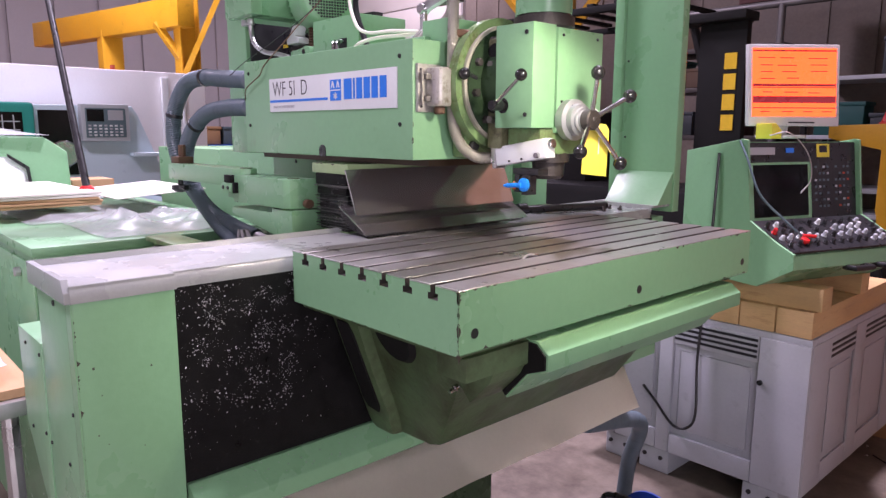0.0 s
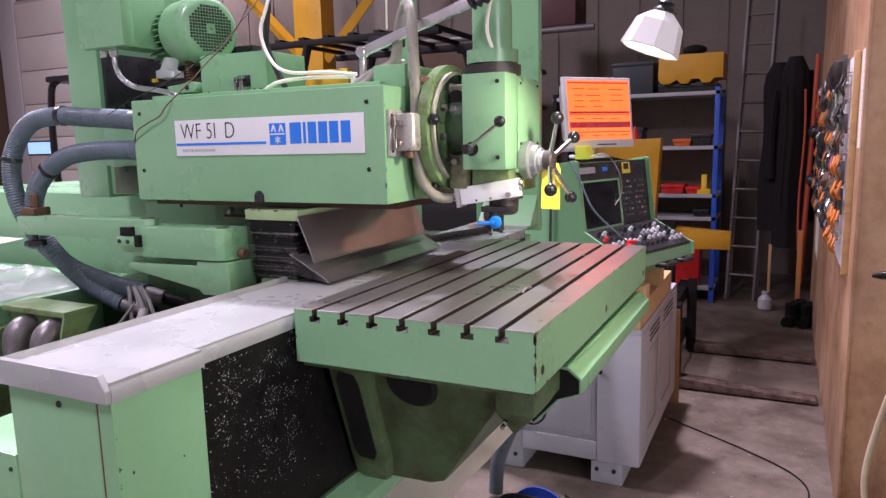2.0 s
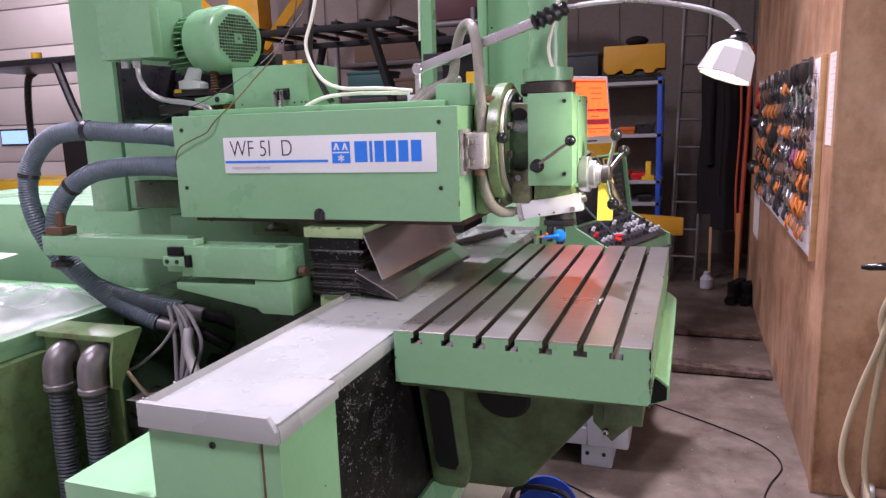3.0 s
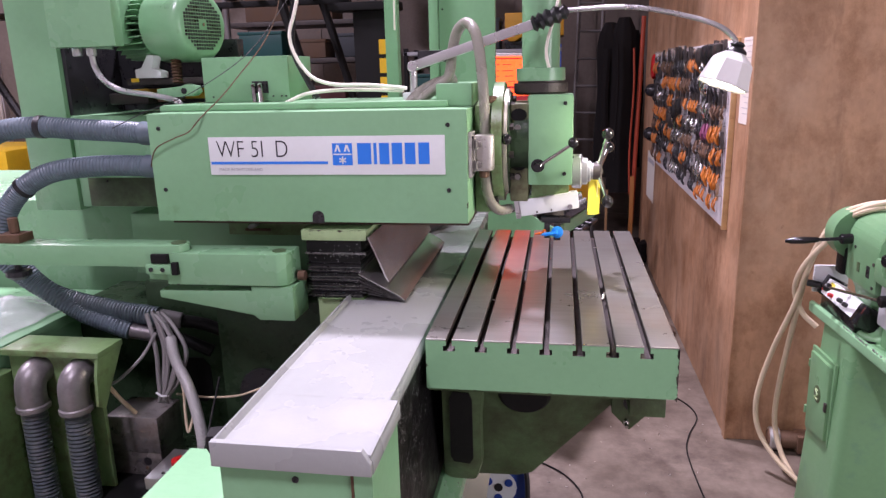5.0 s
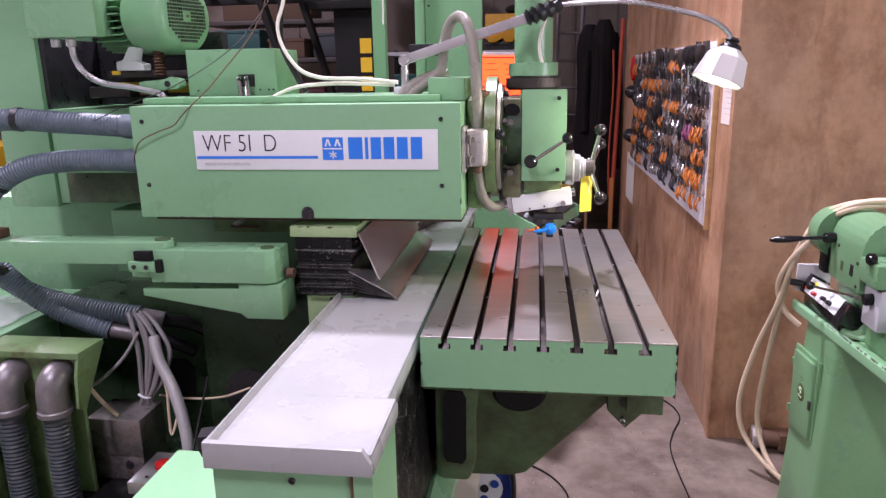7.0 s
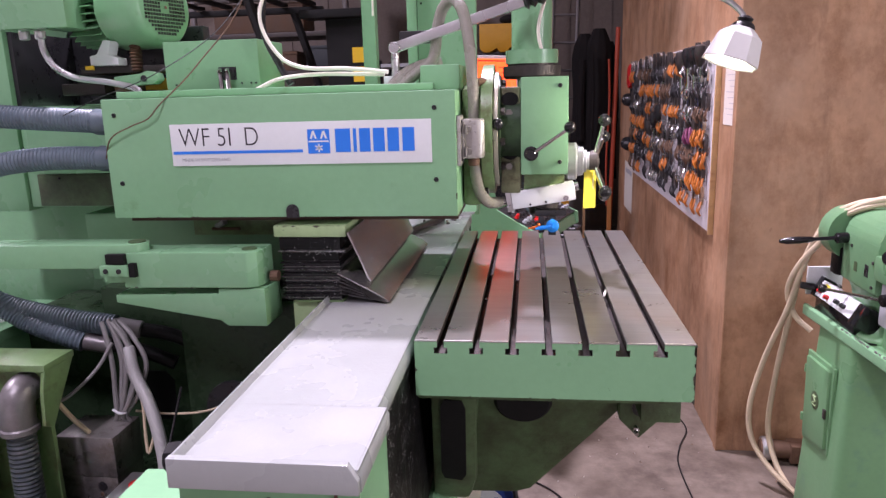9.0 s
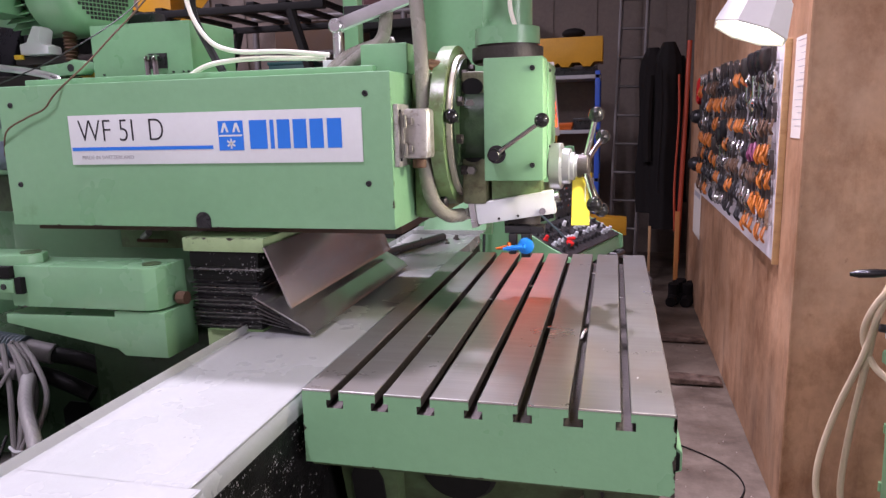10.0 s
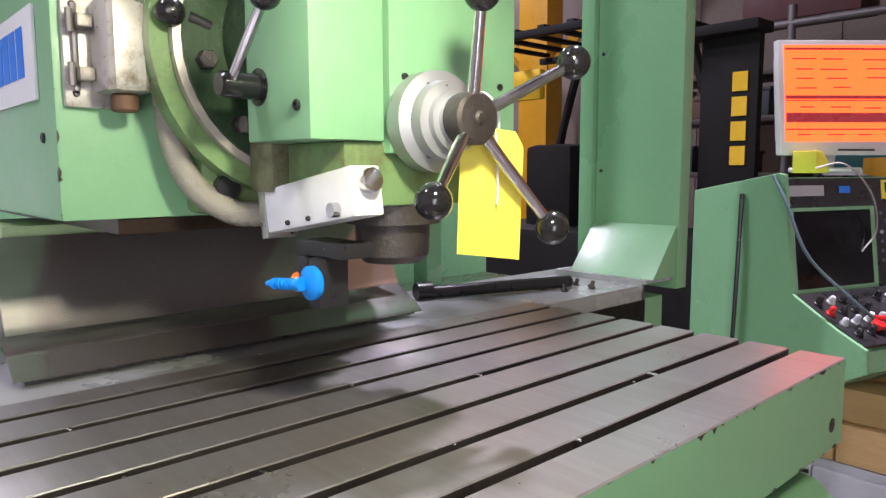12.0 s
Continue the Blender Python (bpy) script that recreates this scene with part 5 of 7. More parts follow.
for u in (-0.954, -0.842):
    e = part("pipe_elbow", tube([(u, 0.27, 1.150), (u, 0.235, 1.150), (u, 0.212, 1.140), (u, 0.203, 1.115), (u, 0.203, 1.075)], 0.034, 6, 16), ELBOW, shelf, "dull grey pipe elbow")
    part("pipe_collar", rod((u, 0.203, 1.082), (u, 0.203, 1.066), 0.0375, 18, edge=0.003), ELBOW, e)
    part("drain_hose", tube([(u, 0.203, 1.07), (u + 0.004, 0.195, 0.90), (u + 0.015, 0.185, 0.65), (u + 0.02, 0.18, 0.3)], 0.029, 8, 14, ribs=1, pitch=0.0095, deep=0.0022), HOSE_DARK, shelf, "dark grey ribbed drain hose")

# enamel knocked off along the edges
def chipped(a, b, n1, n2, count, size, seed):
    """Small bare spots along the edge a-b, on the two faces with inward directions n1, n2 (each face's way from the edge)."""
    r = random.Random(seed)
    bm = bmesh.new()
    a, b, n1, n2 = Vector(a), Vector(b), Vector(n1), Vector(n2)
    along = (b - a).normalized()
    for k in range(count):
        c = a.lerp(b, r.random() ** r.choice((0.6, 1.0, 1.6)))
        s = size * r.choice((0.35, 0.5, 0.6, 1.0, 1.7))
        for way, out in ((n1, -n2), (n2, -n1)):
            if r.random() < 0.25:
                continue
            run = s * r.uniform(0.8, 2.4)
            low = [c + along * (u * run) + way * (s * d) + out * 0.0004 for u, d in ((-1, 0), (-0.6, r.uniform(0.2, 0.7)), (-0.1, r.uniform(0.5, 1.3)), (0.45, r.uniform(0.2, 0.9)), (1, 0))]
            f = bm.faces.new([bm.verts.new(p) for p in low])
    ob = part("chipped_edge", bm, CHIP, mill, "dark bare spots in the enamel", smooth=0)
    ob["kind"] = "stuff"


W_, Y0_, Y1_, ZT_, ZB_ = WIDE, TY, TY + LONG, TOP, TOP - THICK
chipped((W_, Y0_, ZT_ - 0.0015), (W_, Y1_, ZT_ - 0.0015), (0, 0, -1), (-1, 0, 0), 46, 0.0028, 1)
chipped((W_, Y0_, ZB_ + 0.003), (W_, Y1_, ZB_ + 0.003), (0, 0, 1), (-1, 0, 0), 30, 0.0025, 2)
chipped((W_, Y0_, ZB_), (W_, Y0_, ZT_), (0, 1, 0), (-1, 0, 0), 22, 0.003, 3)
chipped((0, Y0_, ZB_), (W_, Y0_, ZB_), (0, 0, 1), (0, 1, 0), 16, 0.002, 4)
chipped((0, Y0_, ZB_), (0, Y0_, ZT_), (1, 0, 0), (0, 1, 0), 10, 0.002, 5)
chipped((-0.003, -0.26, 0.3), (-0.003, -0.26, 1.255), (0, 1, 0), (-1, 0, 0), 40, 0.0028, 6)
chipped((-0.003, -0.09, 0.3), (-0.003, -0.09, 1.24), (0, -1, 0), (-1, 0, 0), 22, 0.002, 7)
chipped((-0.236, -0.26, 1.256), (-0.003, -0.26, 1.256), (0, 0, -1), (0, 1, 0), 14, 0.002, 8)
chipped((0.055, 0.42, 1.475), (0.055, 0.42, 1.732), (-1, 0, 0), (0, 1, 0), 8, 0.0018, 9)
chipped((-0.709, 0.42, 1.475), (0.055, 0.42, 1.475), (0, 0, 1), (0, 1, 0), 14, 0.0018, 10)
chipped((-0.345, 0.415, 1.457), (-0.186, 0.415, 1.457), (0, 0, -1), (0, 1, 0), 16, 0.003, 11)
chipped((0.511, TY + 0.19, 1.134), (0.511, TY + 0.9, 1.134), (0, 0, 1), (-1, 0, 0), 16, 0.002, 12)
chipped((-0.66, 0.345, 1.336), (-0.385, 0.35, 1.336), (0, 0, 1), (0, 1, 0), 8, 0.0018, 13)

# ---------------------------------------------------------------- pallet box, timber, console, monitor
pbox = thing("pallet_box", "scuffed grey plastic pallet box on skids, timber on its rim", "pallet box", base=(-0.1, 2.7, 0))
BX0, BX1, BY0, BY1 = -0.60, 0.285, 2.20, 3.30
part("shell", tub(BX0, BX1, BY0, BY1, 0.11, 0.725, 0.03), BOX_GREY, pbox, smooth=0)
for x0, x1, y0, y1 in ((BX0 - 0.008, BX1 + 0.008, BY0 - 0.008, BY0 + 0.035), (BX0 - 0.008, BX1 + 0.008, BY1 - 0.035, BY1 + 0.008), (BX0 - 0.008, BX0 + 0.035, BY0 + 0.0355, BY1 - 0.0355), (BX1 - 0.035, BX1 + 0.008, BY0 + 0.0355, BY1 - 0.0355)):
    part("rim", box(x0, x1, y0, y1, 0.7255, 0.76, 0.006), BOX_GREY, pbox)
# moulded posts and bands that frame sunken panels
for x0, x1 in ((BX0, BX0 + 0.05), (-0.335, -0.27), (0.10, BX1 + 0.012)):
    part("rib", box(x0, x1, BY0 - 0.022, BY0 - 0.0003, 0.112, 0.735, 0.010), BOX_GREY, pbox)
for x0, x1 in ((BX0 + 0.0505, -0.3355), (-0.2695, 0.0995)):
    for z0, z1 in ((0.112, 0.205), (0.625, 0.735)):
        part("rib", box(x0, x1, BY0 - 0.020, BY0 - 0.0006, z0, z1, 0.010), BOX_GREY, pbox)
    part("panel", box(x0 + 0.03, x1 - 0.03, BY0 - 0.008, BY0 - 0.0006, 0.235, 0.595, 0.007), BOX_GREY, pbox)
    for k in range(4):
        part("vent_slot", box(x0 + 0.006, x1 - 0.006, BY0 - 0.0225, BY0 - 0.0198, 0.645 + k * 0.0225, 0.656 + k * 0.0225), INK, pbox, "dark vent slot")
for y0, y1 in ((BY0 - 0.0215, BY0 + 0.19), (BY0 + 0.46, BY0 + 0.60), (BY0 + 0.92, BY1)):
    part("rib", box(BX1 + 0.0003, BX1 + 0.0118, y0 + 0.022, y1, 0.112, 0.735, 0.005), BOX_GREY, pbox)
for y0, y1 in ((BY0 + 0.1905, BY0 + 0.4815), (BY0 + 0.6005, BY0 + 0.9415)):
    for z0, z1 in ((0.112, 0.205), (0.625, 0.735)):
        part("rib", box(BX1 + 0.0006, BX1 + 0.0105, y0, y1 - 0.0005, z0, z1, 0.005), BOX_GREY, pbox)
    part("panel", box(BX1 + 0.0006, BX1 + 0.006, y0 + 0.03, y1 - 0.03, 0.235, 0.595, 0.004), BOX_GREY, pbox)
    for k in range(3):
        part("vent_slot", box(BX1 + 0.0100, BX1 + 0.0122, y0 + 0.008, y1 - 0.008, 0.650 + k * 0.0245, 0.661 + k * 0.0245), INK, pbox, "dark vent slot")
for x in (BX0, -0.415, -0.22 + 0.29):
    foot = part("skid", box(x, x + 0.15, BY0 - 0.01, BY1 + 0.01, 0.0, 0.1098, 0.01), BOX_GREY, pbox)
    for u in (0.03, 0.11):
        part("bolt", rod((x + u, BY0 - 0.01, 0.07), (x + u, BY0 - 0.016, 0.07), 0.010, 12), BLACK, foot)
part("bolt", rod((0.115, BY0 - 0.022, 0.55), (0.115, BY0 - 0.03, 0.55), 0.011, 12), BLACK, pbox)


def timber(x0, x1, y0, y1, z0, z1, label="sawn pale pine block on the grey pallet box"):
    return thing("timber_block", label, "timber", box(x0, x1, y0, y1, z0, z1, 0.004), WOOD_PALE, group="timber under the console")


for x0, x1, y1 in ((-0.292, -0.136, 2.95), (-0.130, 0.002, 3.0), (0.007, 0.146, 2.9), (0.152, 0.287, 3.12)):
    timber(x0, x1, 2.19, y1, 0.762, 0.866)
timber(-0.32, 0.305, 2.215, 2.315, 0.8675, 0.955, "long pale pine beam across the pallet box")
timber(-0.32, 0.30, 2.66, 2.76, 0.8675, 0.955, "long pale pine beam across the pallet box")
timber(-0.45, -0.33, 2.195, 2.9, 0.762, 0.80)

# console: green case whose face looks over the table's side
con = thing("control_console", "green control console with black screen and key panel, on timber", "control console", base=(0.0, 2.4, 0.956))
AX = Vector((0.204, 0.613, 0)).normalized()      # along the face
OUT = Vector((AX.y, -AX.x, 0))                    # out of the face
ORI = Vector((0.003, 2.131, 0.956))


def con_m():
    """Frame of the case: first axis out of the face, second along it, third up."""
    m = Matrix((OUT, AX, Vector((0, 0, 1)))).transposed().to_4x4()
    return Matrix.Translation(ORI) @ m


CM = con_m()
LEN = 0.645
side = [(-0.30, 0.0), (-0.30, 0.50), (0.0, 0.555), (0.045, 0.24), (0.16, 0.165), (0.25, 0.15), (0.26, 0.09), (0.10, 0.0)]


def con_prism(pts, a, b, bevel=0.0):
    return prism([(p[0], p[1]) for p in pts], "y", a, b, bevel, turn=CM)


case = part("case", con_prism([(-0.30, 0.0), (-0.30, 0.50), (-0.012, 0.545), (0.03, 0.23), (0.24, 0.135), (0.25, 0.085), (0.10, 0.0)], 0.012, LEN - 0.012), GREEN, con, "green sheet case", smooth=0)
for a, b in ((0.0, 0.0115), (LEN - 0.0115, LEN)):
    part("side_panel", con_prism([(-0.305, -0.002), (-0.305, 0.505), (-0.01, 0.557), (0.012, 0.553), (0.052, 0.245), (0.175, 0.180), (0.258, 0.145), (0.262, 0.088), (0.105, -0.002)], a, b, 0.002), GREEN, con, smooth=0)


def on_face(s, h, lift=0.0):
    """A point on the sloping face: s along it, h from 0 (foot) to 1 (top)."""
    p = Vector((0.031, 0, 0.232)).lerp(Vector((-0.011, 0, 0.545)), h)
    n = Vector((0.313, 0, 0.042)).normalized()
    return CM @ (Vector((p.x, s, p.z)) + n * lift)


def face_box(s0, s1, h0, h1, t0, t1):
    bm = bmesh.new()
    vs = [bm.verts.new(on_face(s, h, t)) for s in (s0, s1) for h in (h0, h1) for t in (t0, t1)]
    for f in ((0, 1, 3, 2), (4, 6, 7, 5), (0, 4, 5, 1), (2, 3, 7, 6), (0, 2, 6, 4), (1, 5, 7, 3)):
        bm.faces.new([vs[i] for i in f])
    return bm


panel = part("key_panel", face_box(0.014, LEN - 0.014, 0.0, 0.99, 0.0005, 0.004), BLACK, con, "black key panel")
bezel = part("screen_surround", face_box(0.02, 0.355, 0.02, 0.74, 0.0042, 0.012), GREEN, con)
part("screen", face_box(0.036, 0.335, 0.06, 0.71, 0.0122, 0.0135), GLASS_BLACK, bezel, "switched-off black screen")
part("badge", face_box(0.03, 0.165, 0.84, 0.93, 0.0042, 0.0052), GREY_INK, panel, "pale grey badge")
part("badge", face_box(0.225, 0.27, 0.86, 0.92, 0.0042, 0.0052), BLUE, panel)
warn = part("warning_label", face_box(0.40, 0.475, 0.80, 0.97, 0.0042, 0.0052), YELLOW_PAPER, panel, "yellow warning label")
part("triangle", face_box(0.415, 0.460, 0.86, 0.95, 0.0054, 0.0060), INK, warn)
for r in range(7):
    for c in range(9):
        if (r * 7 + c * 3) % 5 == 0 or (c == 4):
            continue
        s, h = 0.385 + c * 0.024, 0.15 + r * 0.085
        part("key", face_box(s, s + 0.012, h, h + 0.028, 0.0042, 0.0062), RED_DULL if c > 5 and (r + c) % 3 == 0 else GREY_PANEL if (r + c) % 4 == 0 else SLATE, panel)
# sloping desk with switches
desk = part("switch_desk", con_prism([(0.05, 0.236), (0.052, 0.243), (0.243, 0.150), (0.241, 0.143)], 0.013, LEN - 0.013), BLACK, con, "black switch desk")
dn = Vector((0.093, 0, 0.191)).normalized()
rng = random.Random(5)
for r in range(4):
    for c in range(13):
        if rng.random() < 0.12:
            continue
        p = Vector((0.075, 0, 0.2325)).lerp(Vector((0.225, 0, 0.159)), (r + 0.5) / 4)
        a = CM @ Vector((p.x, 0.04 + c * 0.046 + rng.uniform(-0.004, 0.004), p.z))
        w = (CM.to_3x3() @ dn)
        kind = rng.random()
        mat = RED if kind < 0.02 else WHITE if kind < 0.14 else GREY_PANEL if kind < 0.50 else BLACK
        h = 0.012 + 0.012 * rng.random()
        part("switch", lathe(a, a + w, [(0, 0.011), (0.004, 0.011), (0.005, 0.0085), (h, 0.0075), (h + 0.003, 0.005)], 12), mat, desk)
big = CM @ Vector((0.20, 0.12, 0.174))
part("stop_button", lathe(big, big + CM.to_3x3() @ dn, [(0, 0.010), (0.008, 0.010), (0.009, 0.017), (0.018, 0.016), (0.021, 0.009)], 20), RED, desk, "red stop button")
for s in (0.36, 0.53):
    a, b = CM @ Vector((0.235, s - 0.05, 0.075)), CM @ Vector((0.235, s + 0.05, 0.075))
    part("handle", tube([a, a + OUT * 0.045, b + OUT * 0.045, b], 0.011, 1, 10), BLACK, con, "black pull handle")
part("cable", tube([CM @ Vector((-0.02, -0.004, 0.55)), CM @ Vector((0.03, -0.012, 0.48)), CM @ Vector((0.10, -0.01, 0.35)), CM @ Vector((0.17, 0.06, 0.25)), CM @ Vector((0.19, 0.12, 0.20))], 0.0045, 8, 8), SLATE, con, "dark thin cable over the console")
part("cable", tube([CM @ Vector((-0.02, 0.15, 0.57)), CM @ Vector((0.03, 0.20, 0.58)), CM @ Vector((0.04, 0.30, 0.50)), CM @ Vector((0.04, 0.33, 0.40)), CM @ Vector((0.03, 0.29, 0.34))], 0.0025, 8, 8), ALU, con, "thin grey wire")
part("probe", rod(CM @ Vector((0.19, 0.12, 0.20)), CM @ Vector((0.20, 0.18, 0.195)), 0.007, 10), RED, con, "red plug")
part("cable", tube([CM @ Vector((-0.12, -0.006, 0.50)), CM @ Vector((-0.12, -0.012, 0.30)), CM @ Vector((-0.13, -0.012, 0.02)), (-0.15, 2.17, 0.60), (-0.14, 2.165, 0.35), (-0.17, 2.16, 0.27), (-0.24, 2.16, 0.26), (-0.33, 2.165, 0.34), (-0.40, 2.17, 0.40)], 0.006, 8, 8), BLACK, con, "black cable hanging down the pallet box")

# monitor standing on the console
mon = thing("monitor", "silver computer monitor with a glowing orange screen, standing on the console", "monitor", base=(0.0, 2.5, 1.5))
MU = Vector((0.25, 0.293, 0.0)).normalized()
MN = Vector((MU.y, -MU.x, 0))
MV = (Vector((0, 0, 1)) - MN * 0.10 + MU * -0.02).normalized()
MO = Vector((-0.121, 2.369, 1.897))
MM = Matrix.Translation(MO) @ Matrix((MU, -MN, MV)).transposed().to_4x4()
MW, MH = 0.385, 0.335


def mon_box(x0, x1, z0, z1, y0, y1, bevel=0.0):
    return box(x0, x1, y0, y1, z0, z1, bevel, turn=MM)


part("back", mon_box(0.03, MW - 0.03, -MH + 0.03, -0.03, 0.03, 0.10, 0.02), ALU, mon)
part("bezel", mon_box(0, MW, -MH, 0, 0.0, 0.029, 0.006), SILVER, mon, "silver plastic surround")
scr = part("screen", mon_box(0.016, MW - 0.016, -0.295, -0.016, -0.003, -0.0005), SCREEN, mon, "glowing orange screen")
for z0, z1 in ((-0.030, -0.024), (-0.172, -0.162), (-0.178, -0.175), (-0.24, -0.212), (-0.262, -0.258)):
    part("screen_bar", mon_box(0.018, MW - 0.018, z0, z1, -0.0042, -0.0032), SCREEN_DARK, scr, "dark line on the screen")
for k, (u, w, z) in enumerate(((0.04, 0.07, -0.055), (0.13, 0.06, -0.056), (0.25, 0.08, -0.058), (0.05, 0.05, -0.085), (0.12, 0.08, -0.086), (0.26, 0.07, -0.084), (0.05, 0.05, -0.112), (0.14, 0.06, -0.112), (0.26, 0.07, -0.110), (0.05, 0.06, -0.14), (0.16, 0.05, -0.138), (0.06, 0.04, -0.195), (0.15, 0.06, -0.195), (0.25, 0.05, -0.198), (0.05, 0.04, -0.275), (0.14, 0.05, -0.275), (0.23, 0.04, -0.275), (0.31, 0.04, -0.275))):
    part("screen_bar", mon_box(u, u + w, z - 0.0022, z + 0.0014, -0.0042, -0.0032), SCREEN_DARK, scr)
part("button_strip", mon_box(0.17, 0.28, -MH + 0.012, -MH + 0.018, -0.002, -0.0003), BLACK, mon)
mc = MM @ Vector((MW / 2, 0.07, -MH + 0.05))
part("neck", rod(mc, (mc.x - 0.02, mc.y + 0.02, 1.515), 0.022, 14), SILVER, mon)
part("foot", rod((mc.x - 0.02, mc.y + 0.02, 1.513), (mc.x - 0.02, mc.y + 0.02, 1.528), 0.10, 28, edge=0.004), SILVER, mon)
thing("wedge", "yellow block propping the monitor on the console", "wedge", prism([(2.36, 1.512), (2.36, 1.575), (2.40, 1.575), (2.46, 1.545), (2.46, 1.512)], "x", -0.06, 0.005, 0.003), YELLOW_PAPER)

# ---------------------------------------------------------------- bench lathe with coiled hose
lathe_m = thing("bench_lathe", "pale green small lathe with a handle, on a green steel stand", "lathe", base=(1.7, 1.4, 0))
# pedestal with rounded corners, wider at the floor
ped = bmesh.new()
rings = []
for z, x0, y0, y1 in ((0.0, 1.252, 1.325, 1.705), (0.05, 1.254, 1.328, 1.70), (0.55, 1.270, 1.348, 1.675), (0.852, 1.281, 1.358, 1.660)):
    r = 0.035
    ring = []
    for cx, cy, a0 in ((x0 + r, y1 - r, 90), (x0 + r, y0 + r, 180), (1.78 - r, y0 + r, 270), (1.78 - r, y1 - r, 0)):
        for k in range(5):
            a = radians(a0 + 22.5 * k)
            ring.append(ped.verts.new((cx + r * math.cos(a), cy + r * math.sin(a), z)))
    rings.append(ring)
for a, b in zip(rings, rings[1:]):
    for k in range(20):
        ped.faces.new((a[k], a[(k + 1) % 20], b[(k + 1) % 20], b[k]))
ped.faces.new(rings[0][::-1])
ped.faces.new(rings[-1])
stand = part("stand", ped, GREEN_BLUE, lathe_m, "pale green cast pedestal", smooth=50)
# near overhang is unseen, lengthened to shade the pedestal
part("bench_top", prism([(1.266, 1.748), (1.85, 1.748), (1.85, 0.70), (1.318, 0.70)], "z", 0.8525, 0.873, 0.003), GREEN_BLUE, lathe_m)
lip = prism([(0.0, 0.848), (0.004, 0.8425), (0.030, 0.8425), (0.030, 0.8735), (0.020, 0.8765), (0.016, 0.886), (0.006, 0.888), (0.0, 0.880)], "y", 0.70, 1.752, 0.0015)
for v in lip.verts:
    v.co.x += 1.258 + (1.752 - v.co.y) * 0.052
part("top_lip", lip, GREEN_CHIP, lathe_m, "worn raised lip of the lathe's chip tray")
lip_bm = bmesh.new()
lr = random.Random(31)
for k in range(34):
    y = lr.uniform(0.95, 1.45)
    u = 1.258 + (1.752 - y) * 0.052
    n = lr.uniform(0.003, 0.011)
    box(u + 0.001, u + 0.001 + lr.uniform(0.002, 0.006), y, y + n, 0.8832, 0.8885, bm=lip_bm)
bare = part("bare_edge", lip_bm, EDGE_STEEL, lathe_m, "bare metal along the tray's lip")
bare["kind"] = "stuff"
hatch = part("hatch", prism([(1.450, 0.425), (1.640, 0.392), (1.655, 0.712), (1.455, 0.722)], "x", 1.250, 1.268, 0.006), GREEN_BLUE, lathe_m, "green hatch with an oval badge")
part("hatch_frame", prism([(1.435, 0.405), (1.662, 0.372), (1.674, 0.728), (1.440, 0.738)], "x", 1.262, 1.2745, 0.003), GREEN_BLUE, lathe_m)
part("badge", lathe((1.2498, 1.545, 0.575), (1.2475, 1.545, 0.575), [(0, 0.034), (0.001, 0.034), (0.0023, 0.028)], 22), GREEN_DIM, hatch, "oval badge in relief")
part("badge_mark", tube([(1.2475, 1.530, 0.592), (1.2465, 1.556, 0.592), (1.2465, 1.535, 0.575), (1.2465, 1.558, 0.560), (1.2475, 1.530, 0.557)], 0.0035, 5, 6), GREEN_PALE, hatch)
part("catch", box(1.244, 1.252, 1.446, 1.462, 0.545, 0.58, 0.002), STEEL_DARK, hatch, "dark catch")
for z in (0.44, 0.64):
    part("hinge", rod((1.258, 1.664, z), (1.258, 1.664, z + 0.03), 0.008, 10), GREEN_BLUE, hatch)
# headstock: arched body on a waisted neck with a flared foot
arch = [(1.300, 1.045)] + [(1.402 - 0.102 * math.cos(radians(a)), 1.195 + 0.105 * math.sin(radians(a))) for a in range(0, 181, 15)] + [(1.504, 1.045)]
hs = part("headstock", prism(arch, "y", 1.305, 1.565, 0.016), GREEN_BLUE, lathe_m, "rounded green headstock", smooth=50)
neck = bmesh.new()
rings = []
for z, gx, gy in ((0.8735, 0.118, 0.150), (0.886, 0.118, 0.150), (0.894, 0.110, 0.142), (0.905, 0.094, 0.126), (0.93, 0.084, 0.116), (0.985, 0.083, 0.114), (1.02, 0.090, 0.120), (1.043, 0.101, 0.127)):
    ring = []
    for k in range(24):
        a = k * math.tau / 24
        c, d = math.cos(a), math.sin(a)
        e = (abs(c) ** 4 + abs(d) ** 4) ** -0.25
        ring.append(neck.verts.new((1.412 + gx * e * c, 1.462 - (0.0 if d < 0 else 0.012) + gy * e * d, z)))
    rings.append(ring)
for a, b in zip(rings, rings[1:]):
    for k in range(24):
        neck.faces.new((a[k], a[(k + 1) % 24], b[(k + 1) % 24], b[k]))
neck.faces.new(rings[0][::-1])
neck.faces.new(rings[-1])
part("neck", neck, GREEN_BLUE, hs, "waisted neck with a flared foot", smooth=60)
# contact shadow under the foot, drawn as a thin black strip
part("foot_gasket", box(1.30, 1.52, 1.322, 1.60, 0.8732, 0.8785), BLACK_OILY, hs, "black strip standing for the shadow under the foot")
part("headstock_cap", lathe((1.345, 1.57, 1.197), (1.345, 1.705, 1.197), [(0, 0.094), (0.085, 0.094), (0.115, 0.080), (0.133, 0.045)], 28), GREEN_BLUE, hs, "rounded belt cover")
part("drive", box(1.292, 1.36, 1.568, 1.635, 1.045, 1.155, 0.012), BLACK_OILY, hs, "dark oily drive")
part("gear_box", box(1.288, 1.42, 1.165, 1.300, 1.105, 1.185, 0.010), GREEN_BLUE, hs, "square gear box")
part("knob", rod((1.276, 1.215, 1.195), (1.300, 1.215, 1.195), 0.020, 18, edge=0.004), BLACK_GLOSS, hs, "black knob")
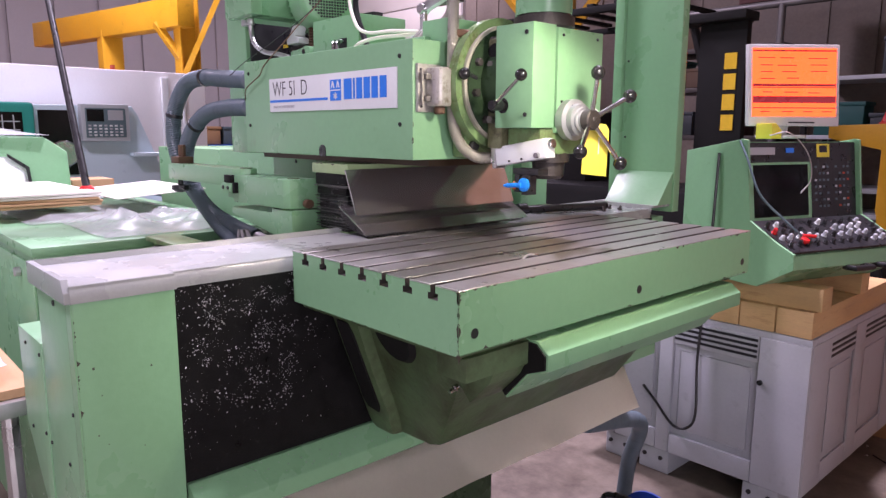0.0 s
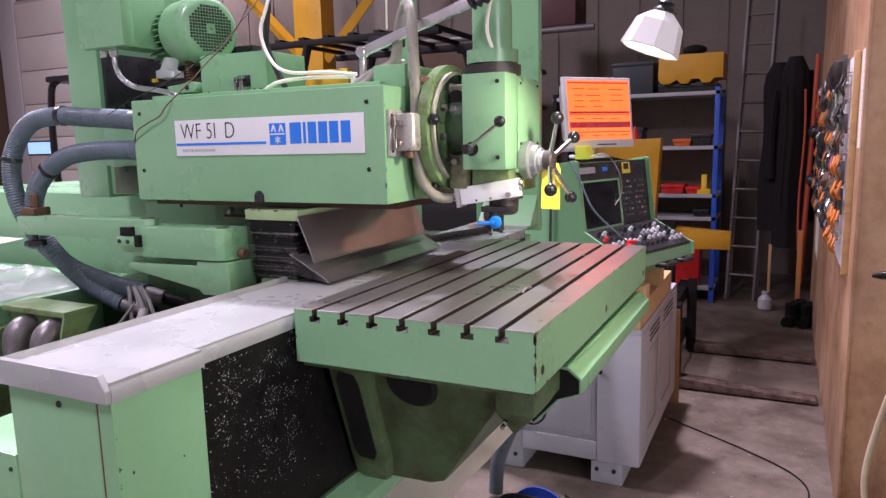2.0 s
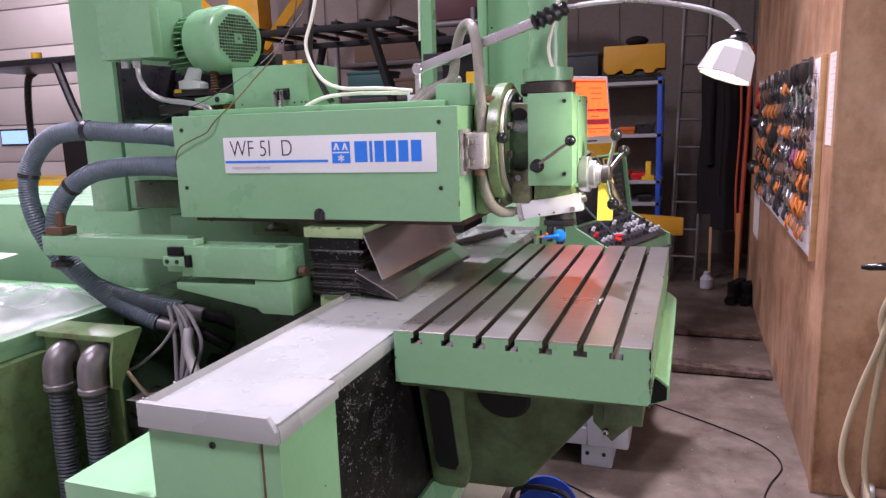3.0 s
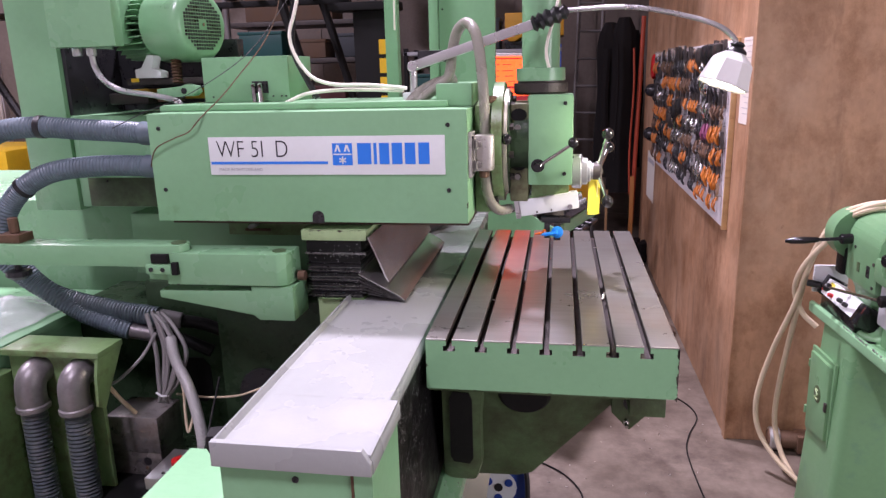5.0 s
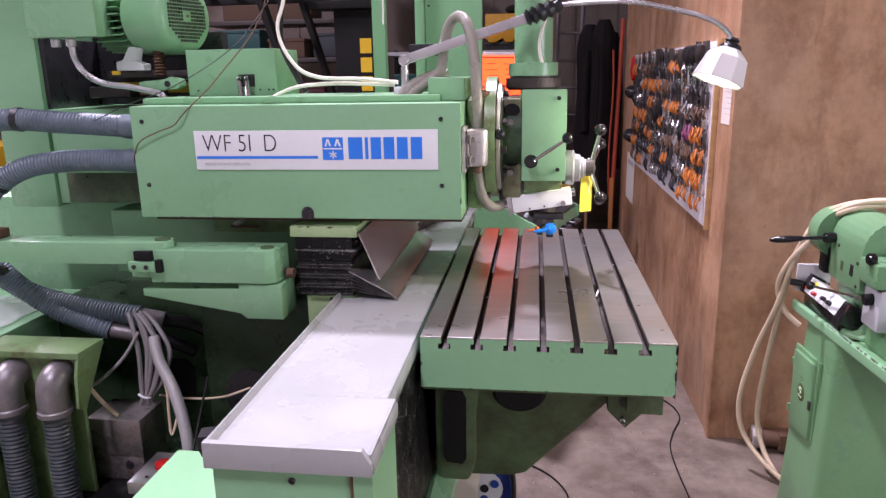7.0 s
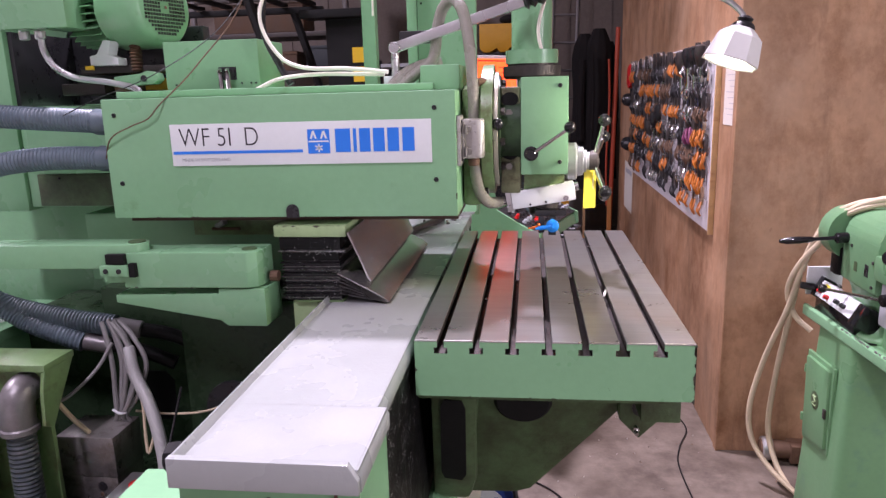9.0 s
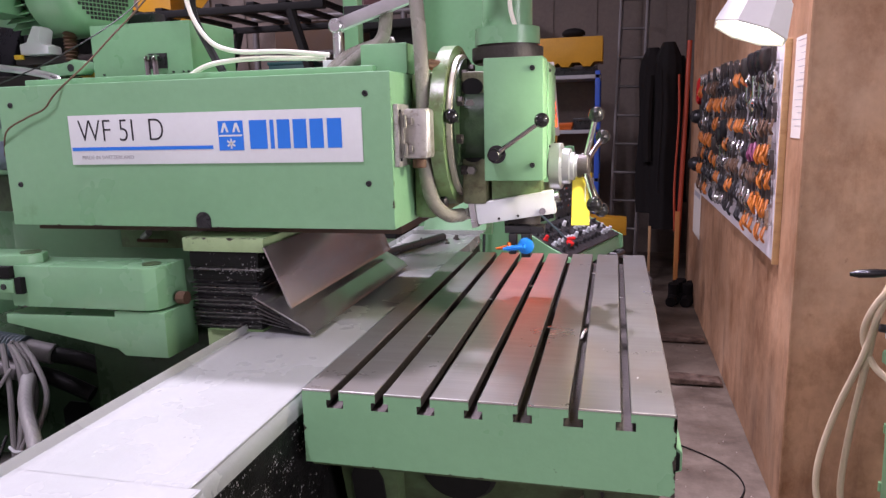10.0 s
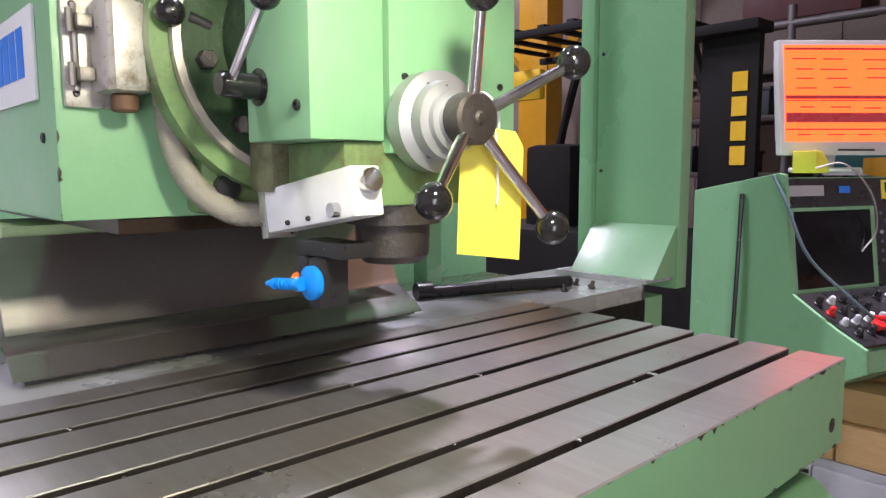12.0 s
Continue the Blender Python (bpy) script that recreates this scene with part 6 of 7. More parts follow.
part("spindle_nose", rod((1.40, 1.31, 1.16), (1.40, 1.262, 1.16), 0.045, 24, edge=0.004), CHROME, hs)
part("handle", lathe((1.296, 1.525, 1.196), (1.088, 1.58, 1.170), [(0, 0.007), (0.10, 0.0065), (0.108, 0.010), (0.15, 0.0135), (0.19, 0.0125), (0.214, 0.006)], 16), BLACK_GLOSS, hs, "black handle")
part("handle_hub", rod((1.262, 1.530, 1.192), (1.304, 1.53, 1.194), 0.019, 16, edge=0.004), BLACK_GLOSS, hs)
part("index_window", box(1.2985, 1.3005, 1.438, 1.458, 1.095, 1.128), GREEN_DIM, hs)
part("index_window", box(1.2985, 1.3005, 1.358, 1.382, 1.095, 1.135), BLACK, hs, "dark index window")
for y, z in ((1.33, 1.15), (1.488, 1.175), (1.325, 1.07)):
    part("screw_head", rod((1.2965, y, z), (1.301, y, z), 0.006, 10), STEEL_DARK, hs)
# switch box lying along the tray
lean_s = Matrix.Translation((1.276, 1.56, 0.938)) @ Matrix.Rotation(radians(28), 4, "Y") @ Matrix.Translation((-1.276, -1.56, -0.938))
sw = part("switch_box", box(1.276, 1.345, 1.405, 1.700, 0.938, 1.002, 0.004, turn=lean_s), WHITE, lathe_m, "white switch box with black ends, red and black knobs")
part("switch_foot", box(1.286, 1.35, 1.39, 1.715, 0.8735, 0.945, 0.006), BLACK_GLOSS, sw, "black foot")
part("switch_end", box(1.272, 1.352, 1.352, 1.402, 0.925, 1.005, 0.010, turn=lean_s), BLACK_GLOSS, sw, "black end cover")
part("switch_end", box(1.274, 1.352, 1.703, 1.735, 0.93, 1.012, 0.006, turn=lean_s), BLACK_GLOSS, sw, "black end cover")
part("back_plate", box(1.262, 1.39, 1.742, 1.756, 0.925, 1.035, 0.003), WHITE, sw)
part("label", box(1.2745, 1.2758, 1.625, 1.665, 0.975, 0.995, turn=lean_s), YELLOW_PAPER, sw, "yellow label")
for yy, zz, m in ((1.665, 0.962, RED), (1.600, 0.955, RED), (1.520, 0.962, BLACK), (1.470, 0.962, BLACK)):
    part("knob", rod(lean_s @ Vector((1.277, yy, zz)), lean_s @ Vector((1.258, yy, zz)), 0.0085, 12, edge=0.002), m, sw)
part("selector", rod((1.285, 1.72, 0.96), (1.235, 1.735, 0.965), 0.014, 12, edge=0.004), BLACK, sw, "black selector")
part("feed_lever", rod((1.25, 1.56, 1.000), (1.296, 1.215, 1.058), 0.0055, 10), CHROME, lathe_m, "bright feed lever")
part("lever_ball", ball((1.249, 1.566, 0.999), 0.0165), BLACK_GLOSS, lathe_m, "black ball knob")
part("lever_hub", rod((1.285, 1.225, 1.055), (1.33, 1.225, 1.06), 0.02, 12, edge=0.003), BLACK_OILY, lathe_m)
part("lathe_bed", box(1.34, 1.5, 0.85, 1.305, 0.8735, 1.0, 0.008), GREEN_BLUE, lathe_m)
part("apron", box(1.31, 1.36, 1.17, 1.285, 0.96, 1.10, 0.008), GREY_PANEL, lathe_m)
hose = thing("air_hose", "coiled cream hose draped over the lathe down to the floor", "hose", base=(1.3, 1.7, 0))
part("loop", tube([(1.62, 1.45, 1.295), (1.48, 1.50, 1.315), (1.37, 1.56, 1.315), (1.29, 1.66, 1.24), (1.245, 1.72, 1.08), (1.22, 1.80, 0.85), (1.18, 1.90, 0.60), (1.15, 1.95, 0.36), (1.17, 1.95, 0.20), (1.24, 1.88, 0.09), (1.33, 1.80, 0.02)], 0.0115, 8, 10), HOSE_CREAM, hose)
part("loop", tube([(1.62, 1.42, 1.30), (1.47, 1.46, 1.325), (1.35, 1.53, 1.30), (1.275, 1.66, 1.20), (1.24, 1.74, 1.05), (1.235, 1.82, 0.80), (1.235, 1.92, 0.50), (1.24, 1.97, 0.25), (1.27, 1.93, 0.10), (1.31, 1.86, 0.02)], 0.0115, 8, 10), HOSE_CREAM, hose)
part("loop", tube([(1.28, 1.66, 1.17), (1.225, 1.74, 1.04), (1.215, 1.80, 0.92), (1.25, 1.80, 0.82), (1.30, 1.76, 0.77)], 0.0115, 8, 10), HOSE_CREAM, hose)
part("loop", tube([(1.64, 1.40, 1.295), (1.50, 1.43, 1.335), (1.38, 1.50, 1.33), (1.29, 1.62, 1.245), (1.26, 1.70, 1.15)], 0.0115, 8, 10), HOSE_CREAM, hose)

vise = thing("pipe_coupling", "grey steel pipe coupling lying against the plywood", "coupling", base=(1.4, 2.15, 0))
part("tube", rod((1.27, 2.14, 0.06), (1.50, 2.12, 0.06), 0.042, 20, edge=0.004), RUST, vise)
part("collar", rod((1.275, 2.14, 0.06), (1.32, 2.136, 0.06), 0.055, 20, edge=0.004), ALU, vise)
part("collar", box(1.39, 1.47, 2.08, 2.17, 0.012, 0.10, 0.008), RUST, vise)

# ---------------------------------------------------------------- tool board on the plywood
board = thing("tool_board", "white pegboard full of orange-handled pliers and cutters, on the plywood", "tool board", box(1.074, 1.0945, 2.515, 5.25, 1.015, 1.928, 0.003), BOARD)
part("frame_strip", box(1.068, 1.0945, 2.500, 2.514, 1.005, 1.938, 0.002), WOOD_PALE, board)
rng = random.Random(11)


def pliers(y, z, s, handle):
    """One pair of pliers hanging with its handles down, jaws up."""
    t = thing("pliers", {TOOL_ORANGE: "orange-handled pliers hanging on the white pegboard", PURPLE: "purple-handled pliers hanging on the white pegboard", BLACK: "black-handled pliers hanging on the white pegboard", RED: "red-handled cutters hanging on the white pegboard", RUST: "dark steel cutters hanging on the white pegboard", CHROME: "chromed wrench hanging on the white pegboard"}[handle], "pliers", base=(1.06, y, z), group="tools on the pegboard")
    x = 1.050 - rng.uniform(0.0, 0.022)
    w = rng.uniform(0.7, 1.3)
    part("jaw", prism([(y - 0.010 * s, z - 0.012 * s), (y - 0.016 * s, z + 0.03 * s), (y - 0.013 * w * s, z + 0.07 * s), (y - 0.003 * w * s, z + 0.10 * s), (y + 0.004 * w * s, z + 0.10 * s), (y + 0.013 * s, z + 0.07 * s), (y + 0.016 * s, z + 0.03 * s), (y + 0.010 * s, z - 0.012 * s)], "x", x, x + 0.016), CHROME if w > 1.0 else STEEL_DARK, t)
    for k in (-1, 1):
        part("grip", tube([(x + 0.006, y + k * 0.008 * s, z + 0.01), (x - 0.004 * w, y + k * 0.024 * s * w, z - 0.03 * s), (x - 0.008, y + k * 0.020 * s * w, z - 0.052 * s), (x + 0.004, y + k * 0.012 * s, z - 0.08 * s)], 0.0056 * s, 3, 6), handle, t)
    part("peg", rod((1.0745, y, z + 0.012), (x - 0.004, y, z + 0.014), 0.003, 6), CHROME, t)


for r, z in enumerate((1.84, 1.73, 1.61, 1.50, 1.39, 1.27, 1.15)):
    y = 2.57 + 0.03 * (r % 2)
    while y < 5.15:
        # a row hangs in sets of one kind
        c = rng.random()
        few = (0.44, 0.52, 0.42, 0.50, 0.42, 0.56, 0.36)[r]
        h = PURPLE if r == 3 and 2.68 < y < 3.0 else TOOL_ORANGE if c < few else BLACK if c < few + 0.17 else CHROME if c < few + 0.40 else RED if c < few + 0.415 else RUST
        s = rng.uniform(0.74, 1.02)
        gap = rng.uniform(0.044, 0.06)
        for k in range(rng.randint(3, 7)):
            if y < 5.15 and rng.random() < 0.93:
                pliers(y, z + rng.uniform(-0.008, 0.008), s * rng.uniform(0.94, 1.06), h)
            y += gap
        y += rng.uniform(0.03, 0.12)
notice = thing("notice_sheet", "white paper notice pinned to the plywood beside the tool board", "notice", box(1.0925, 1.0945, 2.235, 2.43, 1.545, 1.932), PAPER)
for k in range(14):
    z = 1.92 - k * 0.025
    part("text_bar", box(1.0917, 1.0924, 2.26, 2.40 - 0.03 * ((k * 7) % 3), z - 0.0035, z - 0.0012), GREY_INK, notice)
notice2 = thing("notice_sheet", "grey paper notice low on the plywood below the tool board", "notice", box(1.0925, 1.0945, 5.3, 5.8, 0.62, 1.05), PAPER)
part("text_bar", box(1.0917, 1.0924, 5.35, 5.75, 0.95, 0.99), GREY_INK, notice2)
bundle = thing("earmuffs", "black ear defenders hanging on the end of the tool board", "ear defenders", base=(1.05, 5.2, 1.2))
for z in (1.25, 1.62):
    for k in (-1, 1):
        part("cup", ball((1.035, 5.22 + 0.07 * k, z), 0.055), BLACK, bundle)
    part("band", tube([(1.06, 5.15, z), (1.06, 5.16, z + 0.10), (1.06, 5.22, z + 0.14), (1.06, 5.28, z + 0.10), (1.06, 5.29, z)], 0.012, 5, 8), BLACK, bundle)

for k, (y, z) in enumerate(((2.66, 1.86), (2.80, 1.86), (2.95, 1.86), (3.12, 1.85), (3.75, 1.55), (3.92, 1.50), (4.08, 1.44))):
    t = thing("screwdriver", "thick dark-handled screwdriver hanging on the white pegboard", "screwdriver", base=(1.03, y, z), group="tools on the pegboard")
    part("handle", lathe((1.026, y, z + 0.06), (1.030, y, z - 0.045), [(0, 0.012), (0.008, 0.026), (0.05, 0.030), (0.085, 0.022), (0.105, 0.012)], 14), BLACK if k % 3 else STEEL_DARK, t)
    part("blade", rod((1.030, y, z - 0.045), (1.034, y, z - 0.15), 0.005, 8), CHROME, t)
    part("peg", rod((1.0745, y, z - 0.05), (1.02, y, z - 0.048), 0.004, 6), CHROME, t)
pouch = thing("red_pouch", "red pouch hanging at the end of the tool board", "pouch", prism([(5.20, 1.74), (5.17, 1.80), (5.19, 1.88), (5.26, 1.92), (5.36, 1.90), (5.40, 1.80), (5.37, 1.73), (5.28, 1.71)], "x", 1.03, 1.0935, 0.02), RED)

# ---------------------------------------------------------------- far side: shelf, ladder, coats, fork truck
rack = thing("shelf_rack", "steel shelf rack with blue uprights, half full of boxes and tools", "shelf rack", base=(-0.5, 6.4, 0))
for x in (-1.35, 0.215):
    for y in (6.2, 6.75):
        part("upright", box(x, x + 0.045, y, y + 0.045, 0, 2.06, 0.003), UPRIGHT_BLUE if x > 0 else MATTE_BLACK, rack)
for z in (0.12, 0.80, 1.02, 1.48, 1.99):
    part("shelf", box(-1.35, 0.26, 6.2, 6.8, z, z + 0.035, 0.002), GREY_PANEL, rack)
part("back", box(-1.35, 0.26, 6.82, 6.84, 0.0, 2.0), WALL_DARK, rack)


def crate(name, label, x0, x1, y0, y1, z0, z1, mat, group="goods on the shelf rack"):
    t = thing(name, label, "crate", base=((x0 + x1) / 2, (y0 + y1) / 2, z0), group=group)
    part("body", box(x0, x1, y0, y1, z0, z1, 0.012), mat, t)
    part("rim", box(x0 - 0.01, x1 + 0.01, y0 - 0.01, y1 + 0.01, z1 - 0.03, z1 + 0.005, 0.006), mat, t)
    return t


# ochre paint here is yellow darkened for the crate's shaded place
thing("yellow_crate", "yellow plastic crate with scalloped lower edge on top of the rack", "crate", prism([(-0.30, 2.14), (-0.30, 2.37), (0.28, 2.37), (0.28, 2.14), (0.20, 2.14), (0.17, 2.10), (0.10, 2.10), (0.07, 2.14), (0.0, 2.14), (-0.03, 2.10), (-0.10, 2.10), (-0.13, 2.14), (-0.2, 2.10), (-0.26, 2.10)], "y", 6.18, 6.6, 0.006), CRANE)
crate("dark_crate", "dark green case on top of the rack", -0.75, -0.36, 6.25, 6.6, 2.03, 2.33, BOX_DARK)
crate("black_case", "black case on the rack under the yellow crate", -0.3, 0.22, 6.25, 6.7, 2.026, 2.098, BLACK)
for x0, x1, z0, z1, m, lab in ((-0.25, -0.05, 1.055, 1.14, RED, "red tool case on the rack"), (-0.02, 0.10, 1.055, 1.12, RED, "red tool case on the rack"), (-0.5, -0.3, 1.055, 1.15, ORANGE, "orange bin on the rack"), (-0.15, 0.0, 1.515, 1.58, ORANGE, "orange tray on the rack"), (0.02, 0.18, 1.515, 1.62, BLACK, "black box on the rack"), (-0.8, -0.45, 1.515, 1.70, BOX_DARK, "grey box on the rack"), (-1.2, -0.9, 1.055, 1.3, BOX_BROWN, "cardboard box on the rack"), (-1.25, -0.85, 1.515, 1.8, BOX_TEAL, "teal bin on the rack"), (-0.7, -0.3, 0.16, 0.5, BOX_BROWN, "cardboard box on the rack"), (-0.12, 0.12, 0.16, 0.52, RED, "red fuel can on the rack"), (0.05, 0.18, 0.835, 0.9, BLACK, "black box on the rack")):
    crate("bin", lab, x0, x1, 6.24, 6.5, z0, z1, m)
thing("yellow_stand", "yellow plastic stand on the rack", "stand", prism([(0.08, 1.056), (0.20, 1.056), (0.20, 1.10), (0.165, 1.11), (0.165, 1.24), (0.115, 1.24), (0.115, 1.11), (0.08, 1.10)], "y", 6.23, 6.33, 0.004), YELLOW)
bag = thing("black_bag", "black bag on top of the yellow crate", "bag", ball((0.0, 6.4, 2.42), 0.07), CLOTH)
bag.scale = (1.6, 1.2, 0.7)
bag.location.z = 2.376

ladder = thing("ladder", "aluminium extension ladder standing against the far wall", "ladder", base=(0.5, 6.45, 0))
for k, (dx, dy) in enumerate(((0.0, 0.0), (0.02, 0.07))):
    for x in (0.345, 0.595):
        part("rail", prism([(x + dx, 6.40 + dy), (x + dx + 0.024, 6.40 + dy), (x + dx + 0.024, 6.45 + dy), (x + dx, 6.45 + dy)], "z", 0.0, 3.3, 0.003, turn=Matrix.Translation((0.5, 6.4, 0)) @ Matrix.Rotation(radians(1.7), 4, "Y") @ Matrix.Rotation(radians(-6), 4, "X") @ Matrix.Translation((-0.5, -6.4, 0))), LADDER, ladder)
for k in range(11):
    z = 0.25 + k * 0.28
    m = Matrix.Translation((0.5, 6.4, 0)) @ Matrix.Rotation(radians(1.7), 4, "Y") @ Matrix.Rotation(radians(-6), 4, "X") @ Matrix.Translation((-0.5, -6.4, 0))
    part("rung", rod(m @ Vector((0.365, 6.425, z)), m @ Vector((0.600, 6.425, z)), 0.014, 10), LADDER, ladder)

coats = thing("hanging_coats", "dark coats and tubes hanging in the corner behind the plywood", "coats", base=(0.9, 6.3, 0))


def coat(x, y, top, low, wide, seed, mat):
    """A coat on a hook: a closed shell, narrow at the hook, with soft uneven folds."""
    bm = bmesh.new()
    rings = []
    for k in range(15):
        t = k / 14
        z = top + (low - top) * t
        swell = wide * (0.38 + 0.62 * min(1.0, t * 6.0) ** 0.5) * (0.9 + 0.1 * math.sin(t * 9 + seed))
        ring = []
        for a in range(28):
            ang = a * math.tau / 28
            fold = 1 + 0.16 * math.sin(ang * 5 + seed + t * 1.5) * min(1, t * 2) + 0.08 * math.sin(ang * 9 + seed * 2)
            ring.append(bm.verts.new((x + swell * fold * math.cos(ang), y + 0.55 * swell * fold * math.sin(ang), z)))
        rings.append(ring)
    for a, b in zip(rings, rings[1:]):
        for k in range(28):
            bm.faces.new((a[k], a[(k + 1) % 28], b[(k + 1) % 28], b[k]))
    bm.faces.new(rings[0][::-1])
    bm.faces.new(rings[-1])
    part("coat", bm, mat, coats, smooth=60)


coat(0.74, 6.42, 2.26, 0.70, 0.13, 1.0, CLOTH)
coat(0.88, 6.36, 2.30, 0.55, 0.145, 2.3, CLOTH)
coat(0.99, 6.46, 2.18, 0.80, 0.11, 4.1, CLOTH)
for k, (u, low, m) in enumerate(((0.81, 0.9, CLOTH), (0.965, 0.55, RED_DULL))):
    part("strap", tube([(u, 6.24, 2.05 - 0.05 * k), (u + 0.012, 6.22, 1.6), (u - 0.008, 6.21, 1.0), (u + 0.006, 6.20, low)], 0.010, 5, 7), m, coats)
part("sleeve", tube([(0.72, 6.38, 2.0), (0.70, 6.33, 1.6), (0.71, 6.32, 1.2)], 0.045, 5, 9), CLOTH, coats)
pole = thing("orange_pole", "orange-red painted pole leaning in the corner", "pole", rod((1.0, 6.2, 0.25), (1.055, 6.3, 2.3), 0.022, 12), RED_DULL)
thing("wood_stake", "short brown wooden stake leaning in the corner", "stake", box(0.965, 1.005, 6.08, 6.11, 0.0, 0.75, 0.004), STAKE)
thing("wood_stake", "short brown wooden stake leaning beside the coats", "stake", box(0.73, 0.755, 6.15, 6.18, 0.0, 0.6, 0.004), CARD)
for k in range(5):
    q = Vector((0.93 + 0.04 * k, 5.6 + 0.09 * (k % 3), 0.06))
    thing("boot", "dark worn boot on the floor in the corner", "boot", tube([q + Vector((0, 0, 0.12)), q, q + Vector((-0.03, -0.13, -0.02))], 0.045, 5, 10), CLOTH, group="boots in the corner")
jug = thing("plastic_jug", "grey plastic jug on the floor by the ladder", "jug", lathe((0.72, 6.1, 0), (0.72, 6.1, 0.3), [(0, 0.05), (0.01, 0.06), (0.10, 0.06), (0.14, 0.028), (0.17, 0.028)], 18), GREY_PANEL)

# fork truck that faces the plywood
truck = thing("fork_truck", "black and yellow fork lift truck with its forks on the floor", "fork lift", base=(-1.5, 4.2, 0))
for y in (3.68, 4.52):
    part("fork", prism([(0.28, 0.012), (0.28, 0.075), (1.06, 0.035), (1.075, 0.02), (1.06, 0.012)], "y", y - 0.06, y + 0.06, 0.004), FORK, truck, "worn brown steel fork")
    part("fork_back", box(0.22, 0.279, y - 0.06, y + 0.06, 0.012, 0.55, 0.006), MATTE_BLACK, truck)
    part("mast_rail", box(0.02, 0.12, y - 0.05, y + 0.05, 0.05, 0.98, 0.006), MATTE_BLACK, truck)
for z in (0.12, 0.42):
    part("carriage_bar", box(0.14, 0.2195, 3.5, 4.7, z, z + 0.09, 0.006), MATTE_BLACK, truck)
part("carriage_back", prism([(0.15, 0.5), (0.20, 0.5), (0.05, 1.0), (0.0, 1.0)], "y", 3.6, 3.66, 0.004), MATTE_BLACK, truck)
# yellow plate coloured ochre to carry the weak light on it
part("body_panel", prism([(-0.52, 1.585), (0.0, 1.60), (-0.01, 1.45), (-0.035, 0.985), (0.0, 0.945), (0.50, 0.910), (0.50, 0.785), (-0.15, 0.775), (-0.20, 1.05), (-0.20, 1.43), (-0.52, 1.50)], "y", 4.5, 4.62, 0.008), CRANE, truck, "yellow bent body plate")
thing("red_cone", "small red plastic cone on top of the yellow truck plate", "cone", lathe((-0.20, 4.56, 1.5945), (-0.20, 4.56, 1.695), [(0, 0.045), (0.008, 0.045), (0.010, 0.034), (0.098, 0.006)], 16), RED)
part("seat_frame", box(-2.9, -2.5, 4.16, 4.22, 2.03, 2.24, 0.01), YELLOW, truck, "yellow plate behind the seat")
part("counterweight", box(-2.9, -1.0, 3.75, 4.55, 0.35, 1.15, 0.06), MATTE_BLACK, truck, "black counterweight")
sign = part("side_panel", box(-1.26, -0.93, 4.10, 4.16, 0.9, 2.26, 0.006), MATTE_BLACK, truck, "black panel with yellow marks")
for k in range(4):
    z = 2.06 - k * 0.135
    part("bar", box(-1.07, -0.985, 4.093, 4.099, z - 0.105, z), YELLOW, sign, "yellow painted mark")
part("roof_lip", box(-1.42, -0.90, 4.0, 4.2, 2.262, 2.32, 0.01), MATTE_BLACK, truck)
for y in (3.9, 4.9):
    part("roof_bar", box(-3.1, -1.5, y - 0.03, y + 0.03, 2.40, 2.45, 0.008), MATTE_BLACK, truck)
    part("post", tube([(-2.95, y, 1.1), (-2.9, y, 1.7), (-2.7, y, 2.41)], 0.035, 5, 8), MATTE_BLACK, truck)
    part("post", tube([(-1.35, y, 1.0), (-1.6, y, 1.9), (-1.75, y, 2.41)], 0.035, 5, 8), MATTE_BLACK, truck)
for k in range(7):
    part("roof_bar", box(-3.05 + k * 0.24, -2.99 + k * 0.24, 3.92, 4.88, 2.452, 2.48, 0.005), MATTE_BLACK, truck)
part("seat", box(-2.5, -2.1, 4.0, 4.5, 1.1, 1.7, 0.06), CLOTH, truck)
for x in (-2.5, -0.6):
    part("tyre", rod((x, 3.72, 0.33), (x, 3.95, 0.33), 0.32, 28, edge=0.03), CLOTH, truck)

# second fork truck by the gate
truck2 = thing("fork_truck", "black fork lift truck with an open roof, by the white gate", "fork lift", base=(-7, 5.6, 0))
part("roof", box(-8.0, -5.9, 5.3, 6.3, 2.50, 2.58, 0.03), BLACK, truck2)
part("beacon", rod((-7.0, 5.6, 2.58), (-7.0, 5.6, 2.68), 0.06, 14), YELLOW, truck2, "amber beacon")
for y in (5.35, 6.25):
    part("post", tube([(-8.0, y, 0.9), (-8.02, y, 1.8), (-7.95, y, 2.4), (-7.8, y, 2.53)], 0.045, 5, 8), BLACK, truck2)
    part("post", tube([(-5.8, y, 1.2), (-6.2, y, 1.9), (-6.45, y, 2.53)], 0.05, 5, 8), BLACK, truck2)
part("seat", box(-6.7, -6.3, 5.5, 6.0, 1.0, 1.75, 0.08), CLOTH, truck2)
part("body", box(-7.9, -5.4, 5.3, 6.3, 0.25, 1.15, 0.08), YELLOW, truck2, "yellow truck body")

shelf2 = thing("shelf_rack", "grey pipe rack stacked with boxes in front of the far wall", "shelf rack", base=(-2.2, 6.6, 0))
for x in (-3.4, -1.72):
    part("pipe_post", rod((x, 6.5, 0), (x, 6.5, 2.9), 0.035, 12), LADDER, shelf2)
for z in (1.45, 1.95, 2.35):
    part("shelf", box(-3.4, -1.7, 6.5, 7.1, z, z + 0.05, 0.004), STEEL_DARK, shelf2)
part("pipe_rail", rod((-3.4, 6.5, 2.75), (-1.0, 6.5, 2.75), 0.035, 12), LADDER, shelf2)
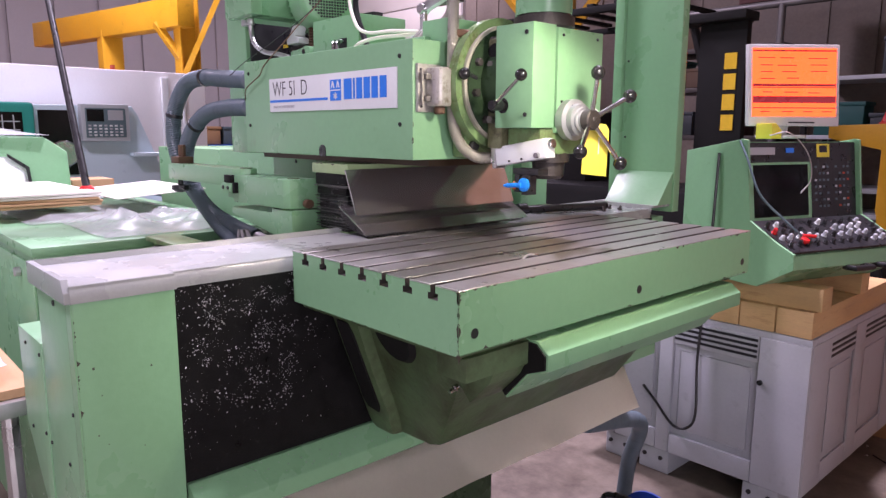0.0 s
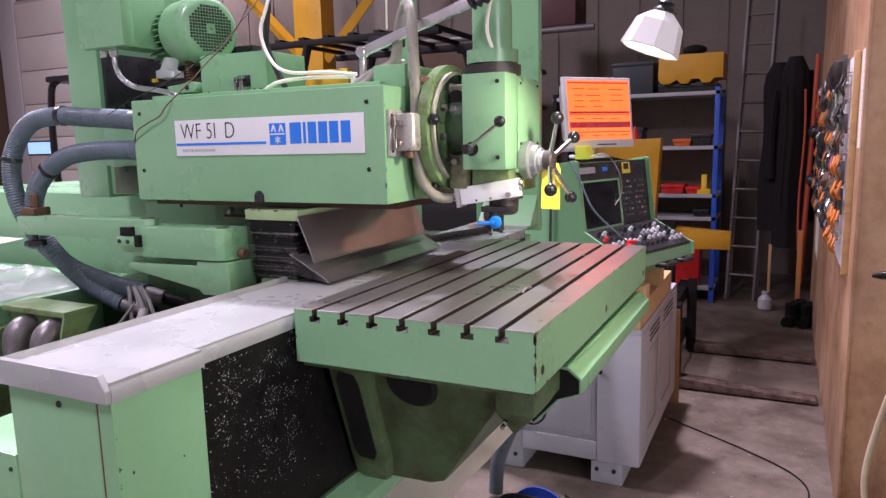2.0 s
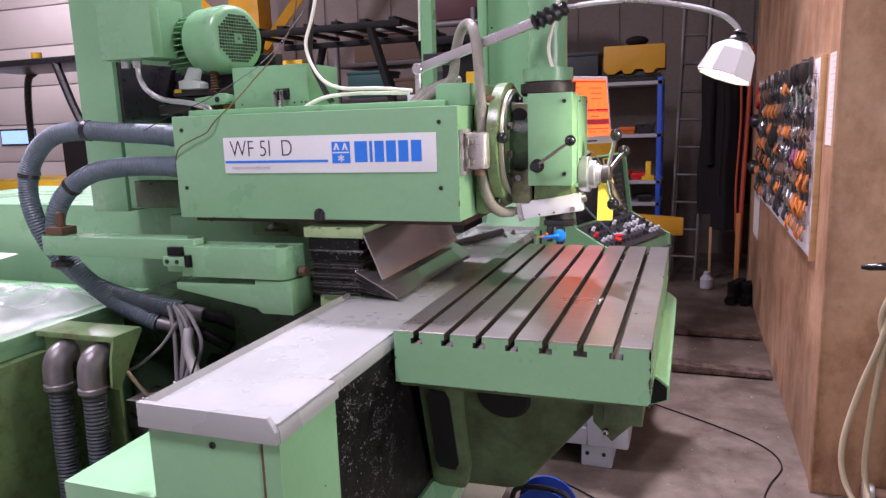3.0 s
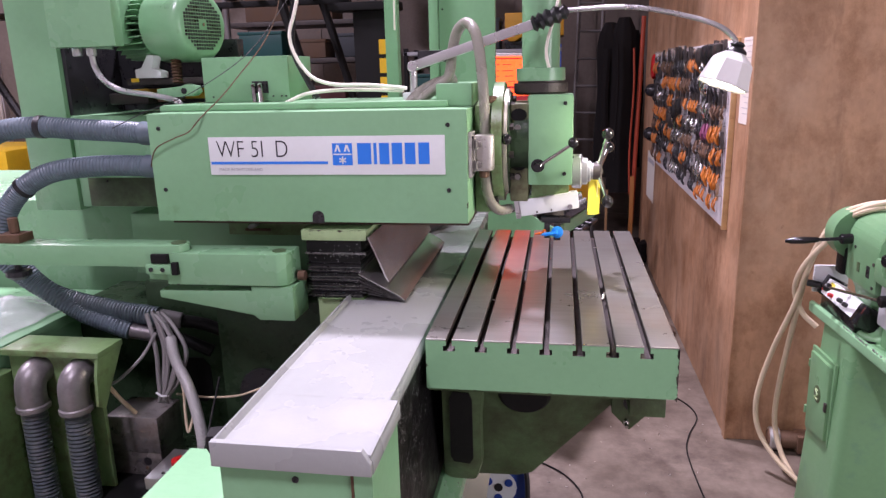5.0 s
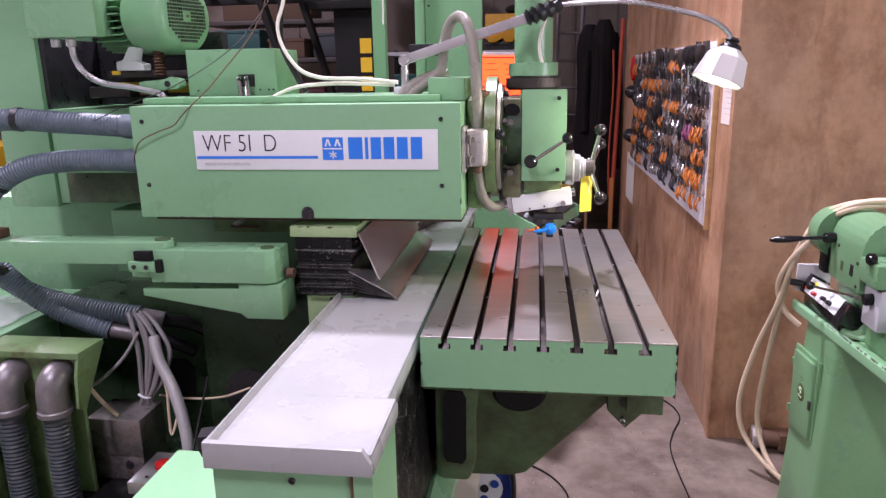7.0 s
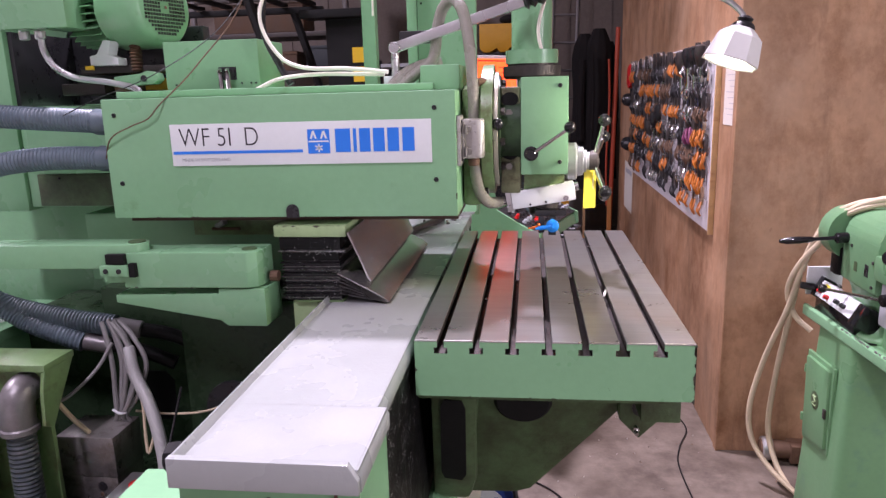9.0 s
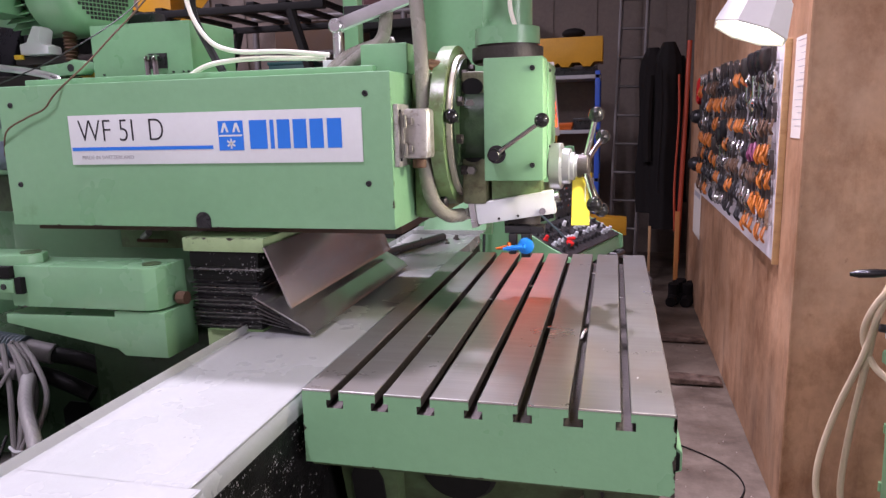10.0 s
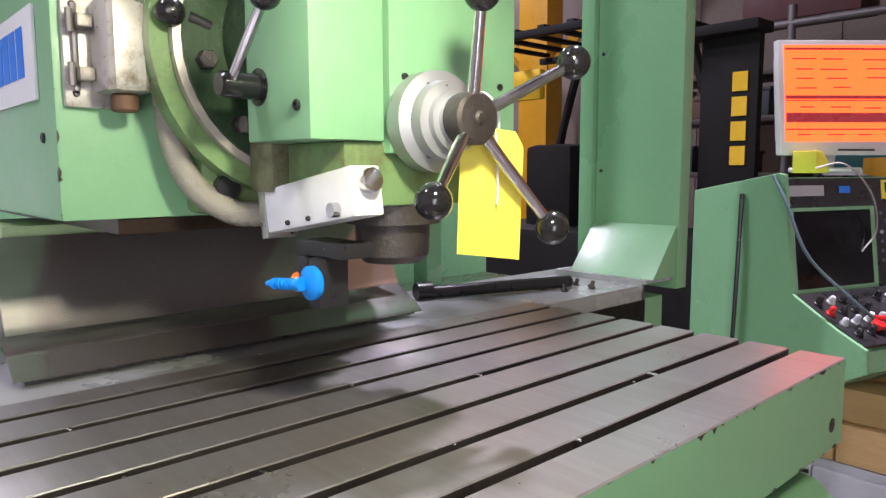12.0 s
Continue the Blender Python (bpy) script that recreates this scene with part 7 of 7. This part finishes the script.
for x0, x1, z0, z1, m, lab in ((-3.3, -2.8, 2.005, 2.30, BOX_TEAL, "dark teal bin on the pipe rack"), (-2.7, -2.3, 2.005, 2.2, BOX_BROWN, "cardboard box on the pipe rack"), (-2.2, -1.9, 2.005, 2.25, BOX_DARK, "dark tub on the pipe rack"), (-3.2, -2.6, 1.505, 1.75, BOX_DARK, "grey bin on the pipe rack"), (-2.5, -2.1, 1.505, 1.7, MAROON, "red-brown bin on the pipe rack"), (-3.2, -2.2, 2.405, 2.7, BOX_BROWN, "brown box on top of the pipe rack")):
    crate("bin", lab, x0, x1, 6.55, 6.95, z0, z1, m, "goods on the pipe rack")

crate("bin", "dull red crate on the rail of the pipe rack", -2.15, -1.2, 6.5, 6.95, 2.79, 3.2, MAROON, "goods on the pipe rack")
# ---------------------------------------------------------------- left side of the hall
bench = thing("electrical_cabinet", "low green steel cabinet with a flat top under papers and film", "cabinet", base=(-1.7, 0.5, 0))
part("body", box(-2.9, -1.08, -0.08, 0.70, 0.05, 1.165, 0.004), GREEN, bench)
part("lid", box(-2.92, -1.065, -0.095, 0.715, 1.166, 1.195, 0.004), GREEN, bench)
part("front_door", box(-2.0, -1.1, -0.0905, -0.0805, 0.10, 1.14, 0.004), GREEN, bench)
part("door_knob", rod((-1.25, -0.0905, 1.10), (-1.25, -0.11, 1.10), 0.015, 12, edge=0.003), ALU, bench)
part("side_step", box(-1.0795, -1.04, 0.05, 0.26, 0.3, 1.14, 0.004), GREEN_OILY, bench)


def wad(name, label, x0, x1, y0, y1, z, high, mat, seed, n=26, category="wrapping film"):
    """Crumpled sheeting lying on something."""
    bm = bmesh.new()
    vs = {}
    for i in range(n + 1):
        for j in range(n + 1):
            u, v = i / n, j / n
            fall = min(u, 1 - u, v, 1 - v) * 4
            w = noise.noise((u * 5 + seed, v * 5, seed)) + 0.6 * abs(noise.noise((u * 13, v * 13 + seed, 2.0))) + 0.35 * abs(noise.noise((u * 29, v * 29, seed)))
            vs[i, j] = bm.verts.new((x0 + (x1 - x0) * (u + 0.03 * noise.noise((v * 6, seed, 1.0))), y0 + (y1 - y0) * (v + 0.03 * noise.noise((u * 6, seed, 5.0))), z + 0.004 + max(0.0, min(1, fall) * high * (0.55 + 0.75 * w))))
    for i in range(n):
        for j in range(n):
            bm.faces.new((vs[i, j], vs[i + 1, j], vs[i + 1, j + 1], vs[i, j + 1]))
    bmesh.ops.solidify(bm, geom=list(bm.faces), thickness=0.001)
    return thing(name, label, category, bm, mat, smooth=60)


wad("wrapping_film", "crumpled clear wrapping film on the green cabinet", -1.62, -1.10, 0.12, 0.62, 1.196, 0.05, FILM_THIN, 1.0)
wad("wrapping_film", "crumpled clear wrapping film on the green cabinet", -2.75, -1.6, 0.02, 0.65, 1.196, 0.04, FILM_THIN, 2.0)
for k in range(5):
    tilt = 2 * math.sin(k * 2.1)
    thing("cardboard_sheet", "flat brown cardboard sheet in a stack on the green cabinet", "cardboard", box(-2.45, -1.72, -0.06, 0.30, 1.245 + k * 0.011, 1.254 + k * 0.011, 0.001, turn=Matrix.Translation((-1.95, 0.2, 0)) @ Matrix.Rotation(radians(tilt), 4, "Z") @ Matrix.Translation((1.95, -0.2, 0))), PAPER if k > 2 else CARD, group="cardboard on the cabinet")
thing("paper_sheet", "white sheet of card leaning on the film", "paper", box(-2.25, -1.65, 0.34, 0.70, 1.272, 1.275, turn=Matrix.Translation((-1.5, 0.4, 1.26)) @ Matrix.Rotation(radians(4), 4, "X") @ Matrix.Translation((1.5, -0.4, -1.26))), PAPER)
wand = thing("air_wand", "long black wand with a red foot standing on the cabinet", "wand", base=(-1.9, 0.3, 1.2))
part("stick", rod((-2.42, 0.30, 2.5), (-1.9, 0.30, 1.30), 0.011, 12, r1=0.016), BLACK, wand)
part("foot", lathe((-1.9, 0.30, 1.31), (-1.9, 0.30, 1.25), [(0, 0.018), (0.01, 0.03), (0.03, 0.03), (0.06, 0.02)], 14), RED, wand)
part("tip", rod((-1.9, 0.30, 1.25), (-1.9, 0.295, 1.235), 0.02, 12), YELLOW, wand)

wrapped = thing("wrapped_machine", "green machine with a rounded window, wrapped in clear film", "machine", base=(-3.3, 0.0, 0))
part("body", prism([(-2.4, 0.0), (-2.4, 1.50), (0.40, 1.50), (0.51, 1.42), (0.56, 0.0)], "x", -3.9, -2.95, 0.02), GREEN, wrapped)
part("window", prism([(-2.2, 1.02), (-2.2, 1.40), (0.22, 1.40), (0.30, 1.34), (0.33, 1.02)], "x", -2.949, -2.942, 0.01), FILM, wrapped, "hazy window")
part("window_seal", prism([(0.22, 1.415), (0.315, 1.345), (0.345, 1.02), (0.33, 1.02), (0.30, 1.335), (0.22, 1.40)], "x", -2.9415, -2.93), BLACK, wrapped)
wad("wrapping_film", "crumpled clear film over the green machine", -3.95, -2.9, -2.4, 0.42, 1.505, 0.10, FILM_THIN, 4.0, 30)
part("strap", box(-2.9285, -2.925, -0.30, -0.24, 1.0, 1.5, turn=Matrix.Translation((-2.9, -0.27, 1.2)) @ Matrix.Rotation(radians(-28), 4, "X") @ Matrix.Translation((2.9, 0.27, -1.2))), WHITE, wrapped, "white strap")
thing("cardboard_box", "small brown cardboard box by the wrapped machine", "box", box(-3.6, -3.35, 0.62, 0.86, 1.10, 1.24, 0.004), CARD)
thing("bench_block", "slate bench under the cardboard box", "bench", box(-3.9, -3.1, 0.55, 1.2, 0.0, 1.0995, 0.01), SLATE)

cnc = thing("turning_centre", "pale blue turning machine with a grey key panel and teal door", "machine", base=(-4.8, 0.9, 0))
part("body", prism([(-1.5, 0.0), (-1.5, 1.72), (1.42, 1.72), (1.46, 1.66), (1.64, 1.20), (1.66, 0.95), (1.66, 0.0)], "x", -5.15, -4.60, 0.01), STEEL_BLUE, cnc)
part("plinth", box(-4.5995, -4.57, -1.5, 1.67, 0.0, 1.10, 0.004), SLATE, cnc)
kp = part("key_panel", box(-4.5985, -4.52, 1.02, 1.37, 1.45, 1.73, 0.01), GREY_PANEL, cnc, "grey key panel")
part("key_field", box(-4.5195, -4.515, 1.05, 1.34, 1.48, 1.70, 0.004), SLATE, kp)
part("display", box(-4.5145, -4.511, 1.06, 1.18, 1.60, 1.69), GLASS_BLACK, kp)
part("display", box(-4.5145, -4.511, 1.21, 1.32, 1.61, 1.685), GREY_INK, kp)
for r in range(4):
    for c in range(7):
        part("key", box(-4.5145, -4.508, 1.065 + c * 0.038, 1.085 + c * 0.038, 1.49 + r * 0.024, 1.503 + r * 0.024), WHITE if (r + c) % 3 else GREY_INK, kp)
door = part("door", box(-4.5985, -4.55, -0.6, 0.72, 1.10, 1.73, 0.03), TEAL, cnc, "teal sliding door")
part("window", box(-4.5495, -4.545, -0.5, 0.64, 1.30, 1.66, 0.004), GLASS_BLACK, door)
for k in range(9):
    part("window_bar", box(-4.5445, -4.541, 0.02 + k * 0.07, 0.028 + k * 0.07, 1.32, 1.64), GREY_PANEL, door)
for k in range(5):
    part("window_bar", box(-4.5438, -4.5412, 0.0, 0.62, 1.35 + k * 0.06, 1.358 + k * 0.06), GREY_PANEL, door)
part("opening", box(-4.5985, -4.592, 0.75, 1.0, 1.20, 1.68), GLASS_BLACK, cnc)
part("chuck", rod((-4.591, 0.90, 1.36), (-4.55, 0.90, 1.36), 0.10, 24, edge=0.01), CHROME, cnc)
part("ledge", box(-4.5985, -4.50, 1.38, 1.60, 1.33, 1.36, 0.006), STEEL_BLUE, cnc)

cabin = thing("white_cabin", "white flat-roofed enclosure behind the turning machine", "enclosure", base=(-6, 0, 0))
part("wall", box(-7.2, -5.25, -4.0, 2.32, 0.0, 2.05, 0.01), CABIN, cabin)
part("conduit", box(-5.2495, -5.21, 1.90, 1.96, 0.9, 2.0, 0.006), WHITE, cabin)
part("conduit", tube([(-5.22, 2.09, 2.0), (-5.22, 2.10, 1.6), (-5.22, 2.10, 1.40)], 0.018, 4, 8), WHITE, cabin)
part("socket", box(-5.2495, -5.19, 2.06, 2.14, 1.33, 1.42, 0.006), GREY_PANEL, cabin)
part("signal", rod((-5.3, 1.52, 2.05), (-5.3, 1.52, 2.09), 0.02, 12), RED_DULL, cabin, "dull red signal lamp")

crane = thing("jib_crane", "yellow steel gantry with posts and braces behind the white enclosure", "crane", base=(-7.5, 2.5, 0))
part("beam", prism([(-9.6, 2.62), (-9.6, 2.92), (-6.3, 2.92), (-6.3, 2.62)], "y", 2.0, 2.2, 0.01, turn=Matrix.Translation((-6.4, 2.6, 0)) @ Matrix.Rotation(radians(11), 4, "Z") @ Matrix.Translation((6.4, -2.1, 0))), CRANE, crane)
part("post", box(-6.58, -6.40, 2.585, 2.605, 0, 5.2, 0.004), CRANE, crane)
part("web", box(-6.50, -6.48, 2.6055, 2.785, 0, 5.2), CRANE, crane)
part("flange", box(-6.58, -6.40, 2.7855, 2.805, 0, 5.2, 0.004), CRANE, crane)
part("post", box(-8.0, -7.8, 2.22, 2.46, 0, 2.70, 0.01), CRANE, crane)
part("brace", tube([(-6.36, 2.60, 2.13), (-6.36, 2.99, 2.92), (-6.36, 3.75, 4.45)], 0.04, 3, 4), CRANE, crane)
part("brace", tube([(-6.5, 2.62, 2.3), (-6.7, 2.45, 2.68)], 0.05, 1, 4), CRANE, crane)
part("rail", box(-9.8, -7.4, 0.3, 1.9, 2.06, 2.18, 0.02), CRANE, crane)
part("top_beam", tube([(-6.4, 2.7, 5.1), (-4.0, 6.9, 5.0)], 0.16, 1, 4), CRANE, crane)
part("post", box(-5.12, -4.68, 6.9, 7.2, 0, 5.0, 0.01), CRANE, crane)
part("brace", tube([(-4.69, 7.0, 2.72), (-4.0, 7.0, 3.42), (-2.75, 7.0, 4.7)], 0.08, 3, 4), CRANE, crane)
part("brace", tube([(-5.11, 7.0, 2.82), (-5.83, 7.0, 3.53), (-7.0, 7.0, 4.7)], 0.08, 3, 4), CRANE, crane)

blue_rack = thing("blue_rack", "blue pallet rack with red and white boxes behind the white enclosure", "rack", base=(-7.5, 3.6, 0))
for y in (2.95, 4.06):
    part("upright", box(-7.50, -7.42, y, y + 0.07, 0, 2.2, 0.003), UPRIGHT_BLUE, blue_rack)
for z in (1.15, 1.32, 1.80):
    part("shelf", box(-8.1, -7.42, 2.95, 4.13, z, z + 0.035, 0.003), UPRIGHT_BLUE, blue_rack)
for y, m, lab in ((3.05, RED_DULL, "red box on the blue rack"), (3.30, CARD, "brown box on the blue rack"), (3.55, SLATE, "grey box on the blue rack"), (3.80, RED_DULL, "red box on the blue rack")):
    crate("bin", lab, -7.9, -7.5, y, y + 0.20, 1.3555, 1.58, m, "goods on the blue rack")

# small workbench at the near left with clutter
stool = thing("work_trestle", "pale steel trestle with a wooden board, beside the mill", "trestle", base=(-1.0, -0.35, 0))
part("top", box(-1.5, -0.62, -0.55, -0.2, 0.86, 0.90, 0.004), ALU, stool)
part("board", box(-1.5, -0.64, -0.5, -0.2, 0.901, 0.925, 0.003), CARD, stool)
for x in (-1.4, -0.7):
    for y in (-0.5, -0.25):
        part("leg", rod((x, y, 0), (x, y, 0.859), 0.02, 10), ALU, stool)
thing("blue_pipe", "blue plastic pipe on the trestle", "pipe", rod((-1.5, -0.33, 0.942), (-0.66, -0.33, 0.942), 0.016, 12), BLUE_PLASTIC)
wad("foil_rag", "crumpled shiny foil on the trestle", -1.2, -0.72, -0.48, -0.24, 0.96, 0.07, FILM, 7.0, 20, "foil")

# floor things: cable reel, cable, hose
reel = thing("cable_reel", "blue cable reel on a black stand, on the floor", "cable reel", base=(0.03, 1.45, 0))
part("drum", lathe((0.03, 1.43, 0.15), (0.03, 1.55, 0.15), [(0, 0.03), (0.001, 0.12), (0.008, 0.12), (0.009, 0.06), (0.11, 0.06), (0.111, 0.12), (0.12, 0.12)], 28), BLUE_DARK, reel)
part("hub", rod((0.03, 1.425, 0.15), (0.03, 1.429, 0.15), 0.075, 20), WHITE, reel)
part("stand", tube([(0.15, 1.40, 0.01), (0.145, 1.405, 0.23), (0.10, 1.41, 0.285), (-0.04, 1.41, 0.285), (-0.085, 1.405, 0.23), (-0.09, 1.40, 0.01)], 0.011, 6, 8), BLACK, reel)
part("socket", rod((0.03, 1.420, 0.15), (0.03, 1.4245, 0.15), 0.018, 12), BLACK, reel)
for k in range(3):
    a = 0.5 + k * math.tau / 3
    part("socket", rod((0.03 + 0.048 * math.cos(a), 1.420, 0.15 + 0.048 * math.sin(a)), (0.03 + 0.048 * math.cos(a), 1.4245, 0.15 + 0.048 * math.sin(a)), 0.017, 14), BLUE_DARK, reel)
cable = thing("floor_cable", "thin dark cable lying in curves on the concrete floor", "cable", tube([(0.0, 2.0, 0.006), (0.14, 1.91, 0.006), (0.286, 1.80, 0.006), (0.366, 1.67, 0.006), (0.38, 1.55, 0.006), (0.37, 1.35, 0.006)], 0.0036, 8, 6), CLOTH)
thing("floor_cable", "thin dark cable lying in curves on the concrete floor", "cable", tube([(0.30, 3.10, 0.006), (0.40, 3.03, 0.006), (0.70, 2.83, 0.006), (0.93, 2.63, 0.006), (0.998, 2.43, 0.006), (0.925, 2.22, 0.006), (0.886, 2.03, 0.006), (0.897, 1.65, 0.006), (0.93, 1.3, 0.006)], 0.0036, 8, 6), CLOTH)
drain = thing("suction_hose", "grey plastic hose curving down to the floor under the table", "hose", tube([(-0.02, 1.20, 0.62), (-0.16, 1.75, 0.42), (-0.27, 1.87, 0.18), (-0.28, 1.86, 0.03)], 0.032, 8, 12), HOSE_GREY)
thing("cardboard_sheet", "brown cardboard sheet leaning on the end of the pallet box", "cardboard", box(0.0, 0.315, 3.36, 3.372, 0.0, 0.60, 0.003, turn=Matrix.Translation((0, 3.36, 0)) @ Matrix.Rotation(radians(4), 4, "X") @ Matrix.Translation((0, -3.36, 0))), CARD)
litter = bmesh.new()
rng = random.Random(9)
for k in range(140):
    x, y = rng.uniform(0.1, 1.05), rng.uniform(1.0, 4.4)
    s = rng.uniform(0.002, 0.006)
    box(x, x + s * rng.uniform(1, 2.5), y, y + s, 0.0003, 0.0003 + s * 0.5, bm=litter)
thing("floor_litter", "scattered pale metal chips on the concrete floor", "metal chips", litter, BRIGHT, kind="stuff", smooth=0)
chips = bmesh.new()


def flake(c, u, v):
    """One thin curl of metal: a bent four-sided scrap."""
    c, u, v = Vector(c), Vector(u), Vector(v)
    out = u.cross(v).normalized() * (u.length * 0.3)
    chips.faces.new([chips.verts.new(p) for p in (c - u - v * 0.4, c + u * 0.2 - v + out, c + u + v * 0.4, c - u * 0.2 + v + out * 0.6)])


nests = [(rng.uniform(-0.08, 0.16) + 0.05 * rng.random(), 1.245 - 0.26 * rng.random() ** 1.2, rng.uniform(0.006, 0.022)) for k in range(34)]
for k in range(1500):
    if k % 5:
        cy, cz, r = nests[int(len(nests) * rng.random())]
        y, z = cy + rng.gauss(0, r), cz + rng.gauss(0, r * 0.8)
    else:
        y, z = -0.085 + 0.34 * rng.random() ** 1.4, 1.252 - 0.33 * rng.random() ** 1.3
    if not (-0.086 < y < 0.5 and 0.86 < z < 1.253):
        continue
    s, a = rng.choice((0.0003, 0.0003, 0.0004, 0.0005, 0.0007, 0.0012)), rng.uniform(0, math.pi)
    flake((-0.0135, y, z), (0, s * 1.9 * math.cos(a), s * 1.9 * math.sin(a)), (0, -s * math.sin(a), s * math.cos(a)))
for k in range(260):
    y, u = rng.uniform(-0.08, 1.2), rng.random()
    s, a = rng.choice((0.0008, 0.0012, 0.002)), rng.uniform(0, math.pi)
    flake((-0.004 + 0.038 * u, y, 0.8775 - 0.041 * u), (s * math.cos(a), s * math.sin(a), 0), (-s * math.sin(a), s * math.cos(a), 0))
for k in range(420):
    x, z = rng.triangular(-0.337, -0.185, -0.20), rng.choice((rng.uniform(1.285, 1.43), rng.gauss(1.40, 0.004), rng.uniform(1.285, 1.36)))
    s, a = rng.choice((0.0003, 0.0004, 0.0005, 0.0007, 0.0013)), rng.gauss(0, 0.5)
    flake((x, 0.4162, z), (s * math.cos(a), 0, s * math.sin(a)), (-s * math.sin(a), 0, s * math.cos(a)))
for k in range(120):
    x, y = rng.uniform(-0.33, -0.17), rng.gauss(0.39, 0.02)
    s, a = rng.choice((0.001, 0.0015, 0.0024)), rng.uniform(0, math.pi)
    flake((max(x, -0.228), y, 1.2862), (s * math.cos(a), s * math.sin(a), 0), (-s * math.sin(a), s * math.cos(a), 0))
for k in range(60):
    x, y = rng.uniform(0.01, 0.47), TY + rng.uniform(0.05, 0.95)
    s, a = rng.choice((0.0006, 0.001, 0.0016)), rng.uniform(0, math.pi)
    flake((x, y, TOP + 0.0008), (s * math.cos(a), s * math.sin(a), 0), (-s * math.sin(a), s * math.cos(a), 0))
part("chip_litter", chips, CHIP_STEEL, mill, "scattered bright metal chips", smooth=0)["kind"] = "stuff"
